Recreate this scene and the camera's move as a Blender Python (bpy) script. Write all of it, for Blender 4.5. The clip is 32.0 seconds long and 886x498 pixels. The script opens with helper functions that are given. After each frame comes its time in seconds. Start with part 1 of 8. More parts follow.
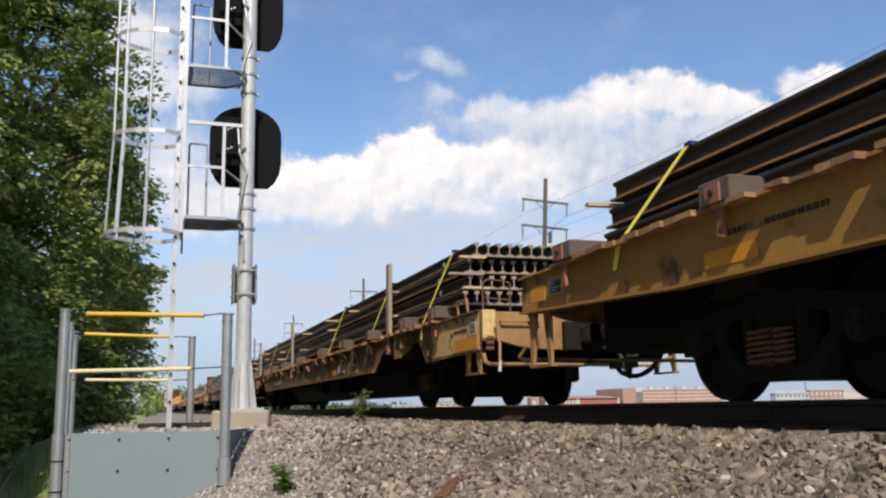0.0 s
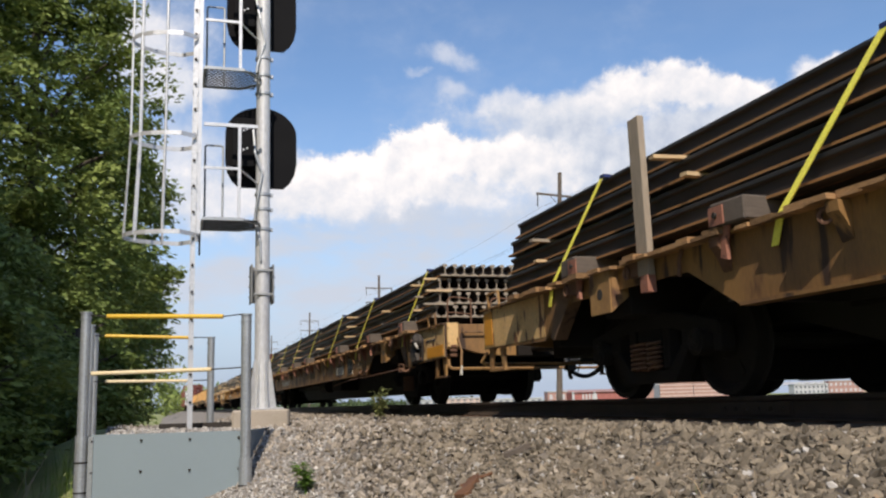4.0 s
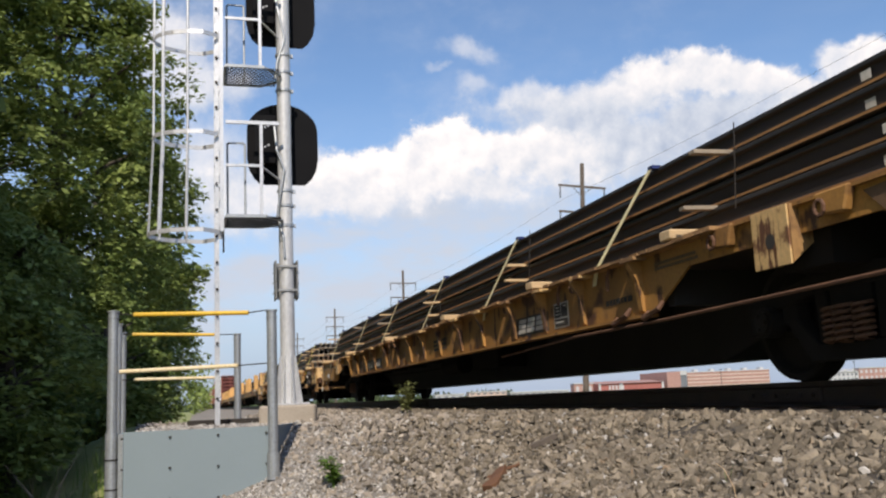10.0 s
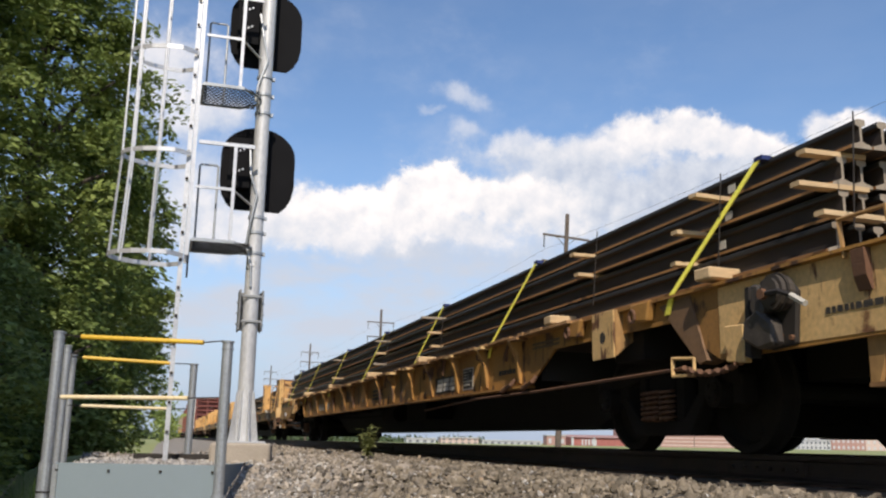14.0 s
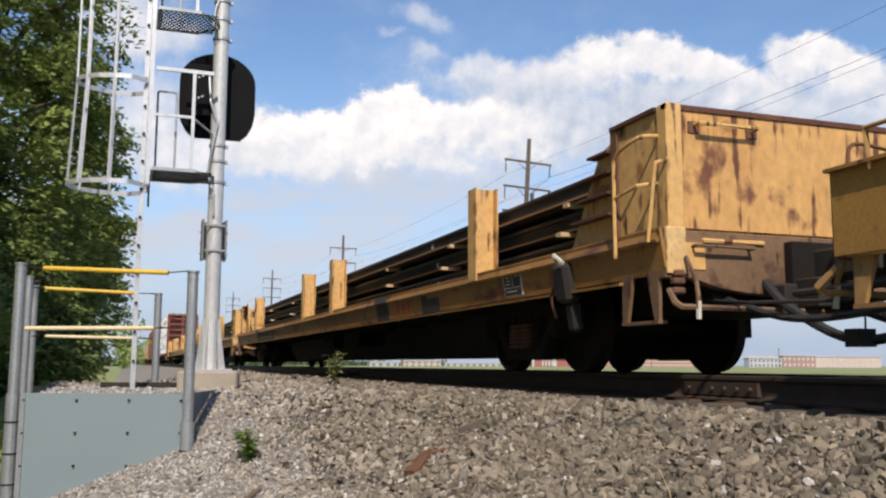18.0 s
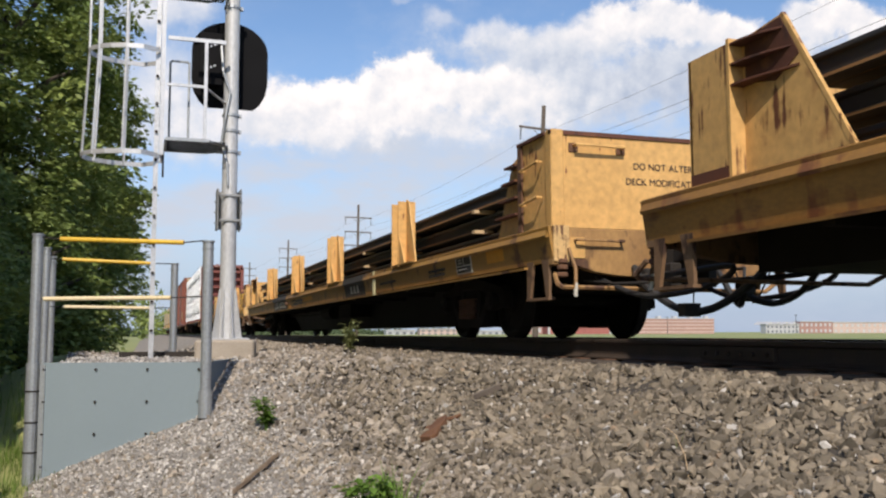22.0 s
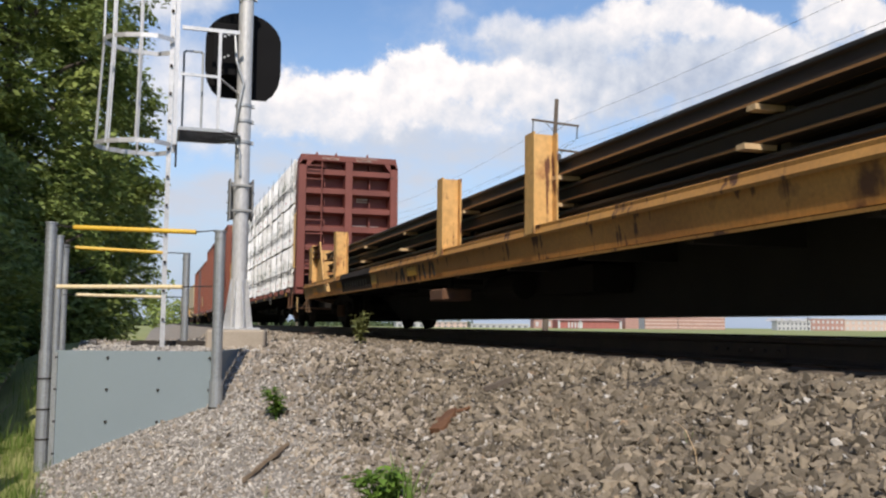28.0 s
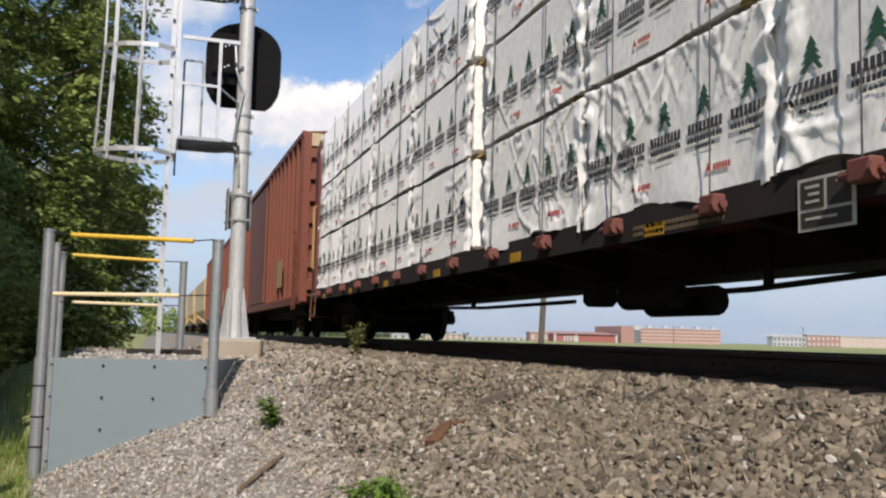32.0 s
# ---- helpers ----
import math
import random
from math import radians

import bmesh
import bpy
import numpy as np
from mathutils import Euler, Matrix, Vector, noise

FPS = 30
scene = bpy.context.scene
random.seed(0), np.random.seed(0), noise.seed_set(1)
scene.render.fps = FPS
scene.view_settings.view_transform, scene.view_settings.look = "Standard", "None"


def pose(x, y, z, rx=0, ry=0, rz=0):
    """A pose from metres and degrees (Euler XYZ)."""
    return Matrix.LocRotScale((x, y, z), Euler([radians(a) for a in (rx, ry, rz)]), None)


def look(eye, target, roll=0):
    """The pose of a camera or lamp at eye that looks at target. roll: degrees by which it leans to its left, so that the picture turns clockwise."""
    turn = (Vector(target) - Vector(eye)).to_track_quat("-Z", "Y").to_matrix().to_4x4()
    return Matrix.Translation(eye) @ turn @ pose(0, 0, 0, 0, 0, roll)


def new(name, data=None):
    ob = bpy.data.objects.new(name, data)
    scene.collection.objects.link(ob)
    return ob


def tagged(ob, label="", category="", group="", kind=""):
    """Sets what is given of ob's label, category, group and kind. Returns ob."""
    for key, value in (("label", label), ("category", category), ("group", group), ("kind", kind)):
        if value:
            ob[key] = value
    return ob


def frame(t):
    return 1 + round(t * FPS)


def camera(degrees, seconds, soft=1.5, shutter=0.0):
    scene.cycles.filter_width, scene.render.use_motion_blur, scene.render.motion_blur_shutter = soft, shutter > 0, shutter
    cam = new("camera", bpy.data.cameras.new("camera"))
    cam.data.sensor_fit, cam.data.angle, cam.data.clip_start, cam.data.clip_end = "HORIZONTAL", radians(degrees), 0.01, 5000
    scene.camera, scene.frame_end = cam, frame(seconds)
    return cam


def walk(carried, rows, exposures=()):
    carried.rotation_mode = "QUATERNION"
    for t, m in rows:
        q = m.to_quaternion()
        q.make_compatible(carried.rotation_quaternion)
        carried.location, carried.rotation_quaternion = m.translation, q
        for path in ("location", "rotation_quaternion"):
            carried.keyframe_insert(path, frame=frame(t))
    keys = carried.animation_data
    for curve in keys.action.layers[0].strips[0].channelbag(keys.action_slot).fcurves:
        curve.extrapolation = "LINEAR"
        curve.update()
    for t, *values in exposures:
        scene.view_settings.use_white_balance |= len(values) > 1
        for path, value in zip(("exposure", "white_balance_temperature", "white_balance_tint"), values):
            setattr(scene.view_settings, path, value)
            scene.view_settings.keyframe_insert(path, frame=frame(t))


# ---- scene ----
cam = camera(52.3, 32.0, soft=2.25)
PATH = [
    (0, (-5.224, -0.325, -0.006), (-4.614, 1.548, 0.339), -1.0),
    (0.5, (-5.241, -0.345, 0.031), (-4.626, 1.527, 0.373), -0.9),
    (1, (-5.244, -0.321, -0.005), (-4.634, 1.55, 0.355), -0.9),
    (1.5, (-5.239, -0.333, 0.001), (-4.634, 1.54, 0.355), -1.0),
    (2, (-5.238, -0.338, 0.011), (-4.634, 1.536, 0.36), -1.1),
    (2.5, (-5.248, -0.344, 0.004), (-4.645, 1.531, 0.351), -1.1),
    (3, (-5.242, -0.338, 0.018), (-4.651, 1.542, 0.354), -1.3),
    (3.5, (-5.243, -0.341, 0.015), (-4.657, 1.542, 0.351), -1.5),
    (5.5, (-5.262, -0.335, 0.016), (-4.712, 1.558, 0.351), -2.5),
    (6, (-5.257, -0.326, 0.003), (-4.726, 1.573, 0.339), -2.4),
    (6.5, (-5.251, -0.325, 0.001), (-4.725, 1.577, 0.327), -2.4),
    (7, (-5.243, -0.322, 0.0), (-4.694, 1.573, 0.326), -2.5),
    (7.5, (-5.248, -0.326, 0.003), (-4.702, 1.571, 0.329), -2.5),
    (8, (-5.238, -0.329, 0.004), (-4.687, 1.564, 0.335), -2.4),
    (8.5, (-5.236, -0.32, 0.001), (-4.692, 1.575, 0.334), -2.6),
    (9, (-5.23, -0.327, 0.002), (-4.691, 1.569, 0.338), -2.8),
    (9.5, (-5.236, -0.325, -0.001), (-4.702, 1.573, 0.335), -2.7),
    (10, (-5.239, -0.326, 0.001), (-4.709, 1.575, 0.326), -2.6),
    (10.5, (-5.205, -0.318, -0.014), (-4.636, 1.574, 0.297), -2.9),
    (11, (-5.257, -0.304, -0.012), (-4.657, 1.586, 0.25), -1.5),
    (11.5, (-5.231, -0.247, -0.002), (-4.701, 1.669, 0.217), 1.5),
    (12, (-5.243, -0.174, -0.021), (-4.695, 1.73, 0.252), 2.9),
    (12.5, (-5.188, -0.07, -0.003), (-4.634, 1.833, 0.264), 3.6),
    (13, (-5.081, 0.052, 0.056), (-4.612, 1.966, 0.399), 4.0),
    (13.5, (-5.043, 0.103, 0.061), (-4.532, 1.992, 0.474), 1.6),
    (14, (-5.039, 0.068, 0.052), (-4.476, 1.941, 0.469), 1.0),
    (14.5, (-5.068, 0.051, 0.041), (-4.481, 1.92, 0.446), -0.1),
    (15, (-5.082, 0.03, 0.067), (-4.497, 1.907, 0.431), 1.2),
    (15.5, (-5.084, 0.051, 0.071), (-4.475, 1.938, 0.336), 0.9),
    (17.5, (-5.079, 0.031, 0.073), (-4.421, 1.903, 0.322), 0.2),
    (18, (-5.08, 0.026, 0.075), (-4.426, 1.899, 0.329), 0.2),
    (18.5, (-5.077, 0.021, 0.074), (-4.425, 1.894, 0.33), 0.3),
    (19, (-5.069, 0.036, 0.064), (-4.427, 1.915, 0.309), 0.4),
    (19.5, (-5.074, 0.035, 0.063), (-4.432, 1.915, 0.295), 0.1),
    (20, (-5.067, 0.034, 0.068), (-4.433, 1.918, 0.288), -0.1),
    (20.5, (-5.063, 0.037, 0.065), (-4.43, 1.923, 0.273), -0.1),
    (21, (-5.068, 0.036, 0.064), (-4.436, 1.923, 0.262), -0.2),
    (21.5, (-5.073, 0.035, 0.063), (-4.441, 1.923, 0.25), -0.2),
    (22, (-5.068, 0.04, 0.066), (-4.444, 1.93, 0.251), -0.2),
    (22.5, (-5.072, 0.038, 0.063), (-4.452, 1.931, 0.247), -0.0),
    (23, (-5.07, 0.037, 0.062), (-4.441, 1.927, 0.241), 0.0),
    (23.5, (-5.065, 0.036, 0.067), (-4.428, 1.923, 0.245), -0.0),
    (24, (-5.068, 0.03, 0.063), (-4.416, 1.912, 0.249), 0.2),
    (24.5, (-5.069, 0.031, 0.065), (-4.408, 1.909, 0.25), 0.3),
    (25, (-5.086, 0.026, 0.063), (-4.429, 1.906, 0.244), 0.6),
    (25.5, (-5.071, 0.035, 0.062), (-4.422, 1.918, 0.238), 0.4),
    (27.5, (-5.079, 0.039, 0.063), (-4.472, 1.936, 0.241), 0.5),
    (28, (-5.071, 0.043, 0.063), (-4.469, 1.943, 0.232), 0.5),
    (28.5, (-5.072, 0.038, 0.062), (-4.47, 1.939, 0.224), 0.6),
    (29, (-5.081, 0.033, 0.064), (-4.46, 1.926, 0.231), 0.7),
    (29.5, (-5.077, 0.032, 0.061), (-4.45, 1.923, 0.243), 0.6),
    (30, (-5.077, 0.026, 0.065), (-4.448, 1.916, 0.248), 0.5),
    (30.5, (-5.081, 0.028, 0.065), (-4.454, 1.918, 0.255), 0.7),
    (31, (-5.078, 0.03, 0.063), (-4.458, 1.922, 0.257), 0.8),
    (31.5, (-5.088, 0.026, 0.068), (-4.472, 1.919, 0.263), 0.8),
    (32, (-5.081, 0.03, 0.064), (-4.473, 1.926, 0.259), 1.2),
]
walk(cam, [(t, look(eye, target, roll)) for t, eye, target, roll in PATH])
scene.view_settings.exposure = 0.08
scene.view_settings.use_white_balance = True
scene.view_settings.white_balance_temperature = 6750
scene.view_settings.white_balance_tint = 14.5

# ------------------------------------------------------------------ light
# The sun stands high behind the camera and to its left.
SUN_AZ = math.atan2(-0.29, -0.957)
SUN_EL = radians(43)
sun_way = Vector((math.sin(SUN_AZ) * math.cos(SUN_EL), math.cos(SUN_AZ) * math.cos(SUN_EL), math.sin(SUN_EL)))
sun = new("sun", bpy.data.lights.new("sun", "SUN"))
sun.data.energy, sun.data.angle, sun.data.color = 4.2, radians(0.53), (1.0, 0.94, 0.82)
sun.matrix_world = look(sun_way * 50, (0, 0, 0))

FAR_BANK = [
    (-0.026, 0.410, 0.080, 0.073, 0.66, 0.90, 0.70),
    (0.009, 0.263, 0.079, 0.096, 0.62, 0.75, 0.80),
    (0.512, 0.313, 0.255, 0.077, 0.36, 0.95, 0.55),
    (0.752, 0.348, 0.256, 0.083, 0.36, 0.95, 0.55),
    (0.944, 0.359, 0.233, 0.071, 0.42, 0.85, 0.60),
    (0.397, 0.356, 0.046, 0.036, 0.60, 0.75, 0.60),
    (0.323, 0.419, 0.043, 0.019, 0.62, 0.60, 0.80),
    (0.288, 0.394, 0.028, 0.011, 0.60, 0.35, 0.80),
    (0.331, 0.371, 0.035, 0.021, 0.58, 0.50, 0.80),
    (0.611, 0.323, 0.160, 0.053, 0.30, 0.90, 0.60),
    (0.481, 0.289, 0.133, 0.047, 0.44, 0.80, 0.60),
    (0.001, 0.356, 0.093, 0.038, 0.60, 0.85, 0.60),
]
RIGHT_BANK = [
    (0.473, 0.350, 0.067, 0.040, 0.52, 0.90, 0.60),
    (0.538, 0.376, 0.073, 0.041, 0.62, 0.95, 0.50),
    (0.592, 0.399, 0.080, 0.038, 0.76, 1.00, 0.35),
    (0.648, 0.409, 0.070, 0.038, 0.82, 1.00, 0.30),
    (0.696, 0.404, 0.071, 0.038, 0.82, 1.00, 0.30),
    (0.754, 0.398, 0.069, 0.037, 0.76, 1.00, 0.35),
    (0.809, 0.374, 0.095, 0.041, 0.60, 0.90, 0.60),
    (0.874, 0.430, 0.069, 0.040, 0.74, 0.95, 0.40),
    (0.925, 0.449, 0.071, 0.038, 0.84, 1.00, 0.30),
    (0.980, 0.430, 0.083, 0.047, 0.72, 1.00, 0.40),
    (1.030, 0.397, 0.096, 0.052, 0.62, 0.90, 0.60),
]
LEFT_BANK = [
    (0.053, 0.228, 0.077, 0.050, 0.72, 0.90, 0.60),
    (0.113, 0.243, 0.074, 0.048, 0.80, 1.00, 0.45),
    (0.157, 0.251, 0.057, 0.040, 0.84, 1.00, 0.40),
    (0.198, 0.261, 0.049, 0.036, 0.88, 1.00, 0.30),
    (0.238, 0.272, 0.050, 0.037, 0.90, 1.00, 0.30),
    (0.279, 0.298, 0.041, 0.033, 0.95, 1.00, 0.25),
    (0.314, 0.303, 0.044, 0.033, 0.95, 1.00, 0.25),
    (0.262, 0.259, 0.102, 0.044, 0.86, 1.00, 0.50),
    (0.357, 0.289, 0.058, 0.036, 0.88, 1.00, 0.35),
    (0.404, 0.296, 0.067, 0.034, 0.78, 1.00, 0.50),
    (0.438, 0.278, 0.087, 0.044, 0.66, 0.95, 0.60),
    (0.332, 0.248, 0.128, 0.034, 0.74, 0.95, 0.60),
    (0.183, 0.229, 0.129, 0.031, 0.70, 0.95, 0.60),
]


def make_world():
    world = bpy.data.worlds.new("sky")
    scene.world = world
    world.use_nodes = True
    nt = world.node_tree
    nt.nodes.clear()
    add, link = nt.nodes.new, nt.links.new
    out, bg = add("ShaderNodeOutputWorld"), add("ShaderNodeBackground")
    sky = add("ShaderNodeTexSky")
    sky.sky_type, sky.sun_disc = "NISHITA", False
    sky.sun_elevation, sky.sun_rotation = SUN_EL, SUN_AZ
    sky.air_density, sky.dust_density, sky.ozone_density = 1.0, 0.3, 3.0
    co = add("ShaderNodeTexCoord")
    sep = add("ShaderNodeSeparateXYZ")
    link(co.outputs["Generated"], sep.inputs[0])

    def feed(socket, v):
        if isinstance(v, (int, float, tuple)):
            socket.default_value = v
        else:
            link(v, socket)

    def maths(op, a, b=None, c=None, clamp=False):
        n = add("ShaderNodeMath")
        n.operation, n.use_clamp = op, clamp
        for i, v in enumerate((a, b, c)):
            if v is not None:
                feed(n.inputs[i], v)
        return n.outputs[0]

    def vector(op, a, b=None, c=None, out_at=0):
        n = add("ShaderNodeVectorMath")
        n.operation = op
        for i, v in enumerate((a, b, c)):
            if v is not None:
                feed(n.inputs[i], v)
        return n.outputs[out_at]

    def ease(value, lo, hi, to_lo=0.0, to_hi=1.0):
        n = add("ShaderNodeMapRange")
        n.interpolation_type = "SMOOTHSTEP"
        link(value, n.inputs["Value"])
        for key, v in (("From Min", lo), ("From Max", hi), ("To Min", to_lo), ("To Max", to_hi)):
            n.inputs[key].default_value = v
        return n.outputs["Result"]

    def noise_of(scale, detail, rough=0.55, way=None, stretch=None):
        n = add("ShaderNodeTexNoise")
        n.inputs["Scale"].default_value, n.inputs["Detail"].default_value, n.inputs["Roughness"].default_value = scale, detail, rough
        at = co.outputs["Generated"]
        if way:
            at = vector("ADD", at, way)
        if stretch:
            at = vector("MULTIPLY", at, stretch)
        link(at, n.inputs["Vector"])
        return n

    def blend(factor, a, b, kind="FLOAT"):
        n = add("ShaderNodeMix")
        n.data_type = kind
        ends = [i for i in n.inputs if i.type == {"FLOAT": "VALUE", "RGBA": "RGBA"}[kind] and i.name in "AB"]
        feed(n.inputs[0], factor)
        feed(ends[0], a)
        feed(ends[1], b)
        return [o for o in n.outputs if o.type == ends[0].type][0]

    # the northern sky laid on a plane; its puffs are bent by turbulence
    depth = maths("MAXIMUM", sep.outputs["Y"], 0.08)
    plane = add("ShaderNodeCombineXYZ")
    link(maths("DIVIDE", sep.outputs["X"], depth), plane.inputs[0])
    link(maths("DIVIDE", sep.outputs["Z"], depth), plane.inputs[1])
    warp = noise_of(22, 6, 0.6).outputs["Color"]
    bent = vector("MULTIPLY_ADD", vector("SUBTRACT", warp, (0.5, 0.5, 0.5)), (0.07, 0.055, 0.0), plane.outputs[0])
    rim = maths("MULTIPLY_ADD", maths("SUBTRACT", noise_of(30, 9, 0.62).outputs["Fac"], 0.5), 1.05, 1.0)
    relief = maths("MULTIPLY", maths("SUBTRACT", noise_of(30, 7, 0.58).outputs["Fac"], noise_of(30, 7, 0.58, (-0.007, 0, 0.011)).outputs["Fac"]), 0.95)
    relief = maths("ADD", relief, maths("MULTIPLY", maths("SUBTRACT", noise_of(11, 4).outputs["Fac"], 0.5), 0.6))
    cover, bright = 0.0, 0.5
    for x, z, rx, rz, tone, dense, soft in FAR_BANK + RIGHT_BANK + LEFT_BANK:
        at = vector("MULTIPLY_ADD", bent, (1 / rx, 1 / rz, 0.0), (-x / rx, -z / rz, 0.0))
        up = add("ShaderNodeSeparateXYZ")
        link(at, up.inputs[0])
        here = ease(maths("SUBTRACT", rim, vector("LENGTH", at, out_at=1)), 0.0, soft + 0.12, 0.0, dense)
        # each puff is white above and blue-grey towards its foot
        lit = maths("ADD", maths("MULTIPLY_ADD", up.outputs["Y"], 0.17, tone), relief)
        bright = blend(here, bright, lit)
        cover = blend(here, cover, 1.0)
    ramp = add("ShaderNodeValToRGB")
    link(bright, ramp.inputs[0])
    stops = ramp.color_ramp.elements
    stops[0].position, stops[0].color = 0.15, (4.5, 5.35, 6.7, 1)
    stops[1].position, stops[1].color = 1.0, (9.9, 9.8, 9.7, 1)
    stops.new(0.48).color = (6.5, 7.15, 8.0, 1)
    stops.new(0.78).color = (8.4, 8.6, 8.9, 1)
    # a soft bank of haze below the heaped clouds, drawn out in streaks
    wisp = maths("SUBTRACT", noise_of(7, 6).outputs["Fac"], 0.5)
    low = ease(maths("ADD", sep.outputs["Z"], maths("MULTIPLY", wisp, 0.26)), 0.17, 0.31, 0.92, 0.05)
    foot = ease(sep.outputs["Z"], -0.02, 0.11, 0.15, 1.0)
    streak = ease(noise_of(8, 7, 0.55, None, (1, 1, 2.6)).outputs["Fac"], 0.36, 0.66, 0.3, 1.15)
    tone_ = add("ShaderNodeHueSaturation")
    tone_.inputs["Saturation"].default_value, tone_.inputs["Value"].default_value = 1.1, 1.45
    link(sky.outputs[0], tone_.inputs["Color"])
    air = blend(ease(sep.outputs["Z"], 0.0, 0.22, 0.9, 0.0), tone_.outputs[0], (3.0, 4.2, 6.2, 1), "RGBA")
    air = blend(maths("MULTIPLY", maths("MULTIPLY", low, foot), streak, None, True), air, (5.6, 6.4, 7.5, 1), "RGBA")
    # thin high veil, hardly seen
    high = ease(noise_of(5, 8, 0.62, None, (1, 1, 1.6)).outputs["Fac"], 0.5, 0.8, 0.0, 0.28)
    air = blend(high, air, (6.2, 6.9, 8.0, 1), "RGBA")
    link(blend(cover, air, ramp.outputs[0], "RGBA"), bg.inputs["Color"])
    bg.inputs["Strength"].default_value = 0.1
    link(bg.outputs[0], out.inputs["Surface"])


make_world()


# ------------------------------------------------------------------ materials
def material(name, base, second=None, rough=0.7, metal=0.0, scale=6.0, fine=60.0, bump=0.15, spread=0.5, third=None, third_at=0.62, stretch=(1, 1, 1), rand=0.0, depth=0.01, runs=None):
    """A surface of two or three colours mixed by coarse and fine noise, with fine relief."""
    mat = bpy.data.materials.new(name)
    mat.use_nodes = True
    nt = mat.node_tree
    add, link = nt.nodes.new, nt.links.new
    bsdf = nt.nodes["Principled BSDF"]
    co, mp = add("ShaderNodeTexCoord"), add("ShaderNodeMapping")
    link(co.outputs["Object"], mp.inputs[0])
    mp.inputs["Scale"].default_value = stretch
    info = add("ShaderNodeObjectInfo")
    shift = add("ShaderNodeVectorMath")
    shift.operation = "MULTIPLY_ADD"
    link(info.outputs["Random"], shift.inputs[0])
    shift.inputs[1].default_value = (17, 31, 23)
    link(mp.outputs[0], shift.inputs[2])

    def noise_of(s, detail):
        n = add("ShaderNodeTexNoise")
        n.inputs["Scale"].default_value, n.inputs["Detail"].default_value = s, detail
        link(shift.outputs[0], n.inputs["Vector"])
        return n

    big, small = noise_of(scale, 6), noise_of(fine, 4)
    blend = add("ShaderNodeMapRange")
    link(big.outputs["Fac"], blend.inputs["Value"])
    blend.inputs["From Min"].default_value, blend.inputs["From Max"].default_value = 0.5 - spread / 2, 0.5 + spread / 2
    mix = add("ShaderNodeMix")
    mix.data_type = "RGBA"
    link(blend.outputs["Result"], mix.inputs["Factor"])
    mix.inputs["A"].default_value = (*base, 1)
    mix.inputs["B"].default_value = (*(second or [c * 0.75 for c in base]), 1)
    colour = mix.outputs["Result"]
    if third:
        other = noise_of(scale * 2.3, 8)
        at = add("ShaderNodeMapRange")
        link(other.outputs["Fac"], at.inputs["Value"])
        at.inputs["From Min"].default_value, at.inputs["From Max"].default_value = third_at, third_at + 0.08
        mix3 = add("ShaderNodeMix")
        mix3.data_type = "RGBA"
        link(at.outputs["Result"], mix3.inputs["Factor"])
        link(colour, mix3.inputs["A"])
        mix3.inputs["B"].default_value = (*third, 1)
        colour = mix3.outputs["Result"]
    if runs:
        # rust that has run down from bare spots: streaks along z where a broad patch allows them
        tint, start, width, fine_ = (*runs, 7)[:4]
        long = add("ShaderNodeMapping")
        link(co.outputs["Object"], long.inputs[0])
        long.inputs["Scale"].default_value = (fine_, fine_, fine_ * 0.085)
        streak = add("ShaderNodeTexNoise")
        link(long.outputs[0], streak.inputs["Vector"])
        streak.inputs["Scale"].default_value, streak.inputs["Detail"].default_value = 1.6, 5
        spot = add("ShaderNodeTexNoise")
        link(shift.outputs[0], spot.inputs["Vector"])
        spot.inputs["Scale"].default_value, spot.inputs["Detail"].default_value = 3.4, 7
        both_ = add("ShaderNodeMath")
        both_.operation = "ADD"
        link(streak.outputs["Fac"], both_.inputs[0])
        link(spot.outputs["Fac"], both_.inputs[1])
        where_ = add("ShaderNodeMapRange")
        link(both_.outputs[0], where_.inputs["Value"])
        where_.inputs["From Min"].default_value, where_.inputs["From Max"].default_value = start, start + width
        mixr = add("ShaderNodeMix")
        mixr.data_type = "RGBA"
        link(where_.outputs["Result"], mixr.inputs["Factor"])
        link(colour, mixr.inputs["A"])
        mixr.inputs["B"].default_value = (*tint, 1)
        colour = mixr.outputs["Result"]
    grain = add("ShaderNodeMapRange")
    link(small.outputs["Fac"], grain.inputs["Value"])
    grain.inputs["From Min"].default_value, grain.inputs["From Max"].default_value = 0.25, 0.75
    grain.inputs["To Min"].default_value, grain.inputs["To Max"].default_value = 0.82, 1.16
    value = grain.outputs["Result"]
    if rand:
        spreadr = add("ShaderNodeMapRange")
        geo = add("ShaderNodeNewGeometry")
        both = add("ShaderNodeMath")
        both.operation = "ADD"
        link(geo.outputs["Random Per Island"], both.inputs[0])
        link(info.outputs["Random"], both.inputs[1])
        wrap = add("ShaderNodeMath")
        wrap.operation = "FRACT"
        link(both.outputs[0], wrap.inputs[0])
        link(wrap.outputs[0], spreadr.inputs["Value"])
        spreadr.inputs["To Min"].default_value, spreadr.inputs["To Max"].default_value = 1 - rand, 1 + rand
        mul = add("ShaderNodeMath")
        mul.operation = "MULTIPLY"
        link(value, mul.inputs[0])
        link(spreadr.outputs["Result"], mul.inputs[1])
        value = mul.outputs[0]
    scaled = add("ShaderNodeVectorMath")
    scaled.operation = "SCALE"
    link(colour, scaled.inputs[0])
    link(value, scaled.inputs["Scale"])
    link(scaled.outputs[0], bsdf.inputs["Base Color"])
    rr = add("ShaderNodeMapRange")
    link(small.outputs["Fac"], rr.inputs["Value"])
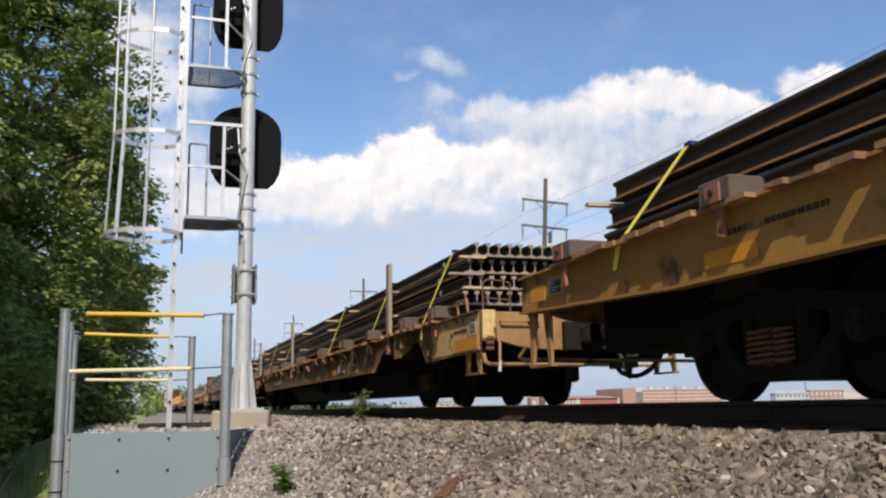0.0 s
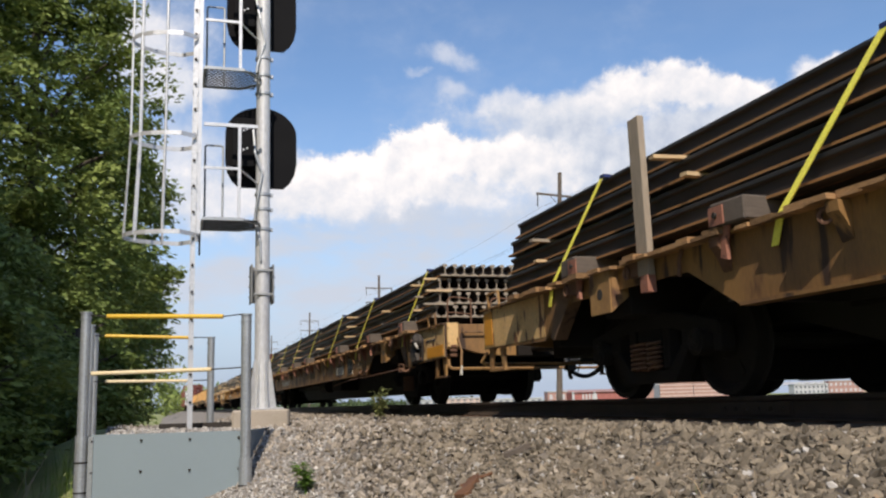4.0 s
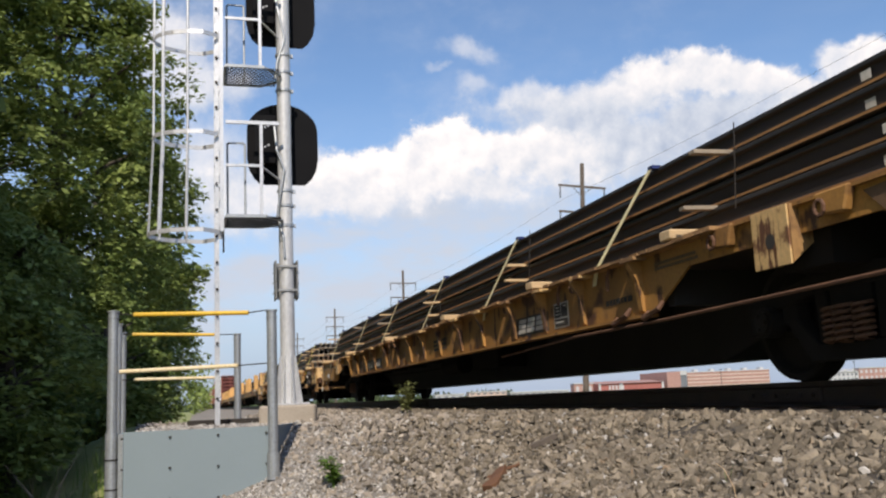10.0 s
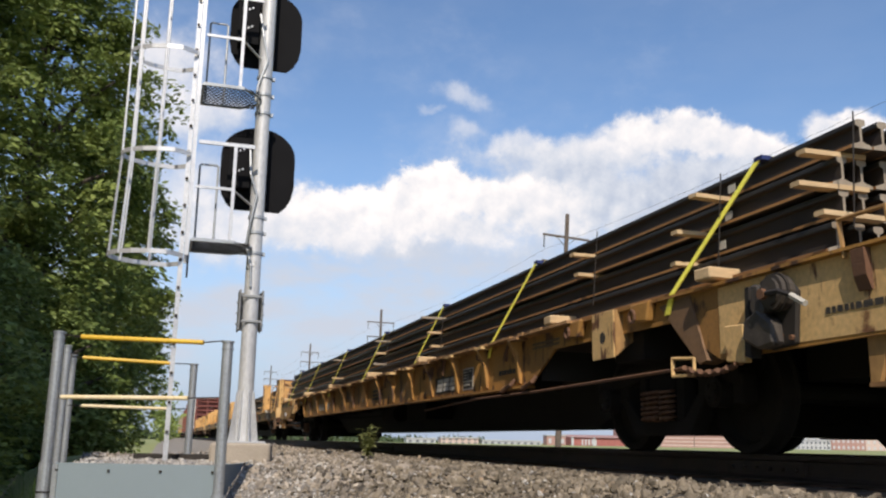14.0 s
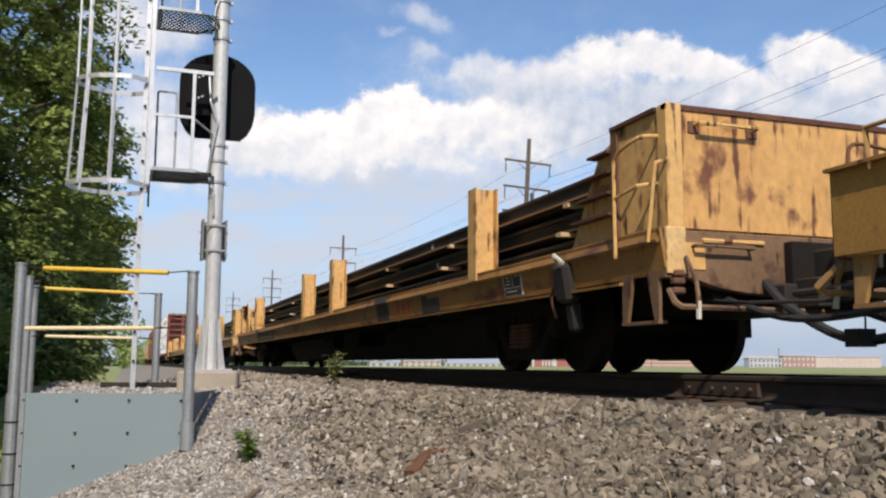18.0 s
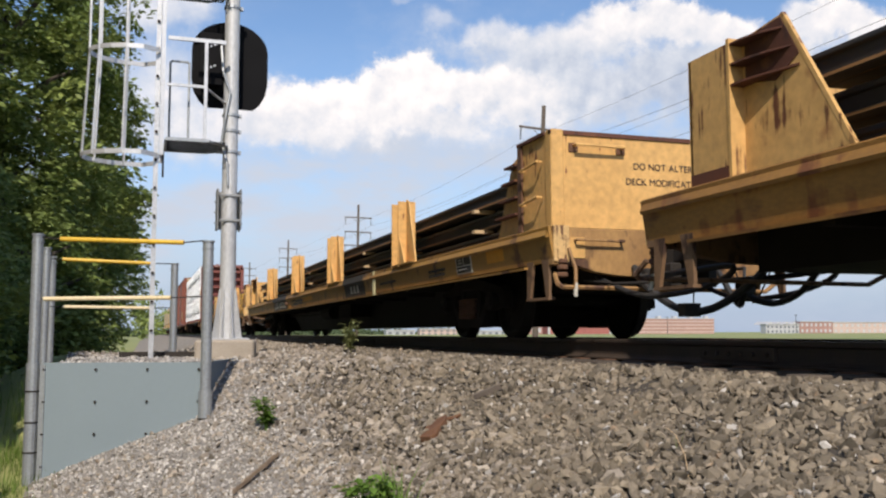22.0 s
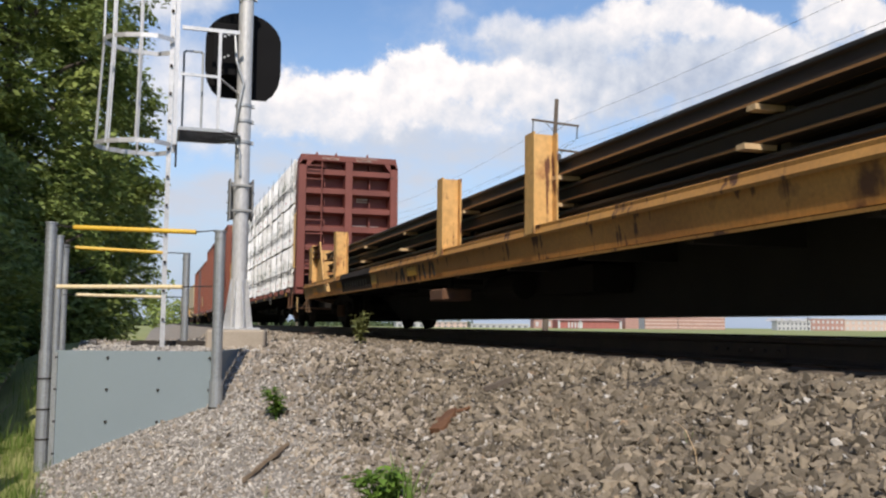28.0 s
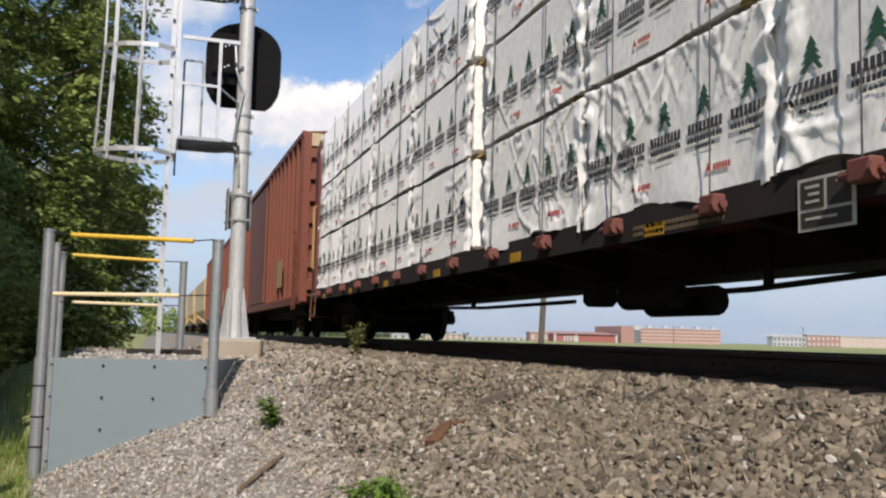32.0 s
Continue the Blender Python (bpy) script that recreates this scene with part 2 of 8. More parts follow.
    rr.inputs["To Min"].default_value, rr.inputs["To Max"].default_value = max(rough - 0.12, 0.05), min(rough + 0.12, 1)
    link(rr.outputs["Result"], bsdf.inputs["Roughness"])
    bsdf.inputs["Metallic"].default_value = metal
    if bump:
        bm_ = add("ShaderNodeBump")
        bm_.inputs["Strength"].default_value, bm_.inputs["Distance"].default_value = bump, depth
        link(small.outputs["Fac"], bm_.inputs["Height"])
        link(bm_.outputs[0], bsdf.inputs["Normal"])
    return mat


def leafy(mat):
    """Lets some of the light through, as leaves do."""
    nt = mat.node_tree
    add, link = nt.nodes.new, nt.links.new
    bsdf, out = nt.nodes["Principled BSDF"], nt.nodes["Material Output"]
    thin, mix = add("ShaderNodeBsdfTranslucent"), add("ShaderNodeMixShader")
    link(bsdf.inputs["Base Color"].links[0].from_socket, thin.inputs["Color"])
    mix.inputs[0].default_value = 0.3
    bsdf.inputs["Specular IOR Level"].default_value = 0.22
    link(bsdf.outputs[0], mix.inputs[1])
    link(thin.outputs[0], mix.inputs[2])
    link(mix.outputs[0], out.inputs["Surface"])
    return mat


M = {}
M["steel_grey"] = material("galvanised_steel", (0.42, 0.44, 0.45), (0.33, 0.35, 0.37), 0.45, 0.55, 3, 50, 0.05)
M["mast_zinc"] = material("weathered_zinc", (0.60, 0.60, 0.59), (0.48, 0.485, 0.49), 0.5, 0.25, 3, 50, 0.05, stretch=(1, 1, 0.3))
M["case_grey"] = material("grimy_case_grey", (0.3, 0.31, 0.31), (0.2, 0.2, 0.2), 0.6, 0.3, 9, 60, 0.1)
M["panel"] = material("grey_panel_paint", (0.212, 0.262, 0.284), (0.196, 0.244, 0.266), 0.6, 0.0, 1.2, 400, 0.0)
M["aluminium"] = material("aluminium", (0.66, 0.66, 0.66), (0.52, 0.53, 0.54), 0.4, 0.5, 5, 70, 0.05)
M["black_sheet"] = material("black_sheet", (0.006, 0.006, 0.007), (0.009, 0.009, 0.010), 0.85, 0.0, 3, 40, 0.05)
M["black_sheet"].node_tree.nodes["Principled BSDF"].inputs["Specular IOR Level"].default_value = 0.15
M["yellow_tube"] = material("yellow_tube", (0.75, 0.47, 0.03), (0.62, 0.37, 0.03), 0.45, 0.0, 4, 50, 0.05)
M["cream_tube"] = material("faded_tube", (0.78, 0.66, 0.45), (0.7, 0.55, 0.3), 0.5, 0.0, 4, 50, 0.05)
M["concrete"] = material("concrete", (0.42, 0.36, 0.29), (0.33, 0.28, 0.22), 0.9, 0.0, 5, 70, 0.25)
M["dark_iron"] = material("dark_iron", (0.02, 0.017, 0.015), (0.035, 0.028, 0.023), 0.75, 0.2, 4, 40, 0.2)
# Shade beneath the cars is put into the near-black underframe and wheel colours.
M["underframe"] = material("shade_black_underframe", (0.013, 0.0105, 0.009), (0.019, 0.0155, 0.013), 0.9, 0.0, 3, 40, 0.2)
# The belly is a lighter version, its colour raised to lift the deepest shade.
M["belly"] = material("shade_lifted_underside", (0.034, 0.029, 0.026), (0.022, 0.019, 0.017), 0.9, 0.0, 2, 30, 0.2)
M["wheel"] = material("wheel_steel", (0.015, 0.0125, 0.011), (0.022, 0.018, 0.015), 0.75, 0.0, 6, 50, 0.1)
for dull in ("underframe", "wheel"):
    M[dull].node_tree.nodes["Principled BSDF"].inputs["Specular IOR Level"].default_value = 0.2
M["grease"] = material("greasy_cast_iron", (0.085, 0.07, 0.058), (0.04, 0.034, 0.03), 0.6, 0.2, 9, 50, 0.2, third=(0.14, 0.12, 0.1), third_at=0.64)
M["rail_web"] = material("new_rail_steel", (0.027, 0.022, 0.020), (0.046, 0.034, 0.027), 0.65, 0.1, 2.5, 60, 0.15, third=(0.075, 0.04, 0.023), third_at=0.69, stretch=(1, 0.12, 1))
M["rail_crown"] = material("mill_scale_rail_head", (0.040, 0.041, 0.046), (0.062, 0.058, 0.056), 0.42, 0.35, 3, 60, 0.1, third=(0.09, 0.05, 0.03), third_at=0.68, stretch=(1, 0.1, 1))
# Rust of the rail foot, with the sunlit brightness of its edges in the colour.
M["rail_foot"] = material("sunlit_rusting_rail_foot", (0.40, 0.20, 0.07), (0.25, 0.125, 0.048), 0.75, 0.0, 3, 60, 0.2, stretch=(1, 0.15, 1))
M["rail_cut"] = material("sawn_rail_end", (0.33, 0.275, 0.205), (0.22, 0.175, 0.13), 0.7, 0.1, 20, 90, 0.1)
M["track_rail"] = material("running_rail", (0.045, 0.033, 0.026), (0.075, 0.05, 0.035), 0.7, 0.2, 6, 50, 0.2)
M["rail_head"] = material("worn_rail_head", (0.3, 0.28, 0.26), (0.22, 0.2, 0.18), 0.35, 0.8, 6, 50, 0.05)
M["tie"] = material("creosoted_timber", (0.055, 0.042, 0.032), (0.095, 0.075, 0.058), 0.9, 0.0, 4, 40, 0.4, stretch=(0.2, 1, 1), rand=0.25)
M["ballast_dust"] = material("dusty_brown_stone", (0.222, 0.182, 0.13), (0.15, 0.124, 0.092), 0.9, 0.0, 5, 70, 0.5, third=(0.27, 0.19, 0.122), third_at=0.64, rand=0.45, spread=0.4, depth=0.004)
M["ballast"] = material("crushed_stone", (0.345, 0.295, 0.235), (0.23, 0.195, 0.158), 0.9, 0.0, 5, 70, 0.5, third=(0.35, 0.245, 0.16), third_at=0.68, rand=0.45, spread=0.4, depth=0.004)
M["gravel"] = material("fine_gravel", (0.47, 0.44, 0.40), (0.33, 0.305, 0.278), 0.9, 0.0, 5, 70, 0.4, rand=0.5, spread=0.4, depth=0.003)
M["ballast_pale"] = material("pale_limestone_chip", (0.46, 0.43, 0.39), (0.37, 0.345, 0.31), 0.85, 0.0, 6, 70, 0.4, rand=0.25, depth=0.004)
# Shade in the gaps between stones is put into this dark bed colour.
M["ballast_bed"] = material("ballast_gap_shade", (0.075, 0.063, 0.05), (0.045, 0.038, 0.03), 0.95, 0.0, 12, 60, 0.8, depth=0.02)
M["ballast_plain"] = material("grey_ballast_far", (0.27, 0.235, 0.19), (0.20, 0.175, 0.145), 0.95, 0.0, 8, 40, 0.6, depth=0.03)
M["gravel_bed"] = material("gravel_fines", (0.25, 0.23, 0.205), (0.17, 0.155, 0.138), 0.95, 0.0, 14, 90, 0.8, depth=0.01)
M["grass"] = material("grass_field", (0.24, 0.27, 0.09), (0.28, 0.28, 0.11), 0.9, 0.0, 0.05, 3, 0.4, third=(0.17, 0.22, 0.06), third_at=0.55)
M["weed"] = leafy(material("weed_leaf", (0.16, 0.27, 0.045), (0.10, 0.18, 0.035), 0.6, 0.0, 20, 80, 0.0, rand=0.3))
M["dry_weed"] = leafy(material("pale_weed_leaf", (0.33, 0.32, 0.14), (0.2, 0.24, 0.07), 0.7, 0.0, 20, 80, 0.0, rand=0.35))
M["dry_grass"] = leafy(material("grass_blade", (0.16, 0.235, 0.05), (0.105, 0.175, 0.035), 0.7, 0.0, 0.8, 20, 0.0, rand=0.35))
M["leaf"] = leafy(material("tree_leaf", (0.29, 0.345, 0.10), (0.115, 0.17, 0.045), 0.5, 0.0, 0.35, 9, 0.0, rand=0.3, spread=0.35))
M["bark"] = material("bark", (0.09, 0.07, 0.055), (0.05, 0.04, 0.032), 0.9, 0.0, 3, 30, 0.6)
M["yellow_car"] = material("weathered_yellow_paint", (0.42, 0.225, 0.05), (0.31, 0.16, 0.042), 0.6, 0.0, 1.2, 40, 0.1, third=(0.11, 0.05, 0.025), third_at=0.58, spread=0.6)
M["yellow_mid"] = material("weathered_ochre_paint", (0.45, 0.225, 0.052), (0.26, 0.13, 0.04), 0.65, 0.0, 0.9, 40, 0.12, third=(0.10, 0.047, 0.026), third_at=0.58, spread=0.4, runs=((0.06, 0.028, 0.017), 1.1, 0.1, 5))
M["yellow_band"] = material("faded_orange_yellow_paint", (0.42, 0.21, 0.05), (0.22, 0.11, 0.034), 0.62, 0.0, 0.8, 30, 0.08, third=(0.13, 0.052, 0.026), third_at=0.57, spread=0.5, stretch=(1, 0.6, 1.6), runs=((0.19, 0.07, 0.026), 1.1, 0.14, 3))
M["yellow_streak"] = material("streaked_orange_yellow_paint", (0.54, 0.28, 0.075), (0.34, 0.165, 0.05), 0.62, 0.0, 0.9, 30, 0.08, third=(0.13, 0.06, 0.03), third_at=0.62, spread=0.5, runs=((0.1, 0.045, 0.024), 1.14, 0.08, 6))
M["yellow_rust"] = material("rust_streaked_yellow", (0.66, 0.40, 0.15), (0.58, 0.335, 0.115), 0.6, 0.0, 1.1, 14, 0.05, third=(0.33, 0.14, 0.05), third_at=0.6, spread=0.5, runs=((0.13, 0.046, 0.022), 1.1, 0.12, 12))
M["yellow_rusty"] = material("badly_rusted_yellow", (0.64, 0.37, 0.13), (0.52, 0.27, 0.09), 0.65, 0.0, 1.3, 14, 0.06, third=(0.17, 0.065, 0.032), third_at=0.56, spread=0.5, stretch=(1, 1, 0.7), runs=((0.13, 0.046, 0.022), 1.07, 0.12, 9))
M["yellow_end"] = material("dirty_tan_paint", (0.42, 0.24, 0.085), (0.22, 0.115, 0.048), 0.7, 0.0, 1.7, 30, 0.12, third=(0.095, 0.045, 0.025), third_at=0.57, spread=0.4, stretch=(1, 1, 0.6))
M["cream_end"] = material("faded_cream_yellow_paint", (0.70, 0.465, 0.21), (0.55, 0.345, 0.14), 0.65, 0.0, 2.2, 30, 0.06, third=(0.17, 0.075, 0.033), third_at=0.58, spread=0.5, runs=((0.12, 0.05, 0.025), 1.14, 0.07, 12))
M["brown_end"] = material("dirty_brown_paint", (0.20, 0.115, 0.06), (0.13, 0.075, 0.042), 0.7, 0.0, 1.7, 30, 0.1, third=(0.07, 0.036, 0.022), third_at=0.58, spread=0.4, runs=((0.05, 0.025, 0.016), 1.12, 0.08, 9))
M["bracket_red"] = material("faded_red_bracket", (0.34, 0.15, 0.10), (0.24, 0.095, 0.06), 0.8, 0.0, 9, 60, 0.2, third=(0.10, 0.045, 0.03), third_at=0.6)
M["plank_edge"] = material("splintered_plank", (0.42, 0.24, 0.10), (0.2, 0.105, 0.05), 0.9, 0.0, 6, 50, 0.4, rand=0.35)
# Sooty oxide; its darkness also carries the recess shade of the lumber car.
M["oxide_dark"] = material("sooty_shaded_oxide", (0.019, 0.0115, 0.0095), (0.012, 0.008, 0.007), 0.98, 0.0, 2, 40, 0.1)
M["winch_red"] = material("winch_red", (0.19, 0.062, 0.048), (0.13, 0.045, 0.036), 0.65)
M["reflector"] = material("yellow_reflector", (0.6, 0.33, 0.03), (0.5, 0.27, 0.03), 0.4)
M["worn_mark"] = material("worn_stencil", (0.17, 0.12, 0.07), (0.12, 0.085, 0.05), 0.8)
M["yellow_old"] = material("grimy_yellow_paint", (0.30, 0.16, 0.048), (0.165, 0.085, 0.036), 0.7, 0.0, 1.5, 40, 0.15, third=(0.09, 0.042, 0.022), third_at=0.6, spread=0.4, stretch=(1, 1.4, 0.4), runs=((0.045, 0.024, 0.015), 1.07, 0.1, 4))
M["yellow_bright"] = material("bright_yellow_paint", (0.68, 0.40, 0.14), (0.60, 0.34, 0.11), 0.6, 0.0, 1.0, 14, 0.05, third=(0.36, 0.16, 0.055), third_at=0.7, runs=((0.2, 0.075, 0.03), 1.2, 0.06, 14))
M["orange_patch"] = material("orange_patch", (0.70, 0.31, 0.025), (0.62, 0.26, 0.025), 0.6)
M["black_mark"] = material("black_stencil", (0.03, 0.027, 0.024), (0.05, 0.042, 0.034), 0.7)
M["white_mark"] = material("white_stencil", (0.6, 0.57, 0.5), (0.45, 0.42, 0.36), 0.7)
M["red_mark"] = material("red_stencil", (0.5, 0.06, 0.05), (0.4, 0.05, 0.04), 0.7)
M["rust_plate"] = material("rusted_plate", (0.125, 0.042, 0.022), (0.075, 0.028, 0.017), 0.75, 0.0, 1.6, 40, 0.2, third=(0.19, 0.075, 0.03), third_at=0.6, runs=((0.05, 0.022, 0.016), 1.1, 0.12))
M["rust_paint"] = material("boxcar_brown_paint", (0.22, 0.062, 0.035), (0.17, 0.05, 0.03), 0.6, 0.0, 1.2, 40, 0.1, third=(0.10, 0.035, 0.022), third_at=0.64)
M["oxide_red"] = material("oxide_red_paint", (0.21, 0.06, 0.046), (0.155, 0.045, 0.036), 0.6, 0.0, 1.4, 40, 0.1, third=(0.07, 0.028, 0.022), third_at=0.66)
M["rust_part"] = material("rusty_iron", (0.16, 0.075, 0.038), (0.10, 0.05, 0.03), 0.85, 0.0, 8, 60, 0.3)
M["timber_grey"] = material("weathered_timber", (0.125, 0.10, 0.08), (0.085, 0.066, 0.052), 0.9, 0.0, 3, 40, 0.4, stretch=(0.25, 1, 1))
M["timber_new"] = material("fresh_lath", (0.58, 0.42, 0.24), (0.48, 0.33, 0.18), 0.8, 0.0, 4, 40, 0.2, stretch=(0.2, 1, 1))
M["timber_board"] = material("grey_board", (0.34, 0.28, 0.21), (0.25, 0.20, 0.15), 0.85, 0.0, 3, 40, 0.3, stretch=(1, 1, 0.2))
M["strap"] = material("yellow_strap", (0.92, 0.86, 0.11), (0.84, 0.77, 0.11), 0.6, 0.0, 5, 60, 0.1)
M["strap_pale"] = material("pale_strap", (0.80, 0.73, 0.42), (0.70, 0.63, 0.36), 0.6, 0.0, 5, 60, 0.1)
M["strap_blue"] = material("dark_blue_guard", (0.02, 0.035, 0.14), (0.015, 0.025, 0.09), 0.5)
M["wrap"] = material("white_wrap_film", (0.96, 0.95, 0.93), (0.94, 0.93, 0.91), 0.32, 0.0, 1.5, 16, 0.12, depth=0.015, stretch=(1, 1.6, 0.7))
M["wrap"].node_tree.nodes["Principled BSDF"].inputs["Coat Weight"].default_value = 0.3
M["wrap"].node_tree.nodes["Principled BSDF"].inputs["Sheen Weight"].default_value = 0.8
M["wrap"].node_tree.nodes["Principled BSDF"].inputs["Sheen Roughness"].default_value = 0.35
M["wrap"].node_tree.nodes["Principled BSDF"].inputs["Sheen Tint"].default_value = (1, 1, 1, 1)
M["tree_print"] = material("green_print", (0.03, 0.10, 0.065), (0.045, 0.115, 0.08), 0.5)
M["ink"] = material("black_print", (0.04, 0.042, 0.045), (0.065, 0.065, 0.07), 0.5)
M["lumber"] = material("lumber_ends", (0.55, 0.38, 0.17), (0.45, 0.3, 0.13), 0.8)
M["brick"] = material("red_brick_far", (0.40, 0.235, 0.20), (0.36, 0.21, 0.18), 0.9, 0.0, 0.05, 1, 0)
M["brick_band"] = material("buff_brick_far", (0.56, 0.43, 0.37), (0.51, 0.39, 0.335), 0.9, 0.0, 0.05, 1, 0)
M["pale_wall"] = material("pale_wall_far", (0.50, 0.50, 0.50), (0.44, 0.44, 0.45), 0.9, 0.0, 0.05, 1, 0)
M["far_glass"] = material("far_window", (0.15, 0.16, 0.18), (0.18, 0.19, 0.21), 0.2, 0.0, 0.2, 1, 0)
M["far_red"] = material("red_roof_far", (0.36, 0.13, 0.11), (0.32, 0.11, 0.095), 0.85, 0.0, 0.05, 1, 0)
M["far_leaf"] = material("far_woods", (0.07, 0.10, 0.04), (0.05, 0.075, 0.035), 0.9, 0.0, 0.08, 1, 0)
M["pole_wood"] = material("pole_wood", (0.13, 0.10, 0.08), (0.09, 0.07, 0.055), 0.9, 0.0, 3, 30, 0.3)
M["wire"] = material("wire", (0.05, 0.05, 0.055), (0.06, 0.06, 0.065), 0.6)
M["hose"] = material("black_rubber", (0.02, 0.02, 0.021), (0.03, 0.03, 0.03), 0.6)
M["hopper"] = material("tan_hopper_paint", (0.55, 0.42, 0.26), (0.48, 0.36, 0.22), 0.65, 0.0, 1, 40, 0.1)
M["dead_wood"] = material("dead_brown_wood", (0.21, 0.155, 0.105), (0.12, 0.085, 0.058), 0.9, 0.0, 12, 60, 0.4)
M["wood_chip"] = material("broken_wood", (0.17, 0.078, 0.036), (0.10, 0.046, 0.024), 0.85, 0.0, 9, 60, 0.3)


# ------------------------------------------------------------------ mesh helpers
def box(bm, x0, x1, y0, y1, z0, z1, m=None):
    """A box between the given bounds, turned by m if given."""
    vs = [Vector((x, y, z)) for x in (x0, x1) for y in (y0, y1) for z in (z0, z1)]
    vs = [bm.verts.new(m @ v if m else v) for v in vs]
    for f in ((0, 1, 3, 2), (4, 6, 7, 5), (0, 4, 5, 1), (2, 3, 7, 6), (0, 2, 6, 4), (1, 5, 7, 3)):
        bm.faces.new([vs[i] for i in f])
    return bm


def tube(bm, a, b, r, n=8, r2=None):
    """A round bar from a to b."""
    a, b = Vector(a), Vector(b)
    q = (b - a).to_track_quat("Z", "Y").to_matrix()
    rings = []
    for c, rad in ((a, r), (b, r if r2 is None else r2)):
        rings.append([bm.verts.new(c + q @ Vector((rad * math.cos(2 * math.pi * i / n), rad * math.sin(2 * math.pi * i / n), 0))) for i in range(n)])
    for i in range(n):
        bm.faces.new((rings[0][i], rings[0][(i + 1) % n], rings[1][(i + 1) % n], rings[1][i]))
    bm.faces.new(rings[0][::-1])
    bm.faces.new(rings[1])
    return bm


def pipe(bm, points, r, n=6):
    """A bent round bar through points, mitred at the bends."""
    pts = [Vector(p) for p in points]
    ways = [(b - a).normalized() for a, b in zip(pts, pts[1:])]
    side = ways[0].orthogonal().normalized()
    rings = []
    for i, p in enumerate(pts):
        w0, w1 = ways[max(i - 1, 0)], ways[min(i, len(ways) - 1)]
        mean = (w0 + w1).normalized() if (w0 + w1).length > 0.1 else w1
        side = (side - mean * side.dot(mean)).normalized()
        other = mean.cross(side)
        wide = min(1 / max(w1.dot(mean), 0.5), 1.6)
        rings.append([bm.verts.new(p + (side * math.cos(2 * math.pi * k / n) + other * math.sin(2 * math.pi * k / n)) * r * (wide if 0 < i < len(pts) - 1 else 1)) for k in range(n)])
    for a, b in zip(rings, rings[1:]):
        for k in range(n):
            bm.faces.new((a[k], a[(k + 1) % n], b[(k + 1) % n], b[k]))
    bm.faces.new(rings[0][::-1])
    bm.faces.new(rings[-1])
    return bm


def bend(points, n=6):
    """More points along a smooth curve through the given ones."""
    p = [Vector(v) for v in points]
    p = [p[0] * 2 - p[1]] + p + [p[-1] * 2 - p[-2]]
    out = []
    for a, b, c, d in zip(p, p[1:], p[2:], p[3:]):
        for i in range(n):
            u = i / n
            out.append(0.5 * (2 * b + (c - a) * u + (2 * a - 5 * b + 4 * c - d) * u * u + (3 * b - a - 3 * c + d) * u ** 3))
    return out + [p[-2]]


def prism(bm, outline, axis, lo, hi):
    """An outline of (u, v) pairs drawn out along an axis from lo to hi. axis x: (y, z); y: (x, z); z: (x, y)."""
    def at(u, v, w):
        return {"x": (w, u, v), "y": (u, w, v), "z": (u, v, w)}[axis]
    front = [bm.verts.new(at(u, v, lo)) for u, v in outline]
    back = [bm.verts.new(at(u, v, hi)) for u, v in outline]
    n = len(outline)
    for i in range(n):
        bm.faces.new((front[i], front[(i + 1) % n], back[(i + 1) % n], back[i]))
    bm.faces.new(front[::-1])
    bm.faces.new(back)
    return bm


def finish(bm, bevel=0.0, smooth=False):
    bmesh.ops.recalc_face_normals(bm, faces=bm.faces)
    if bevel:
        bmesh.ops.bevel(bm, geom=bm.edges[:], offset=bevel, segments=1, affect="EDGES", clamp_overlap=True)
    me = bpy.data.meshes.new("mesh")
    bm.to_mesh(me)
    bm.free()
    if smooth:
        for p in me.polygons:
            p.use_smooth = True
    return me


def part(name, bm, mat, parent, label="", bevel=0.0, smooth=False):
    """One mesh object out of a bmesh, under a thing or a part."""
    me = bm if isinstance(bm, bpy.types.Mesh) else finish(bm, bevel, smooth)
    if not me.materials:
        me.materials.append(M[mat])
    ob = new(name, me)
    ob.parent = parent
    if label:
        ob["label"] = label
    return ob


def shared(name, me, parent, where, label=""):
    """One more object on a mesh that others use too."""
    ob = new(name, me)
    ob.parent = parent
    ob.matrix_basis = where
    if label:
        ob["label"] = label
    return ob


def thing(name, label, category, where=None, group="", kind=""):
    ob = tagged(new(name), label, category, group, kind)
    if where is not None:
        ob.matrix_basis = where
    return ob


B = bmesh.new


# ------------------------------------------------------------------ ground
def smooth_max(a, b, k=0.12):
    h = max(k - abs(a - b), 0) / k
    return max(a, b) + h * h * k / 4


def ground_z(x, y):
    """Height of the embankment and the land round it; the top of the rails is at 0."""
    if x >= 0:
        edge = -0.2 - 0.45 * max(0.0, x - 2.3)
        return max(edge, -0.75 - 0.0006 * min(x, 800))
    slope = -0.225 if x > -1.95 else -0.225 - 0.35 * (-1.95 - x)
    # the pad round the signal falls away towards the field
    pad = min(-0.21, -0.67 + 0.48 * (x + 4.57) + 0.265 * (y - 8.3)) - 0.25 * max(0.0, y - 13)
    if x > -2.6:
        pad -= 0.12 * (x + 2.6)
    if y > 5:
        slope = smooth_max(slope, pad)
    return max(slope, -1.62 - 0.0006 * min(-x, 800))


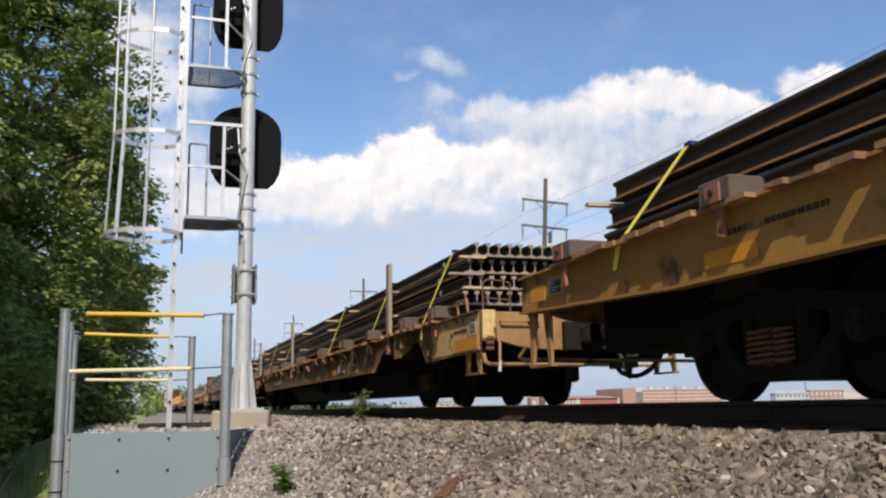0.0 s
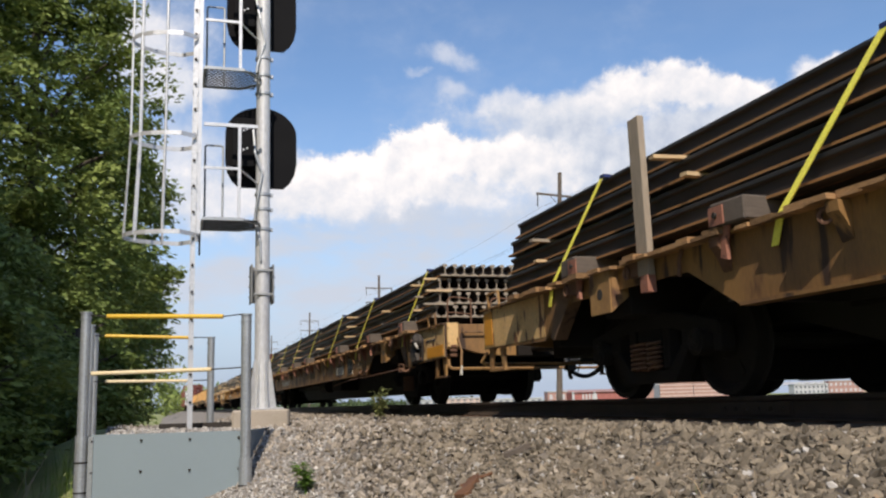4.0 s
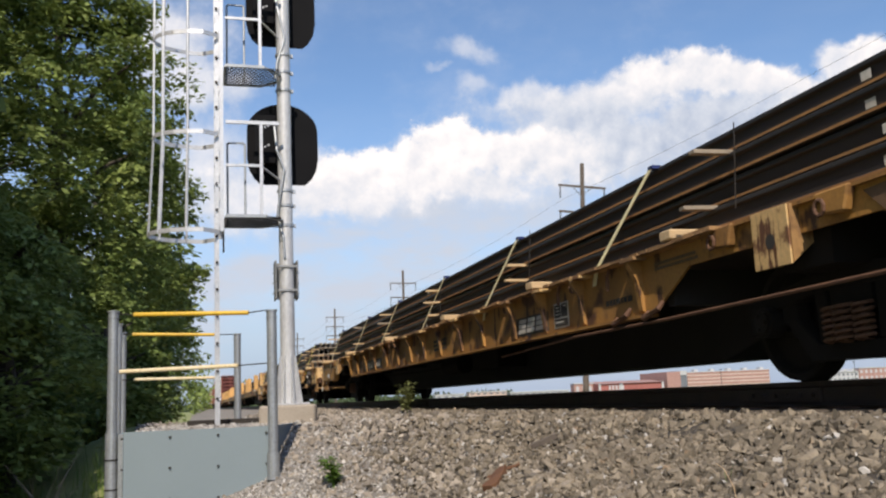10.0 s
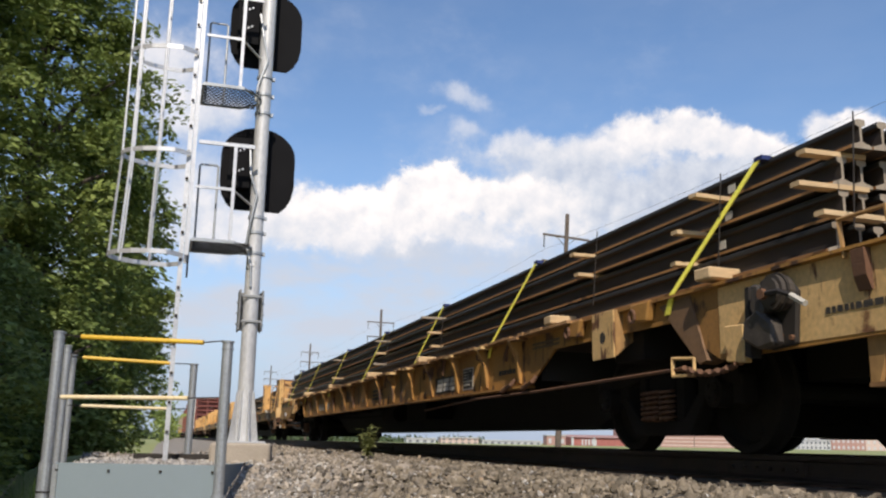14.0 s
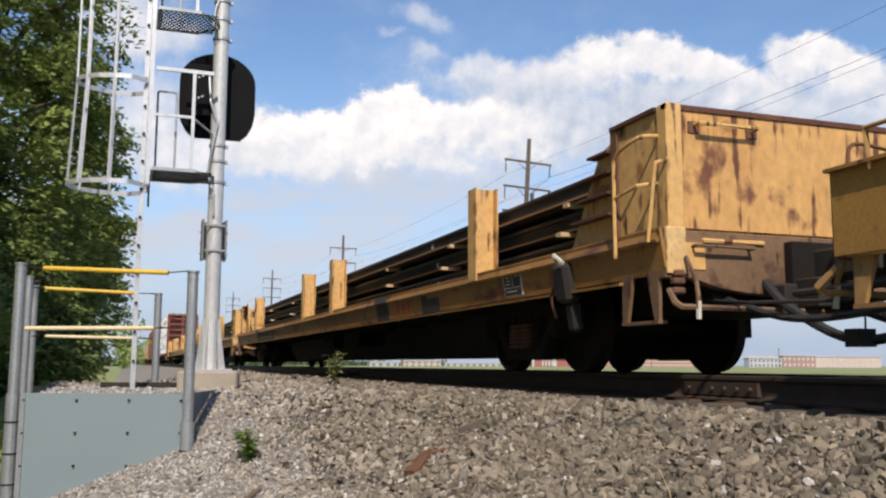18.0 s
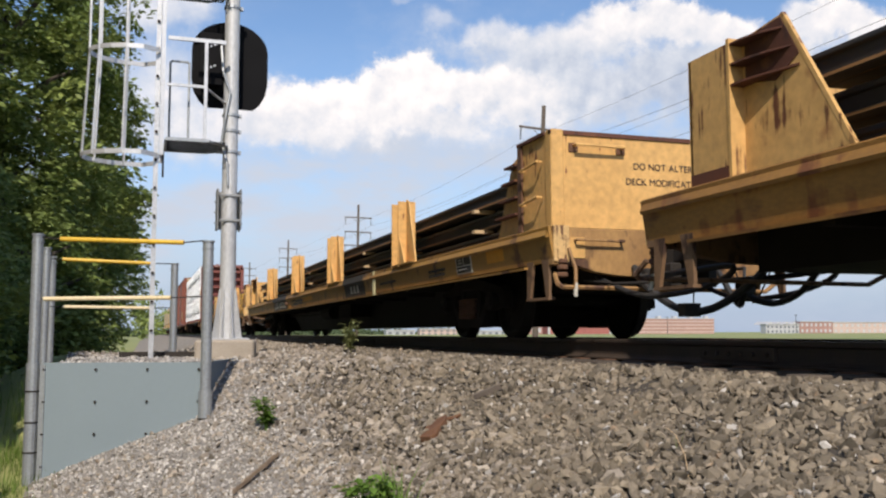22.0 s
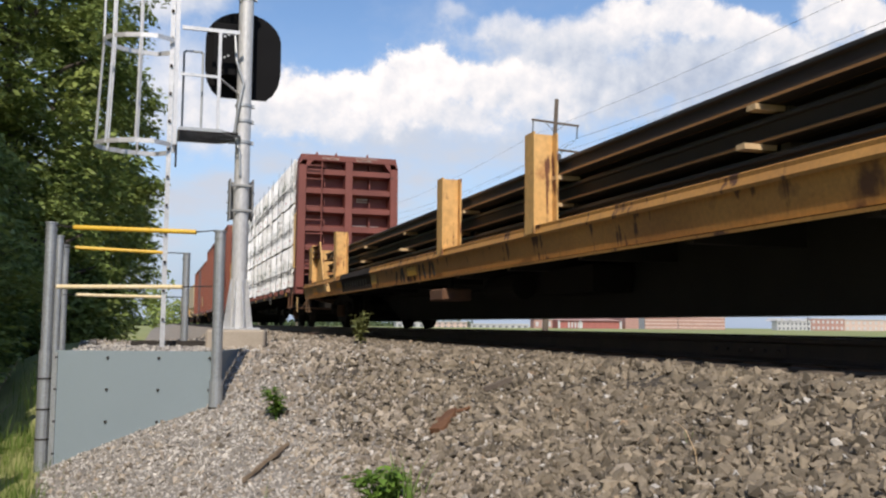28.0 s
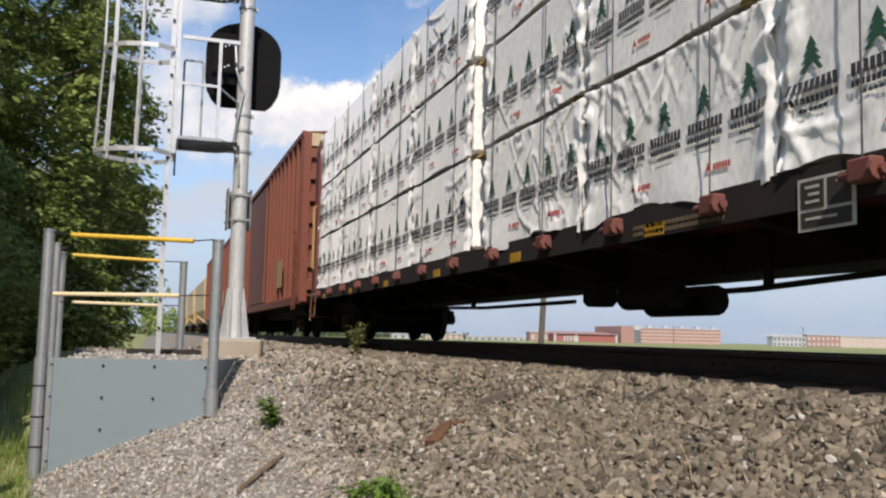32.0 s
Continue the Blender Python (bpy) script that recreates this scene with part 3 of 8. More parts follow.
def make_ground():
    xs = [-3000, -1200, -500, -200, -90, -45, -25, -16, -12] + [-10 + 0.25 * i for i in range(33)] + [-1.75, 1.75, 2.3, 2.8, 3.3, 4, 7, 12, 25, 60, 140, 300, 700, 1500, 3000]
    ys = [-3000, -800, -200, -60, -20, -8, -4] + [-2 + 0.25 * i for i in range(76)] + [18, 20, 24, 30, 40, 60, 100, 180, 300, 480, 800, 1500, 3200]
    verts, faces = [], []
    for y in ys:
        for x in xs:
            near = -8 < x < -2 and -2 < y < 17
            verts.append((x, y, ground_z(x, y) + (0.05 * noise.noise(Vector((x * 1.1, y * 1.1, 0))) if near else 0)))
    w = len(xs)
    bed = []
    for j in range(len(ys) - 1):
        for i in range(w - 1):
            faces.append((j * w + i, j * w + i + 1, (j + 1) * w + i + 1, (j + 1) * w + i))
            mx, my = (xs[i] + xs[i + 1]) / 2, (ys[j] + ys[j + 1]) / 2
            stony = -6.0 < mx < 2.9
            fines = mx < -3.7 - 0.1 * (my - 7) and 5.2 < my < 14
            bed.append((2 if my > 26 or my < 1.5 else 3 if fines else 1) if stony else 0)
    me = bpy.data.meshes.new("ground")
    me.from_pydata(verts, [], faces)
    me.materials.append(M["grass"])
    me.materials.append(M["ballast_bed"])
    me.materials.append(M["ballast_plain"])
    me.materials.append(M["gravel_bed"])
    me.polygons.foreach_set("material_index", bed)
    tagged(new("ground", me), "flat green land with a stone embankment for the railway", "ground", kind="structure")


make_ground()


def stone_shapes(count, rng, corners=10):
    """Angular stones: a few distorted, flattened polyhedra of about unit size."""
    shapes = []
    for _ in range(count):
        out = rng.normal(size=(corners, 3))
        out = out / np.linalg.norm(out, axis=1)[:, None] * rng.uniform(0.36, 0.64, (corners, 1)) * np.array([1.2, rng.uniform(0.8, 1.05), rng.uniform(0.55, 0.85)])
        bm = B()
        for p in out:
            bm.verts.new(p)
        hull = bmesh.ops.convex_hull(bm, input=bm.verts[:])
        bmesh.ops.delete(bm, geom=[g for g in hull["geom_interior"] if isinstance(g, bmesh.types.BMVert)], context="VERTS")
        bmesh.ops.triangulate(bm, faces=bm.faces[:])
        bm.verts.index_update()
        shapes.append((np.array([v.co[:] for v in bm.verts]), np.array([[v.index for v in f.verts] for f in bm.faces])))
        bm.free()
    return shapes


def turns(rng, n):
    q = rng.normal(size=(n, 4))
    q /= np.linalg.norm(q, axis=1)[:, None]
    w, x, y, z = q.T
    return np.stack([np.stack([1 - 2 * (y * y + z * z), 2 * (x * y - z * w), 2 * (x * z + y * w)], -1), np.stack([2 * (x * y + z * w), 1 - 2 * (x * x + z * z), 2 * (y * z - x * w)], -1), np.stack([2 * (x * z - y * w), 2 * (y * z + x * w), 1 - 2 * (x * x + y * y)], -1)], 1)


def scatter(name, spots, sizes, shapes, rng, mat, label, category):
    """Many stones joined into one mesh."""
    allv, allf, base = [], [], 0
    which = rng.integers(0, len(shapes), len(spots))
    rot = turns(rng, len(spots))
    for k, (v, f) in enumerate(shapes):
        ids = np.nonzero(which == k)[0]
        if not len(ids):
            continue
        pts = np.einsum("nij,vj->nvi", rot[ids], v) * sizes[ids][:, None, None] + spots[ids][:, None]
        allv.append(pts.reshape(-1, 3))
        allf.append((f[None] + (base + np.arange(len(ids)) * len(v))[:, None, None]).reshape(-1, 3))
        base += len(ids) * len(v)
    vs, fs = np.concatenate(allv), np.concatenate(allf)
    me = bpy.data.meshes.new(name)
    me.vertices.add(len(vs))
    me.vertices.foreach_set("co", vs.astype(np.float32).ravel())
    me.loops.add(fs.size)
    me.loops.foreach_set("vertex_index", fs.astype(np.int32).ravel())
    me.polygons.add(len(fs))
    me.polygons.foreach_set("loop_start", np.arange(0, fs.size, 3, dtype=np.int32))
    me.update(calc_edges=True)
    me.shade_flat()
    me.materials.append(M[mat])
    return tagged(new(name, me), label, category, kind="stuff")


# ------------------------------------------------------------------ running track
RAIL = [(-0.076, 0), (0.076, 0), (0.076, 0.011), (0.03, 0.026), (0.009, 0.045), (0.009, 0.138), (0.034, 0.148), (0.037, 0.158), (0.036, 0.18), (0.025, 0.186), (-0.025, 0.186), (-0.036, 0.18), (-0.037, 0.158), (-0.034, 0.148), (-0.009, 0.138), (-0.009, 0.045), (-0.03, 0.026), (-0.076, 0.011)]


def make_track():
    track = thing("track", "single railway track on timber ties", "railway track", kind="structure")
    for x in (-0.755, 0.755):
        bm = prism(B(), [(x + u, v - 0.186) for u, v in RAIL], "y", -90, 420)
        rail = part("rail", bm, "track_rail", track, "rusty running rail")
        rail.data.materials.append(M["rail_head"])
        for p in rail.data.polygons:
            if p.center.z > -0.0025 and p.normal.z > 0.9:
                p.material_index = 1
    me = finish(box(B(), -1.3, 1.3, -0.115, 0.115, -0.375, -0.195), 0.01)
    me.materials.append(M["tie"])
    plate = finish(box(B(), -0.18, 0.18, -0.1, 0.1, -0.198, -0.187))
    plate.materials.append(M["rust_part"])
    for i in range(70):
        y = -6 + 0.53 * i
        tie = shared("tie", me, track, pose(0, y, 0, 0, 0, random.uniform(-1, 1)))
        for x in (-0.755, 0.755):
            shared("tie_plate", plate, tie, pose(x, 0, 0))
    bm = B()
    for i in range(70, 420):
        y = -6 + 0.53 * i
        box(bm, -1.3, 1.3, y - 0.115, y + 0.115, -0.375, -0.195)
    far = part("tie_row", bm, "tie", track)
    far["kind"] = "stuff"
    for y in (5.9, 17.8, -5.6):
        bar = B()
        box(bar, -0.80, -0.768, y - 0.45, y + 0.45, -0.15, -0.05)
        for k in range(6):
            tube(bar, (-0.83, y - 0.38 + 0.15 * k, -0.1), (-0.79, y - 0.38 + 0.15 * k, -0.1), 0.018, 6)
        part("joint_bar", bar, "track_rail", track, "bolted joint bar on the rail")


make_track()


# ------------------------------------------------------------------ signal mast
def rounded_disc(w, h, n=20):
    """A signal background: round above, straight sides, cut corners below."""
    r = w / 2
    top = [(r * math.cos(a), h / 2 - r * 0.82 + r * 0.82 * math.sin(a)) for a in [math.pi * i / n for i in range(n + 1)]]
    low = [(-r, -h / 2 + r * 0.75), (-r * 0.94, -h / 2 + r * 0.42), (-r * 0.8, -h / 2 + r * 0.16), (-r * 0.62, -h / 2), (r * 0.62, -h / 2), (r * 0.8, -h / 2 + r * 0.16), (r * 0.94, -h / 2 + r * 0.42), (r, -h / 2 + r * 0.75)]
    return top + low


MX, MY = -4.2, 10.3


def mesh_once_local(bm, mat):
    me = finish(bm)
    me.materials.append(M[mat])
    return me


def make_signal():
    s = thing("signal_mast", "tall grey railway signal mast with caged ladder and black signal heads", "railway signal", pose(MX, MY, 0))
    bm = B()
    tube(bm, (0, 0, 0.0), (0, 0, 2.2), 0.088, 24, 0.083)
    tube(bm, (0, 0, 2.2), (0, 0, 8.5), 0.083, 24, 0.08)
    part("mast", bm, "mast_zinc", s, smooth=False)
    flange = part("base_flange", box(B(), -0.22, 0.22, -0.22, 0.22, 0.0, 0.02), "aluminium", s, "bright metal base with welded gussets")
    gusset = mesh_once_local(prism(B(), [(0.08, 0.021), (0.175, 0.021), (0.165, 0.08), (0.1, 0.55), (0.08, 0.57)], "y", -0.006, 0.006), "aluminium")
    for k in range(8):
        shared("gusset", gusset, flange, pose(0, 0, 0, 0, 0, 45 * k + 17.2))
    for z in (2.08, 2.32, 2.5, 3.75, 3.98, 4.2):
        clamp = part("clamp", tube(B(), (0, 0, z), (0, 0, z + 0.03), 0.096, 16), "steel_grey", s)
        part("lug", box(B(), 0.085, 0.118, -0.02, 0.02, z - 0.004, z + 0.034), "steel_grey", clamp)
    for z in (3.16, 4.93):
        bm = prism(B(), [(0.0 + u, z + v) for u, v in rounded_disc(0.86, 1.02)], "y", 0.22, 0.24)
        head = part("signal_head", bm, "black_sheet", s, "black signal background plate")
        bm = B()
        box(bm, -0.34, -0.12, 0.02, 0.22, z - 0.28, z + 0.28)
        box(bm, -0.36, -0.10, 0.0, 0.02, z - 0.3, z + 0.3)
        for dz in (-0.2, 0, 0.2):
            tube(bm, (-0.11, 0.1, z + dz), (-0.07, 0.1, z + dz), 0.02, 8)
        part("lamp_case", bm, "black_sheet", head, bevel=0.008)
        for dz in (0.12, -0.12):
            for k in range(3):
                bm = B()
                tube(bm, (-0.27 + 0.04 * k, -0.012, z + dz + 0.02 * k), (-0.27 + 0.04 * k, 0.004, z + dz + 0.02 * k), 0.012, 6)
                part("screw", bm, "aluminium", head)
        for dx, dz in ((0.0, 0.26), (0.17, -0.2), (-0.2, -0.24)):
            m = pose(dx, 0.24, z + dz)
            bm = B()
            ring = [(0.15 * math.cos(a), 0.15 * math.sin(a)) for a in [math.pi * (-0.15 + 1.3 * i / 12) for i in range(13)]]
            for (u0, v0), (u1, v1) in zip(ring, ring[1:]):
                q = [bm.verts.new(m @ Vector(p)) for p in ((u0, 0, v0), (u1, 0, v1), (u1, 0.32, v1), (u0, 0.32, v0))]
                bm.faces.new(q)
            bmesh.ops.remove_doubles(bm, verts=bm.verts[:], dist=0.0005)
            part("hood", bm, "black_sheet", head)
    # cable and case low on the mast
    bm = B()
    box(bm, -0.115, 0.115, 0.09, 0.2, 1.24, 1.66)
    for x in (-0.135, 0.115):
        box(bm, x, x + 0.02, -0.03, 0.2, 1.22, 1.68)
    for z in (1.3, 1.58):
        box(bm, -0.115, 0.115, -0.1, -0.086, z, z + 0.03)
    for z in (1.3, 1.42, 1.54):
        tube(bm, (-0.155, 0.08, z), (-0.135, 0.08, z), 0.014, 6)
        tube(bm, (0.135, 0.1, z), (0.155, 0.1, z), 0.014, 6)
    part("junction_case", bm, "case_grey", s, "small weathered grey clamp-on case", bevel=0.008)
    bm = B()
    pipe(bm, [(-0.12, -0.06, 3.3), (-0.1, -0.1, 3.0), (-0.02, -0.11, 2.75), (-0.07, -0.1, 2.45), (-0.1, -0.06, 2.2), (-0.04, -0.1, 1.95), (-0.03, -0.1, 1.7)], 0.014)
    part("cable", bm, "steel_grey", s)
    bm = B()
    pipe(bm, [(-0.1, -0.06, 5.0), (-0.05, -0.1, 4.7), (0.01, -0.1, 4.4), (-0.08, -0.08, 4.1), (-0.1, -0.07, 3.9)], 0.014)
    part("cable", bm, "steel_grey", s)

    # ladder with cage, seen from its side
    lad = part("ladder", B(), "aluminium", s)
    for y in (-0.2, 0.2):
        bm = B()
        box(bm, -0.82, -0.772, y - 0.01, y + 0.01, -0.2, 8.6)
        part("stile", bm, "aluminium", lad)
    for k in range(28):
        z = 0.1 + 0.305 * k
        bm = B()
        tube(bm, (-0.8, -0.235, z), (-0.8, 0.235, z), 0.016, 8)
        part("rung", bm, "dark_iron", lad)
    for y in (-0.24, 0.24):
        bm = B()
        box(bm, -0.765, -0.722, y - 0.02, y + 0.02, 1.98, 8.6)
        part("channel", bm, "aluminium", lad)
    bm = B()
    box(bm, -0.73, -0.71, -0.03, 0.03, 1.78, 2.06)
    part("bracket", bm, "dark_iron", lad)
    cage = part("cage", B(), "aluminium", s)
    hoop_z = (1.95, 3.1, 4.3, 5.5, 6.7)

    def hoop(bm, z, wide, deep):
        pts = [(-0.78, -0.24)] + [(-0.95 - deep * math.sin(math.pi * i / 10), -wide * math.cos(math.pi * i / 10)) for i in range(11)] + [(-0.78, 0.24)]
        rings = []
        for i, (x, y) in enumerate(pts):
            (x0, y0), (x1, y1) = pts[max(i - 1, 0)], pts[min(i + 1, len(pts) - 1)]
            d = Vector((x1 - x0, y1 - y0, 0)).normalized()
            n = Vector((-d.y, d.x, 0)) * 0.004
            rings.append([bm.verts.new(Vector((x, y, zz)) + o) for zz, o in ((z, n), (z + 0.05, n), (z + 0.05, -n), (z, -n))])
        for p, q in zip(rings, rings[1:]):
            for k in range(4):
                bm.faces.new((p[k], p[(k + 1) % 4], q[(k + 1) % 4], q[k]))
        bm.faces.new(rings[0][::-1])
        bm.faces.new(rings[-1])

    for z in hoop_z:
        bm = B()
        flare = 0.05 if z < 2 else 0.0
        hoop(bm, z, 0.35 + flare, 0.56 + flare)
        part("hoop", bm, "aluminium", cage)
    for i in (1, 3, 5, 7, 9):
        a = math.pi * i / 10
        bm = B()
        x, y = -0.95 - 0.555 * math.sin(a), -0.345 * math.cos(a)
        xl, yl = -0.95 - 0.605 * math.sin(a), -0.395 * math.cos(a)
        tube(bm, (xl, yl, 1.96), (x, y, 3.1), 0.014, 6)
        tube(bm, (x, y, 3.1), (x, y, 8.4), 0.014, 6)
        part("cage_bar", bm, "aluminium", cage)
    # platforms between ladder and mast
    for z in (2.14, 3.93, 5.72):
        p = part("platform", B(), "steel_grey", s, "expanded metal standing platform")
        bm = B()
        edge = [(-0.7, -0.32), (-0.25, -0.32), (-0.05, -0.12), (-0.05, 0.12), (-0.25, 0.32), (-0.7, 0.32)]
        for (x0, y0), (x1, y1) in zip(edge, edge[1:] + edge[:1]):
            tube(bm, (x0, y0, z), (x1, y1, z), 0.016, 6)
        part("platform_frame", bm, "steel_grey", p)
        bm = B()
        for i in range(22):
            for sg in (1, -1):
                x0 = -0.7 + (i - 5) * 0.052
                pts = []
                for k in range(2):
                    y = -0.3 + 0.6 * k
                    pts.append((x0 + sg * (y) * 0.5, y))
                (xa, ya), (xb, yb) = pts
                lo, hi = -0.69, -0.08
                def clip(u):
                    return ya + (u - xa) / (xb - xa) * (yb - ya)
                if min(xa, xb) > hi or max(xa, xb) < lo:
                    continue
                if xa < lo: ya, xa = clip(lo), lo
                if xa > hi: ya, xa = clip(hi), hi
                if xb < lo: yb, xb = clip(lo), lo
                if xb > hi: yb, xb = clip(hi), hi
                tube(bm, (xa, ya, z), (xb, yb, z), 0.0085, 4)
        part("mesh_grate", bm, "dark_iron", p)
        part("toe_board", box(B(), -0.7, -0.25, -0.338, -0.334, z - 0.012, z + 0.022), "steel_grey", p)
        y = -0.3
        part("rail_post", box(B(), -0.315, -0.28, y - 0.018, y + 0.018, z + 0.016, z + 1.1), "aluminium", p)
        part("guard_rail", box(B(), -0.7, -0.09, y - 0.013, y + 0.013, z + 1.1, z + 1.14), "aluminium", p)
        part("middle_rail", box(B(), -0.7, -0.315, y - 0.01, y + 0.01, z + 0.59, z + 0.62), "aluminium", p)
        part("stay", tube(B(), (-0.3, y, z + 0.6), (-0.07, y * 0.2, z + 0.5), 0.012, 6), "aluminium", p)
        bm = B()
        pipe(bm, [(-0.66, 0.3, z + 0.02), (-0.66, 0.3, z + 1.02), (-0.64, 0.3, z + 1.04), (-0.47, 0.3, z + 1.04), (-0.45, 0.3, z + 1.02), (-0.45, 0.3, z + 0.02)], 0.013, 6)
        part("gate_bar", bm, "steel_grey", p)
    tagged(new("signal_footing", finish(prism(B(), [(MX - 0.36, MY - 0.36), (MX + 0.26, MY - 0.36), (MX + 0.36, MY + 0.3), (MX - 0.3, MY + 0.36)], "z", -0.55, -0.002), 0.02)), "weathered concrete footing under the signal mast", "footing").data.materials.append(M["concrete"])


make_signal()


# ------------------------------------------------------------------ fenced step platform in front of the mast
def make_enclosure():
    e = thing("platform_enclosure", "grey steel enclosure with pipe posts and safety bars beside the mast", "enclosure")
    a, b = Vector((-5.9, 8.76, 0)), Vector((-4.58, 8.36, 0))
    d = (b - a).normalized()
    yaw = math.degrees(math.atan2(d.y, d.x))
    m = pose(a.x, a.y, 0, 0, 0, yaw)
    w = (b - a).length

    def slab(name, bm, mat, parent=None, label="", bevel=0.0):
        o = part(name, bm, mat, parent or e, label, bevel)
        return o

    bm = B()
    box(bm, 0, w, -0.02, 0.02, -1.5, -0.185, m)
    front = slab("front_panel", bm, "panel", None, "flat grey painted steel panel with bolts")
    for i in range(4):
        for k in range(4):
            bm = B()
            p = m @ Vector((0.015 + (w - 0.03) * i / 3, -0.02, -0.245 - 0.28 * k))
            n = m.to_3x3() @ Vector((0, -1, 0))
            tube(bm, p, p + n * 0.016, 0.012, 6)
            part("bolt", bm, "dark_iron", front)
    bm = B()
    box(bm, -0.02, 0.025, -0.035, -0.02, -1.5, -0.2, m)
    part("edge_strip", bm, "steel_grey", front)
    bm = B()
    box(bm, 0, 0.03, 0, 2.0, -1.5, -0.19, m)
    slab("side_panel", bm, "panel")
    slab("side_panel", box(B(), w - 0.03, w, 0.02, 1.98, -1.5, -0.19, m), "panel")
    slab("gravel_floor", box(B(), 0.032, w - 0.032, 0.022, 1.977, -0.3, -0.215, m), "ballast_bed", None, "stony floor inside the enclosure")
    bm = B()
    box(bm, 0, w, 1.98, 2.02, -0.19, -0.13, m)
    slab("back_kerb", bm, "dark_iron", None, "dark steel edge bar")
    # posts with wider sleeves below
    posts = [((-5.99, 8.8), 0.945, 0.047, -0.19), ((-4.545, 8.28), 0.875, 0.047, -0.43), ((-6.05, 10.2), 0.95, 0.038, -2), ((-6.045, 10.8), 0.905, 0.038, -2), ((-4.76, 10.6), 0.84, 0.04, -2)]
    for (x, y), top, r, sleeve in posts:
        bm = B()
        tube(bm, (x, y, -1.5), (x, y, top), r, 14)
        tube(bm, (x, y, top - 0.06), (x, y, top - 0.05), r + 0.006, 14)
        tube(bm, (x, y, top), (x, y, top + 0.015), r + 0.008, 14)
        p = slab("post", bm, "steel_grey", None, "grey pipe post")
        if sleeve > -1:
            bm = B()
            tube(bm, (x, y, -1.5), (x, y, sleeve), r + 0.012, 14)
            part("sleeve", bm, "steel_grey", p)
            for z in (sleeve - 0.25, sleeve - 0.52, sleeve - 0.78):
                part("band_clamp", tube(B(), (x, y, z), (x, y, z + 0.014), r + 0.017, 14), "dark_iron", p)
    def bar(p, q, r, mat, ca, cb):
        bm = tube(B(), p, q, r, 10)
        o = slab("safety_bar", bm, mat, None, "yellow plastic sleeved safety bar" if mat == "yellow_tube" else "sun-bleached safety bar")
        for u, v in ((ca, p), (q, cb)):
            part("chain", tube(B(), u, v, 0.006, 5), "dark_iron", o)
    bar((-5.8, 8.75, 0.915), (-4.75, 8.4, 0.88), 0.022, "yellow_tube", (-5.95, 8.78, 0.93), (-4.57, 8.32, 0.895))
    bar((-5.925, 8.8, 0.38), (-4.85, 8.4, 0.385), 0.02, "cream_tube", (-5.97, 8.8, 0.385), (-4.57, 8.3, 0.395))
    bar((-5.93, 10.6, 0.876), (-5.02, 10.6, 0.85), 0.02, "yellow_tube", (-6.04, 10.7, 0.885), (-4.8, 10.6, 0.85))
    bar((-5.915, 10.6, 0.362), (-5.02, 10.6, 0.352), 0.018, "cream_tube", (-6.04, 10.7, 0.365), (-4.8, 10.6, 0.355))


make_enclosure()


# ------------------------------------------------------------------ poles, wires
def make_poles():
    line = [(15.25, 44, 12.35), (15.05, 88, 12.9), (15.25, 136, 14.1), (15.4, 190, 14.8), (15.2, 0, 12.3)]
    drops = (1.3, 2.75, 4.1)
    for x, y, h in line:
        lean = 3.2 if y == 44 else 0.6
        p = thing("utility_pole", "brown wooden utility pole with three crossarms and hanging insulators", "utility pole", pose(x - math.tan(radians(lean)) * (h + 1), y, -1.0, 0, lean, 0), "poles along the railway")
        part("pole", tube(B(), (0, 0, 0), (0, 0, h + 1), 0.17, 10, 0.11), "pole_wood", p)
        for k, drop in enumerate(drops):
            z = h + 1 - drop
            arm = part("crossarm", box(B(), -1.38, 1.38, -0.05, 0.05, z - 0.05, z + 0.05), "pole_wood", p)
            for s_ in (-1, 1):
                part("brace", tube(B(), (s_ * 0.55, 0.06, z - 0.03), (0, 0.1, z - 0.5), 0.018, 5), "wire", arm)
            for u in (-1.3, 1.3):
                bm = B()
                for j in range(5):
                    tube(bm, (u, 0, z - 0.1 - 0.13 * j), (u, 0, z - 0.16 - 0.13 * j), 0.05, 8)
                tube(bm, (u, 0, z - 0.04), (u, 0, z - 0.74), 0.012, 5)
                part("insulator", bm, "wire", arm)
        if y == 44:
            tank = part("switch_box", tube(B(), (0.32, 0, h - 2.6), (0.32, 0, h - 2.0), 0.11, 8), "wire", p)
            part("jumper", pipe(B(), [(0.32, 0, h - 2.0), (0.6, 0, h - 1.6), (1.25, 0, h - 1.15)], 0.012, 5), "wire", tank)
    w = thing("overhead_wire", "thin dark overhead wires between the poles", "wire")
    for x, drop, sag in ((-1.3, drops[0], 1.0), (1.3, drops[0], 1.0), (1.3, drops[1], 0.9), (1.3, drops[2], 0.9), (-1.3, drops[1], 0.9)):
        for (x0, y0, h0), (x1, y1, h1) in ((line[4], line[0]), (line[0], line[1]), (line[1], line[2]), (line[2], line[3])):
            pts = []
            for i in range(13):
                u = i / 12
                pts.append((x0 + (x1 - x0) * u + x, y0 + (y1 - y0) * u, h0 + (h1 - h0) * u - drop - 0.74 - 4 * sag * 0.55 * u * (1 - u)))
            part("span", pipe(B(), pts, 0.009 if x > 0 else 0.006, 5), "wire", w)


make_poles()


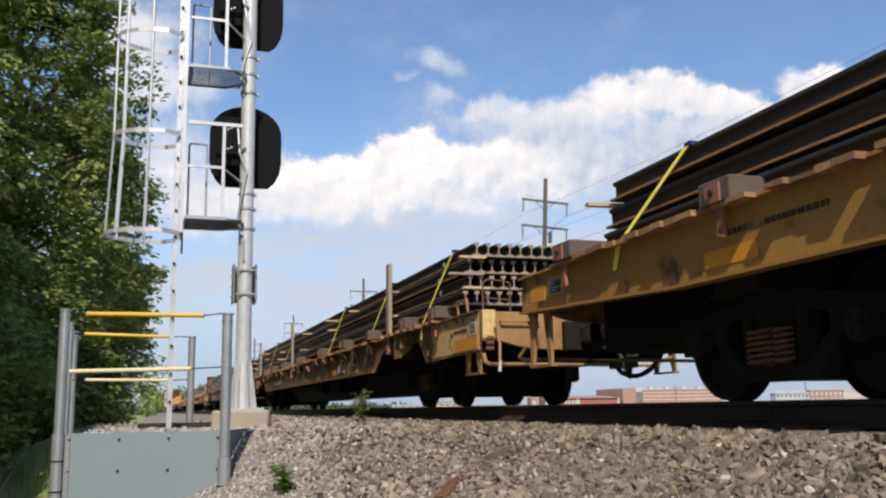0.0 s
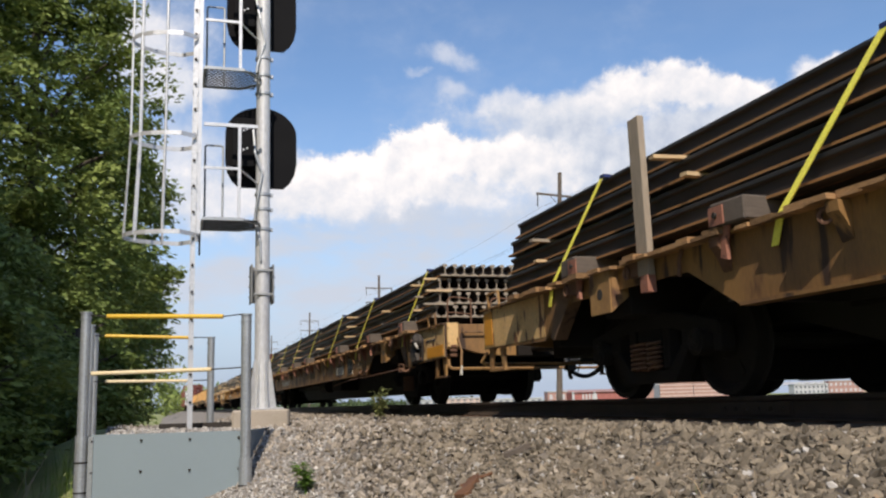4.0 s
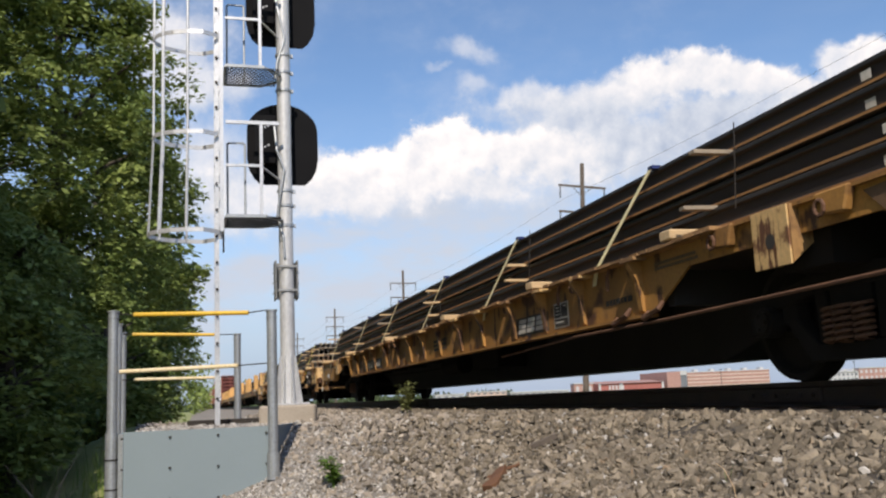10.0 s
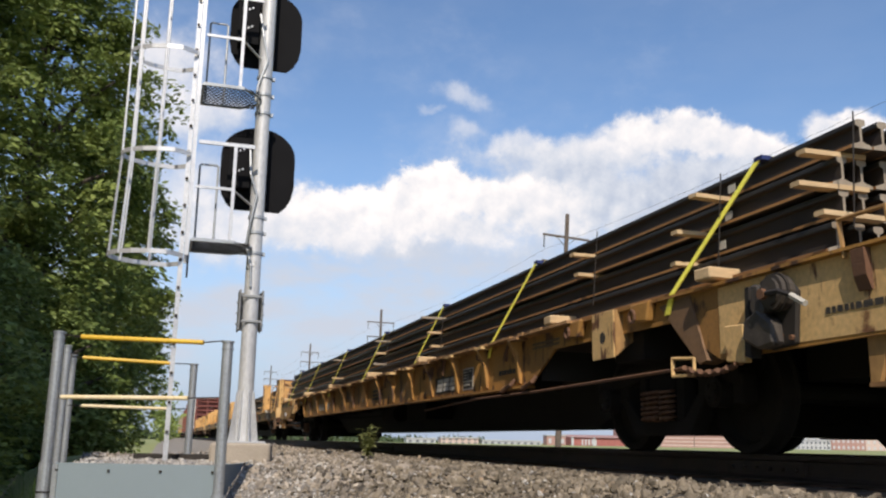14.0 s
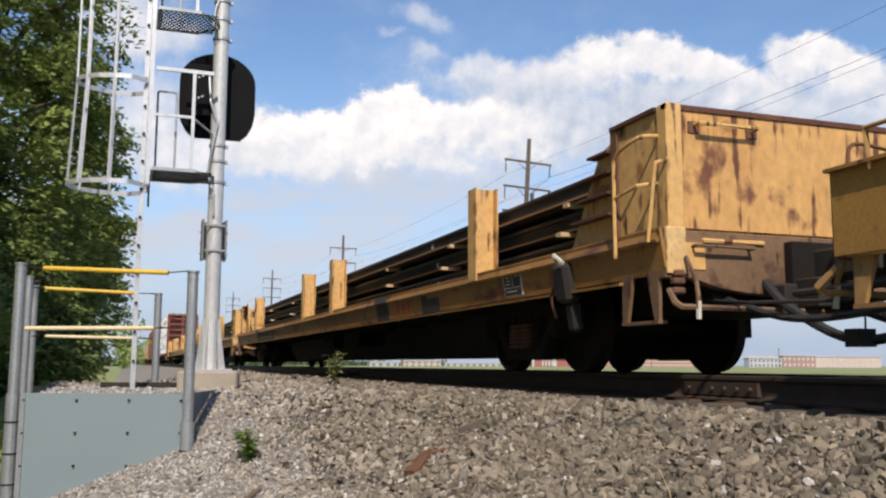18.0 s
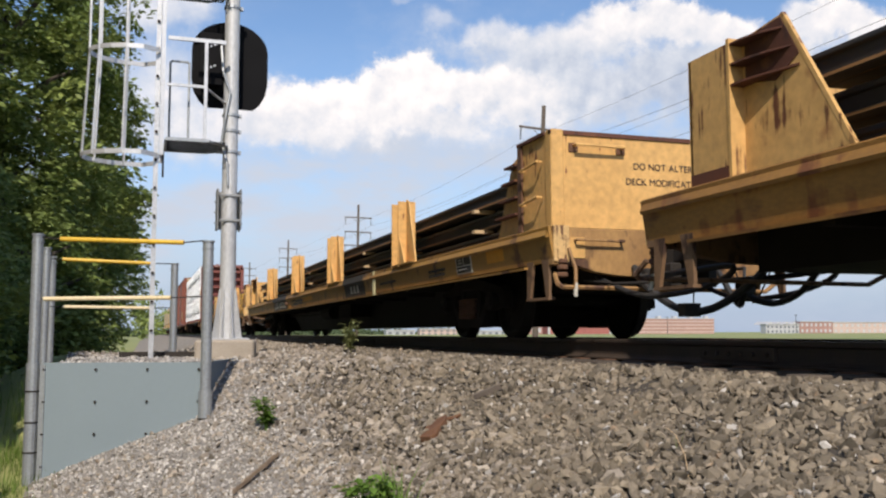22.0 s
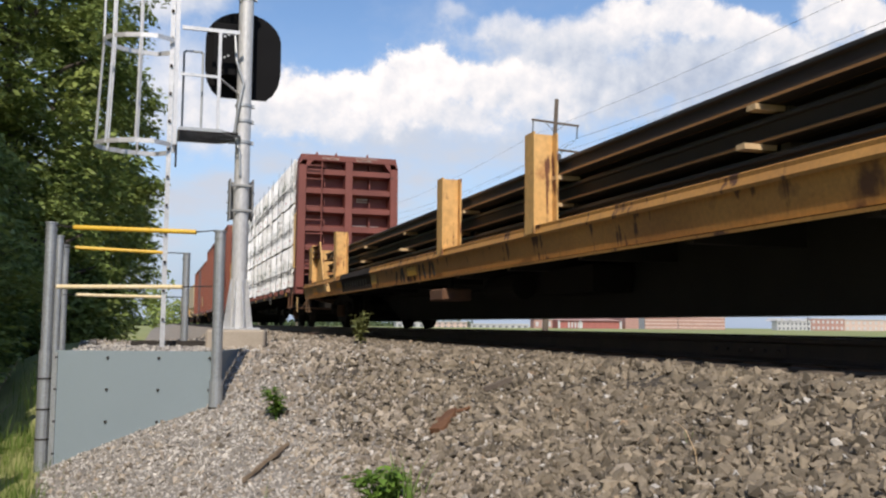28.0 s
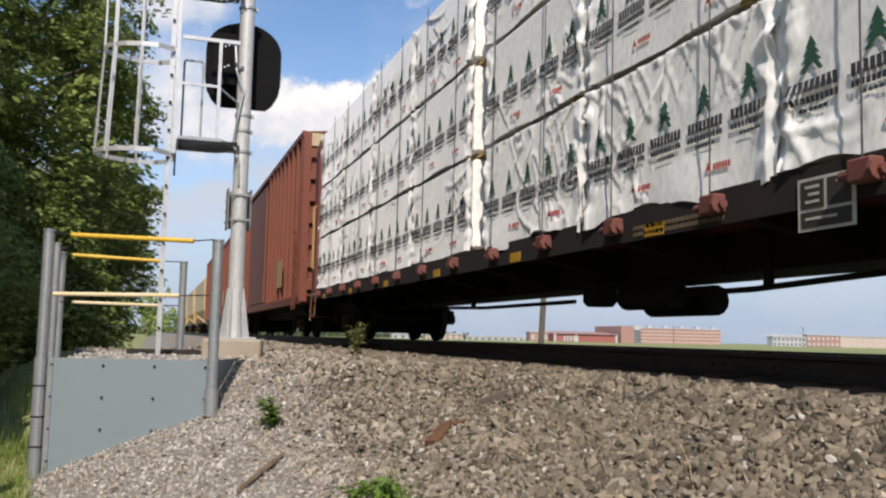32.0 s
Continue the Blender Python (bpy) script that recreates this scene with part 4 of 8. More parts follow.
# ------------------------------------------------------------------ far buildings, seen under the train
def facade(b, x0, x1, z0, z1, mat, rows, cols, glass="far_glass"):
    """A block with windows set into its front, at local depth 0."""
    part("wall", box(B(), x0, x1, 0, 5, z0, z1), mat, b)
    part("roof", box(B(), x0 - 0.3, x1 + 0.3, -0.4, 5, z1, z1 + 0.5), "pale_wall", b)
    ww, hh = (x1 - x0) / cols, (z1 - z0) / rows
    for i in range(cols):
        for k in range(rows):
            cx, cz = x0 + ww * (i + 0.5), z0 + hh * (k + 0.5)
            part("window", box(B(), cx - ww * 0.22, cx + ww * 0.22, -0.15, 0.1, cz - hh * 0.25, cz + hh * 0.25), glass, b)


def make_far():
    def spot(rx, d=442.0):
        return -5.1 + rx * d

    base = -0.6
    y = 442.0
    def add_block(name, label, r0, r1, h, fn):
        x0, x1 = spot(r0), spot(r1)
        b = thing(name, label, "building", pose((x0 + x1) / 2, y, base - 0.6))
        fn(b, -(x1 - x0) / 2, (x1 - x0) / 2, h)
        return b

    def striped(b, x0, x1, h):
        n = 9
        for k in range(n):
            part("wall_band", box(B(), x0, x1, 0 if k % 2 else -0.25, 5, h * k / n, h * (k + 1) / n), "brick_band" if k % 2 else "brick", b)
        part("roof", box(B(), x0, x1, -0.4, 5, h, h + 0.4), "pale_wall", b)
        for k in range(5):
            u = x0 + (x1 - x0) * (0.1 + 0.2 * k)
            part("roof_unit", box(B(), u, u + 2.2, 1, 4, h + 0.4, h + 1.6), "pale_wall", b)

    def low_red(b, x0, x1, h):
        part("wall", box(B(), x0, x1, 0, 30, 0, h * 0.75), "far_red", b)
        part("roof", prism(B(), [(-1, h * 0.75), (31, h * 0.75), (15, h)], "x", x0, x1), "brick", b)
        for u in (x0, x0 + (x1 - x0) * 0.33, x1 - 1.2):
            part("pillar", box(B(), u, u + 1.2, -0.6, 0, 0, h * 0.8), "pale_wall", b)
        for k in range(5):
            part("window", box(B(), x0 + 6 + 1.9 * k, x0 + 7 + 1.9 * k, -0.2, 0.1, h * 0.1, h * 0.6), "pale_wall", b)

    def tower(b, x0, x1, h):
        part("wall", box(B(), x0, x0 + (x1 - x0) * 0.66, -1, 30, 0, h), "brick", b)
        part("stair_wall", box(B(), x0 + (x1 - x0) * 0.66, x1, -0.5, 30, 0, h * 0.8), "far_glass", b)
        part("parapet", box(B(), x0 + (x1 - x0) * 0.66, x1, -0.8, 30, h * 0.8, h * 1.05), "pale_wall", b)

    def pale(b, x0, x1, h):
        facade(b, x0, x1, 0, h, "pale_wall", 2, 8)
        for k in range(4):
            u = x0 + (x1 - x0) * (0.12 + 0.25 * k)
            part("gable", prism(B(), [(u - 2.2, h), (u + 2.2, h), (u, h + 1.8)], "y", -0.5, 12), "pale_wall", b)

    def brick_rows(b, x0, x1, h):
        facade(b, x0, x1, 0, h, "brick", 2, 7, "pale_wall")

    def brick_long(b, x0, x1, h):
        facade(b, x0, x1, 0, h, "brick_band", 2, 12, "pale_wall")

    add_block("brick_building", "small red brick building with a white front", 0.432, 0.456, 5.0, lambda b, x0, x1, h: facade(b, x0, x1, 0, h, "brick", 1, 3, "pale_wall"))
    add_block("low_building", "low red building with white pillars", 0.463, 0.549, 6.0, low_red)
    add_block("stair_tower", "brick tower with a dark glazed stair", 0.5535, 0.581, 9.4, tower)
    add_block("school_building", "long brick building banded in red and buff", 0.582, 0.698, 8.6, striped)
    add_block("terrace_house", "pale two-storey row houses with gables", 0.778, 0.831, 5.4, pale)
    add_block("apartment_building", "dark red brick apartment block with pale windows", 0.832, 0.885, 7.0, brick_rows)
    add_block("apartment_building", "orange brick apartment block with pale windows", 0.886, 1.0, 6.6, brick_long)
    add_block("warehouse", "long pale low warehouse far off", 0.352, 0.425, 2.0, lambda b, x0, x1, h: facade(b, x0, x1, 0, h, "pale_wall", 1, 9))
    add_block("tan_building", "tan brick building beyond the field", 0.302, 0.347, 3.0, lambda b, x0, x1, h: facade(b, x0, x1, 0, h, "brick_band", 2, 6))
    add_block("shed", "small pale shed in the field", 0.262, 0.296, 2.4, lambda b, x0, x1, h: facade(b, x0, x1, 0, h, "pale_wall", 1, 4))
    for rx, hh in ((0.629, 9.0), (0.826, 10.5)):
        p = thing("lamp_post", "thin dark lamp post in front of the buildings", "lamp post", pose(spot(rx, 420), 420, base - 0.6))
        part("pole", tube(B(), (0, 0, 0), (0, 0, hh), 0.16, 6), "wire", p)
        part("lamp_head", box(B(), -0.9, 0.9, -0.2, 0.2, hh, hh + 0.3), "wire", p)

make_far()


# ------------------------------------------------------------------ trees
def leaf_mesh(name, centres, per, size, rng, spread=0.45):
    """Many small bent leaves in clumps round the given centres, as one mesh."""
    n = len(centres) * per
    c = np.repeat(np.array(centres), per, axis=0) + rng.normal(size=(n, 3)) * spread * np.array([1, 1, 0.8])
    rot = turns(rng, n)
    s = size * rng.uniform(0.6, 1.35, n)
    shape = np.array([(-0.5, 0, 0), (0, -0.27, 0.08), (0.5, 0, -0.06), (0, 0.27, 0.08)])
    pts = np.einsum("nij,vj->nvi", rot, shape) * s[:, None, None] + c[:, None]
    me = bpy.data.meshes.new(name)
    me.vertices.add(n * 4)
    me.vertices.foreach_set("co", pts.astype(np.float32).ravel())
    idx = (np.arange(n)[:, None] * 4 + np.array([0, 1, 2, 0, 2, 3])[None]).astype(np.int32)
    me.loops.add(n * 6)
    me.loops.foreach_set("vertex_index", idx.ravel())
    me.polygons.add(n * 2)
    me.polygons.foreach_set("loop_start", np.arange(0, n * 6, 3, dtype=np.int32))
    me.update(calc_edges=True)
    return me


def spray_mesh(name, centres, per, size, rng):
    """Sprays of leaves: each hangs along its own drooping twig, the leaves spread to both sides."""
    c = np.array(centres)
    n = len(c)
    out = c * np.array([1, 1, 0])
    out /= np.linalg.norm(out, axis=1)[:, None] + 1e-6
    way = out + rng.normal(size=(n, 3)) * 0.55
    way[:, 2] = rng.uniform(-0.5, 0.35, n)
    way /= np.linalg.norm(way, axis=1)[:, None]
    side = np.cross(way, np.array([0, 0, 1.0]))
    side /= np.linalg.norm(side, axis=1)[:, None] + 1e-6
    up = np.cross(side, way)
    long = rng.uniform(0.45, 0.95, n)
    u, s = rng.uniform(-0.5, 0.5, (n, per)), rng.normal(size=(n, per)) * 0.17
    h = rng.normal(size=(n, per)) * 0.07 - 0.35 * u * u
    pos = c[:, None] + way[:, None] * (u * long[:, None])[..., None] + side[:, None] * s[..., None] + up[:, None] * h[..., None]
    axis = way[:, None] * 0.6 + side[:, None] * np.sign(s)[..., None] + rng.normal(size=(n, per, 3)) * 0.35
    axis[..., 2] -= 0.25
    axis /= np.linalg.norm(axis, axis=2)[..., None]
    face = up[:, None] + rng.normal(size=(n, per, 3)) * 0.5
    across = np.cross(axis, face)
    across /= np.linalg.norm(across, axis=2)[..., None] + 1e-6
    ln = (size * rng.uniform(0.6, 1.3, (n, per)))[..., None]
    lift = np.cross(across, axis) * ln * 0.07
    quad = np.stack([pos - axis * ln * 0.5, pos - across * ln * 0.24 + lift, pos + axis * ln * 0.5, pos + across * ln * 0.24 + lift], 2).reshape(-1, 3)
    m = n * per
    me = bpy.data.meshes.new(name)
    me.vertices.add(m * 4)
    me.vertices.foreach_set("co", quad.astype(np.float32).ravel())
    idx = (np.arange(m)[:, None] * 4 + np.array([0, 1, 2, 0, 2, 3])[None]).astype(np.int32)
    me.loops.add(m * 6)
    me.loops.foreach_set("vertex_index", idx.ravel())
    me.polygons.add(m * 2)
    me.polygons.foreach_set("loop_start", np.arange(0, m * 6, 3, dtype=np.int32))
    me.update(calc_edges=True)
    return me


def make_tree(x, y, height, radius, rng, label, mat="leaf", clumps=1500, per=44, size=0.17, hollow=0.5):
    z0 = ground_z(x, y)
    t = thing("tree", label, "tree", pose(x, y, z0))
    bm = B()
    tube(bm, (0, 0, -0.3), (0.2, 0.1, height * 0.35), 0.26, 10, 0.2)
    tube(bm, (0.2, 0.1, height * 0.35), (0.1, -0.1, height * 0.8), 0.2, 8, 0.07)
    part("trunk", bm, "bark", t)
    tips = []
    for k in range(16):
        a = k * 2.399 + rng.uniform(-0.3, 0.3)
        z = height * rng.uniform(0.12, 0.75)
        out = radius * rng.uniform(0.6, 0.95) * (1 - 0.5 * z / height)
        end = (out * math.cos(a), out * math.sin(a), z + height * 0.14)
        bm = B()
        mid = (end[0] * 0.5, end[1] * 0.5, z + height * 0.09)
        tube(bm, (0.12, 0.03, z), mid, 0.085, 6, 0.055)
        tube(bm, mid, end, 0.055, 6, 0.015)
        part("limb", bm, "bark", t)
        tips.append(end)
    centres = []
    while len(centres) < clumps:
        u = rng.normal(size=3)
        u /= np.linalg.norm(u)
        rr = rng.uniform(0.35, 1.0) ** 0.55
        zz = 0.5 + 0.5 * u[2] * rr
        wide = radius * (1.05 - 0.55 * max(0, zz - 0.35) - 0.25 * max(0, 0.2 - zz))
        lump = 1 + 0.3 * noise.noise(Vector((u[0] * 2.2 + x, u[1] * 2.2 + y, u[2] * 4)))
        c = Vector((u[0] * rr * wide * lump, u[1] * rr * wide * lump, height * (0.02 + 0.98 * zz)))
        # boughs with hollows between them
        if hollow and noise.noise(Vector((c.x * 0.75 + x, c.y * 0.75 + y, c.z * 1.15))) < hollow * rng.uniform(-0.6, 0.7):
            continue
        centres.append(c[:])
    me = spray_mesh("crown", centres, per, size, rng)
    me.materials.append(M[mat])
    part("crown", me, mat, t)
    return t


def make_trees():
    rng = np.random.default_rng(4)
    for x, y, h, r in ((-8.6, 22.5, 14.5, 3.6), (-11.6, 19.0, 15.5, 4.2), (-8.2, 32, 13, 3.2), (-15, 24, 17, 5.0), (-7.9, 45, 11, 2.8), (-18, 14, 16, 5)):
        far = y > 30 or x < -14
        make_tree(x, y, h, r, rng, "tall leafy green tree beside the track", "leaf", 1100 if far else 1500, 28 if far else 44, 0.23 if far else 0.17)
    for x, y, h, r in ((-9.4, 15.8, 6, 2.2), (-11.4, 13.4, 5, 2.2), (-13.5, 11.5, 6, 2.4)):
        make_tree(x, y, h, r, rng, "dense green bush below the trees", "leaf", 420, 40, 0.14)
    for x, y, h, r in ((-7.75, 12.4, 3.0, 1.25), (-9.6, 11.2, 3.4, 1.6), (-8.3, 15.2, 4.6, 1.7), (-11.8, 10.2, 4.0, 2.0), (-6.95, 17.5, 3.6, 1.3), (-8.2, 20.6, 7.0, 1.9), (-7.5, 26.0, 6.0, 1.6)):
        make_tree(x, y, h, r, rng, "dense green bush below the trees", "leaf", 380, 40, 0.13)
    # Trees out of view, added to cast shade on the bushes and grass.
    for x, y, h, r in ((-10.6, 5.3, 12.0, 2.8), (-10.2, 8.0, 12.5, 2.7), (-11.6, 10.8, 13.0, 2.9), (-9.9, 10.6, 10.5, 2.0), (-12.8, 3.0, 13.5, 3.2)):
        make_tree(x, y, h, r, rng, "unseen leafy green tree added to shade the undergrowth", "leaf", 1200, 24, 0.44, 0.0)
    hedge = []
    for i in range(500):
        a = rng.uniform(-0.16, 0.33)
        d = rng.uniform(560, 760)
        hedge.append((d * math.sin(a), d * math.cos(a), rng.uniform(-2, 0.5)))
    me = leaf_mesh("far_trees", hedge, 30, 3.0, rng, 1.8)
    me.materials.append(M["far_leaf"])
    tagged(new("far_trees", me), "far line of green trees on the horizon", "trees", kind="stuff")
    near = []
    for i in range(120):
        near.append((rng.uniform(-5.5, 8), rng.uniform(110, 260), rng.uniform(-1, 5)))
    me = leaf_mesh("far_bushes", [c for c in near if c[0] < -4.6 or c[1] > 230], 60, 0.9, rng, 1.2)
    me.materials.append(M["leaf"])
    tagged(new("far_bushes", me), "green bushes beside the far track", "bushes", kind="stuff")


make_trees()


# ------------------------------------------------------------------ train
# Each car's own space: y runs back from its leading end, the near side is at -x, the rail top is at 0.
SPEED, PITCH, FIRST = 6.517, 28.25, 9.99
HALF, LEN = 1.4, 26.55
MOVING, WHEELS, CACHE = [], [], {}


def mesh_once(key, make, mat):
    """A mesh that alike parts share."""
    if key not in CACHE:
        me = make()
        if isinstance(me, bmesh.types.BMesh):
            me = finish(me)
        me.materials.append(M[mat])
        CACHE[key] = me
    return CACHE[key]


def spring_mesh():
    bm = B()
    pts = [(0.062 * math.cos(a), 0.062 * math.sin(a), 0.25 * a / (2 * math.pi * 6)) for a in [2 * math.pi * 6 * i / 60 for i in range(61)]]
    pipe(bm, pts, 0.014, 5)
    return finish(bm)


def frame_mesh():
    """Cast side frame: arched top, drooping bottom, a window for the springs, open jaws over the axles."""
    bm = B()
    prism(bm, [(-1.12, 0.50), (-1.12, 0.61), (-0.62, 0.70), (-0.3, 0.76), (0.3, 0.76), (0.62, 0.70), (1.12, 0.61), (1.12, 0.50), (0.6, 0.56), (0.3, 0.62), (-0.3, 0.62), (-0.6, 0.56)], "x", -0.07, 0.07)
    prism(bm, [(-0.7, 0.45), (-0.44, 0.13), (0.44, 0.13), (0.7, 0.45), (0.58, 0.46), (0.34, 0.25), (-0.34, 0.25), (-0.58, 0.46)], "x", -0.07, 0.07)
    for s in (-1, 1):
        prism(bm, [(s * 0.24, 0.25), (s * 0.34, 0.26), (s * 0.36, 0.62), (s * 0.24, 0.63)], "x", -0.06, 0.06)
        prism(bm, [(s * 0.56, 0.42), (s * 0.72, 0.42), (s * 0.74, 0.62), (s * 0.56, 0.66)], "x", -0.06, 0.06)
        prism(bm, [(s * 1.02, 0.36), (s * 1.15, 0.36), (s * 1.15, 0.58), (s * 1.02, 0.58)], "x", -0.06, 0.06)
    return finish(bm, 0.008)


def rigging_mesh():
    """Spring plank, brake beams and levers between the two side frames."""
    bm = B()
    prism(bm, [(-0.5, 0.42), (-0.38, 0.14), (0.38, 0.14), (0.5, 0.42)], "x", -0.9, 0.9)
    for s in (-1, 1):
        box(bm, -0.72, 0.72, s * 0.38 - 0.05, s * 0.38 + 0.05, 0.24, 0.36)
        tube(bm, (0.12, s * 0.36, 0.3), (0.1, s * 0.3, 0.82), 0.03, 6)
    tube(bm, (0.12, -0.36, 0.28), (0.12, 0.36, 0.28), 0.025, 6)
    return finish(bm)


def bogie(parent, y):
    """A two-axle truck under a car: side frames, bolster, springs, brake rigging and wheelsets."""
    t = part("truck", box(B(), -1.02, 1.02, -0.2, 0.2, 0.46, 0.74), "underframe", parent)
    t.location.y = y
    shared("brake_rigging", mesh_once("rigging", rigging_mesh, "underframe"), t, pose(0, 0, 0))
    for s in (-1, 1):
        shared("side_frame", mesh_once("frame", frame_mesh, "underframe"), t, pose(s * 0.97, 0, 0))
        for k in (-0.15, 0.0, 0.15):
            shared("spring", mesh_once("spring", spring_mesh, "rust_part"), t, pose(s * (1.06 if k else 1.09), k, 0.25), "rusty coil spring")
        for k in (-0.875, 0.875):
            cap = shared("axle_cap", mesh_once("cap", lambda: tube(tube(B(), (-0.07, 0, 0), (0.05, 0, 0), 0.115, 14), (0.05, 0, 0), (0.07, 0, 0), 0.085, 12), "wheel"), t, pose(s * 1.05, k, 0.45, 0, 0, 0 if s > 0 else 180))
            for j in range(3):
                shared("cap_bolt", mesh_once("cap_bolt", lambda: tube(B(), (0, 0, 0), (0.02, 0, 0), 0.018, 6), "wheel"), cap, pose(0.068, 0.055 * math.cos(2.1 * j), 0.055 * math.sin(2.1 * j)))
            shared("brake_shoe", mesh_once("shoe", lambda: box(B(), -0.05, 0.05, -0.04, 0.04, 0.26, 0.6), "dark_iron"), t, pose(s * 0.76, k * 0.42, 0))
    for k in (-0.875, 0.875):
        WHEELS.append((t, k))
    return t


def wheelset_mesh():
    """Axle and two wheels: flange, tread, rim, dished plate and hub."""
    bm = B()
    tube(bm, (-1.0, 0, 0), (1.0, 0, 0), 0.08, 10)
    n = 32
    for s in (-1, 1):
        rings = []
        for x, r in ((0.69, 0.1), (0.70, 0.38), (0.69, 0.41), (0.69, 0.478), (0.705, 0.484), (0.722, 0.46), (0.825, 0.45), (0.828, 0.40), (0.80, 0.385), (0.765, 0.36), (0.79, 0.16), (0.845, 0.14), (0.845, 0.075)):
            rings.append([bm.verts.new((s * x, r * math.cos(2 * math.pi * i / n), r * math.sin(2 * math.pi * i / n))) for i in range(n)])
        for p, q in zip(rings, rings[1:]):
            for i in range(n):
                bm.faces.new((p[i], p[(i + 1) % n], q[(i + 1) % n], q[i]))
        for k in range(3):
            box(bm, s * 0.775, s * 0.79, -0.03, 0.03, 0.2, 0.33, pose(0, 0, 0, 120 * k, 0, 0))
    me = finish(bm)
    me.materials.append(M["wheel"])
    return me


LOAD_RAIL = [(u, max(v, 0.02) if abs(u) > 0.07 and v > 0 else max(v, 0.034) if abs(abs(u) - 0.03) < 0.001 and v < 0.05 else v) for u, v in RAIL]


def rail_mesh(length):
    me = finish(prism(B(), LOAD_RAIL, "y", 0, length))
    for m in ("rail_web", "rail_foot", "rail_cut", "rail_crown"):
        me.materials.append(M[m])
    for p in me.polygons:
        if abs(p.normal.y) > 0.9:
            p.material_index = 2
        elif p.center.z < 0.03 and p.normal.z > -0.3:
            p.material_index = 1
        elif p.center.z > 0.15:
            p.material_index = 3
    return me


def add_rails(load, tiers, y0, y1, z0, step, half, rise=0.158, insets=None):
    """Rails stacked in tiers; each one is a part of the load."""
    key = ("rails", round(y1 - y0, 2))
    if key not in CACHE:
        CACHE[key] = rail_mesh(y1 - y0)
    for k in range(tiers):
        edge = half - (insets or {}).get(k, 0.0)
        n = int(2 * edge / rise)
        for i in range(n):
            x = -edge + rise * i + (0.03 if k % 2 else 0)
            shared("rail", CACHE[key], load, pose(x, y0 + (0.0 if k == tiers - 1 else 0.1) + random.uniform(-0.014, 0.014), z0 + step * k, 0, 0, 0))


def lath(load, tip, y, z, mat="timber_new", h=0.026, w=0.09, root=-0.85, turn=0.0):
    bm = B()
    box(bm, tip, root, -w / 2, w / 2, 0, h)
    o = part("spacer_lath", bm, mat, load)
    o.matrix_basis = pose(0, y, z, 0, 0, turn)


def strap(load, y, z_top=2.15, z_low=1.16, mat="strap", lean=-0.8, x_top=-1.24, x_low=-1.44, w=0.036, tail=0.26):
    """A web strap from the top of the stack down to the side sill, with its tail below."""
    bm = B()
    a, b = Vector((x_top, y + lean, z_top)), Vector((x_low, y, z_low))
    inside = Vector((x_top + 0.9, y + lean, z_top + 0.012))
    c = b + Vector((0.01, 0.1, -tail))
    o = Vector((-0.008, 0, 0.0))
    n = Vector((0, w, 0))
    for p, q, oo in ((inside, a, Vector((0, 0, 0.008))), (a, b, o), (b, c, o)):
        vs = [bm.verts.new(v) for v in (p - n, p + n, q + n, q - n, p - n + oo, p + n + oo, q + n + oo, q - n + oo)]
        for f in ((0, 1, 2, 3), (7, 6, 5, 4), (0, 4, 5, 1), (1, 5, 6, 2), (2, 6, 7, 3), (3, 7, 4, 0)):
            bm.faces.new([vs[i] for i in f])
    s = part("strap", bm, mat, load, "yellow web strap" if mat == "strap" else "pale web strap")
    part("corner_guard", box(B(), x_top - 0.016, x_top + 0.07, y + lean - 0.045, y + lean + 0.045, z_top - 0.02, z_top + 0.012), "strap_blue", s)


def edge_planks(car, z, y0, y1, mat, rng, ragged, notches=(), thick=0.05):
    """Ends of the deck planks along the near edge, uneven with age."""
    y = y0
    me = mesh_once(("plank", mat), lambda: box(B(), 0, 1, 0, 1, 0, 1), mat)
    while y < y1:
        w = rng.uniform(0.14, 0.24)
        out = rng.uniform(-0.05, 0.06) * ragged
        up = rng.uniform(0, 0.035) * ragged
        if rng.random() > 0.08 * ragged and all(abs(y + w / 2 - v) > 0.13 for v in notches):
            shared("deck_plank", me, car, pose(-HALF - 0.13 - out, y + 0.006, z - 0.03) @ Matrix.Diagonal((HALF - 0.77 + out, w - 0.006, thick + up, 1)))
        y += w


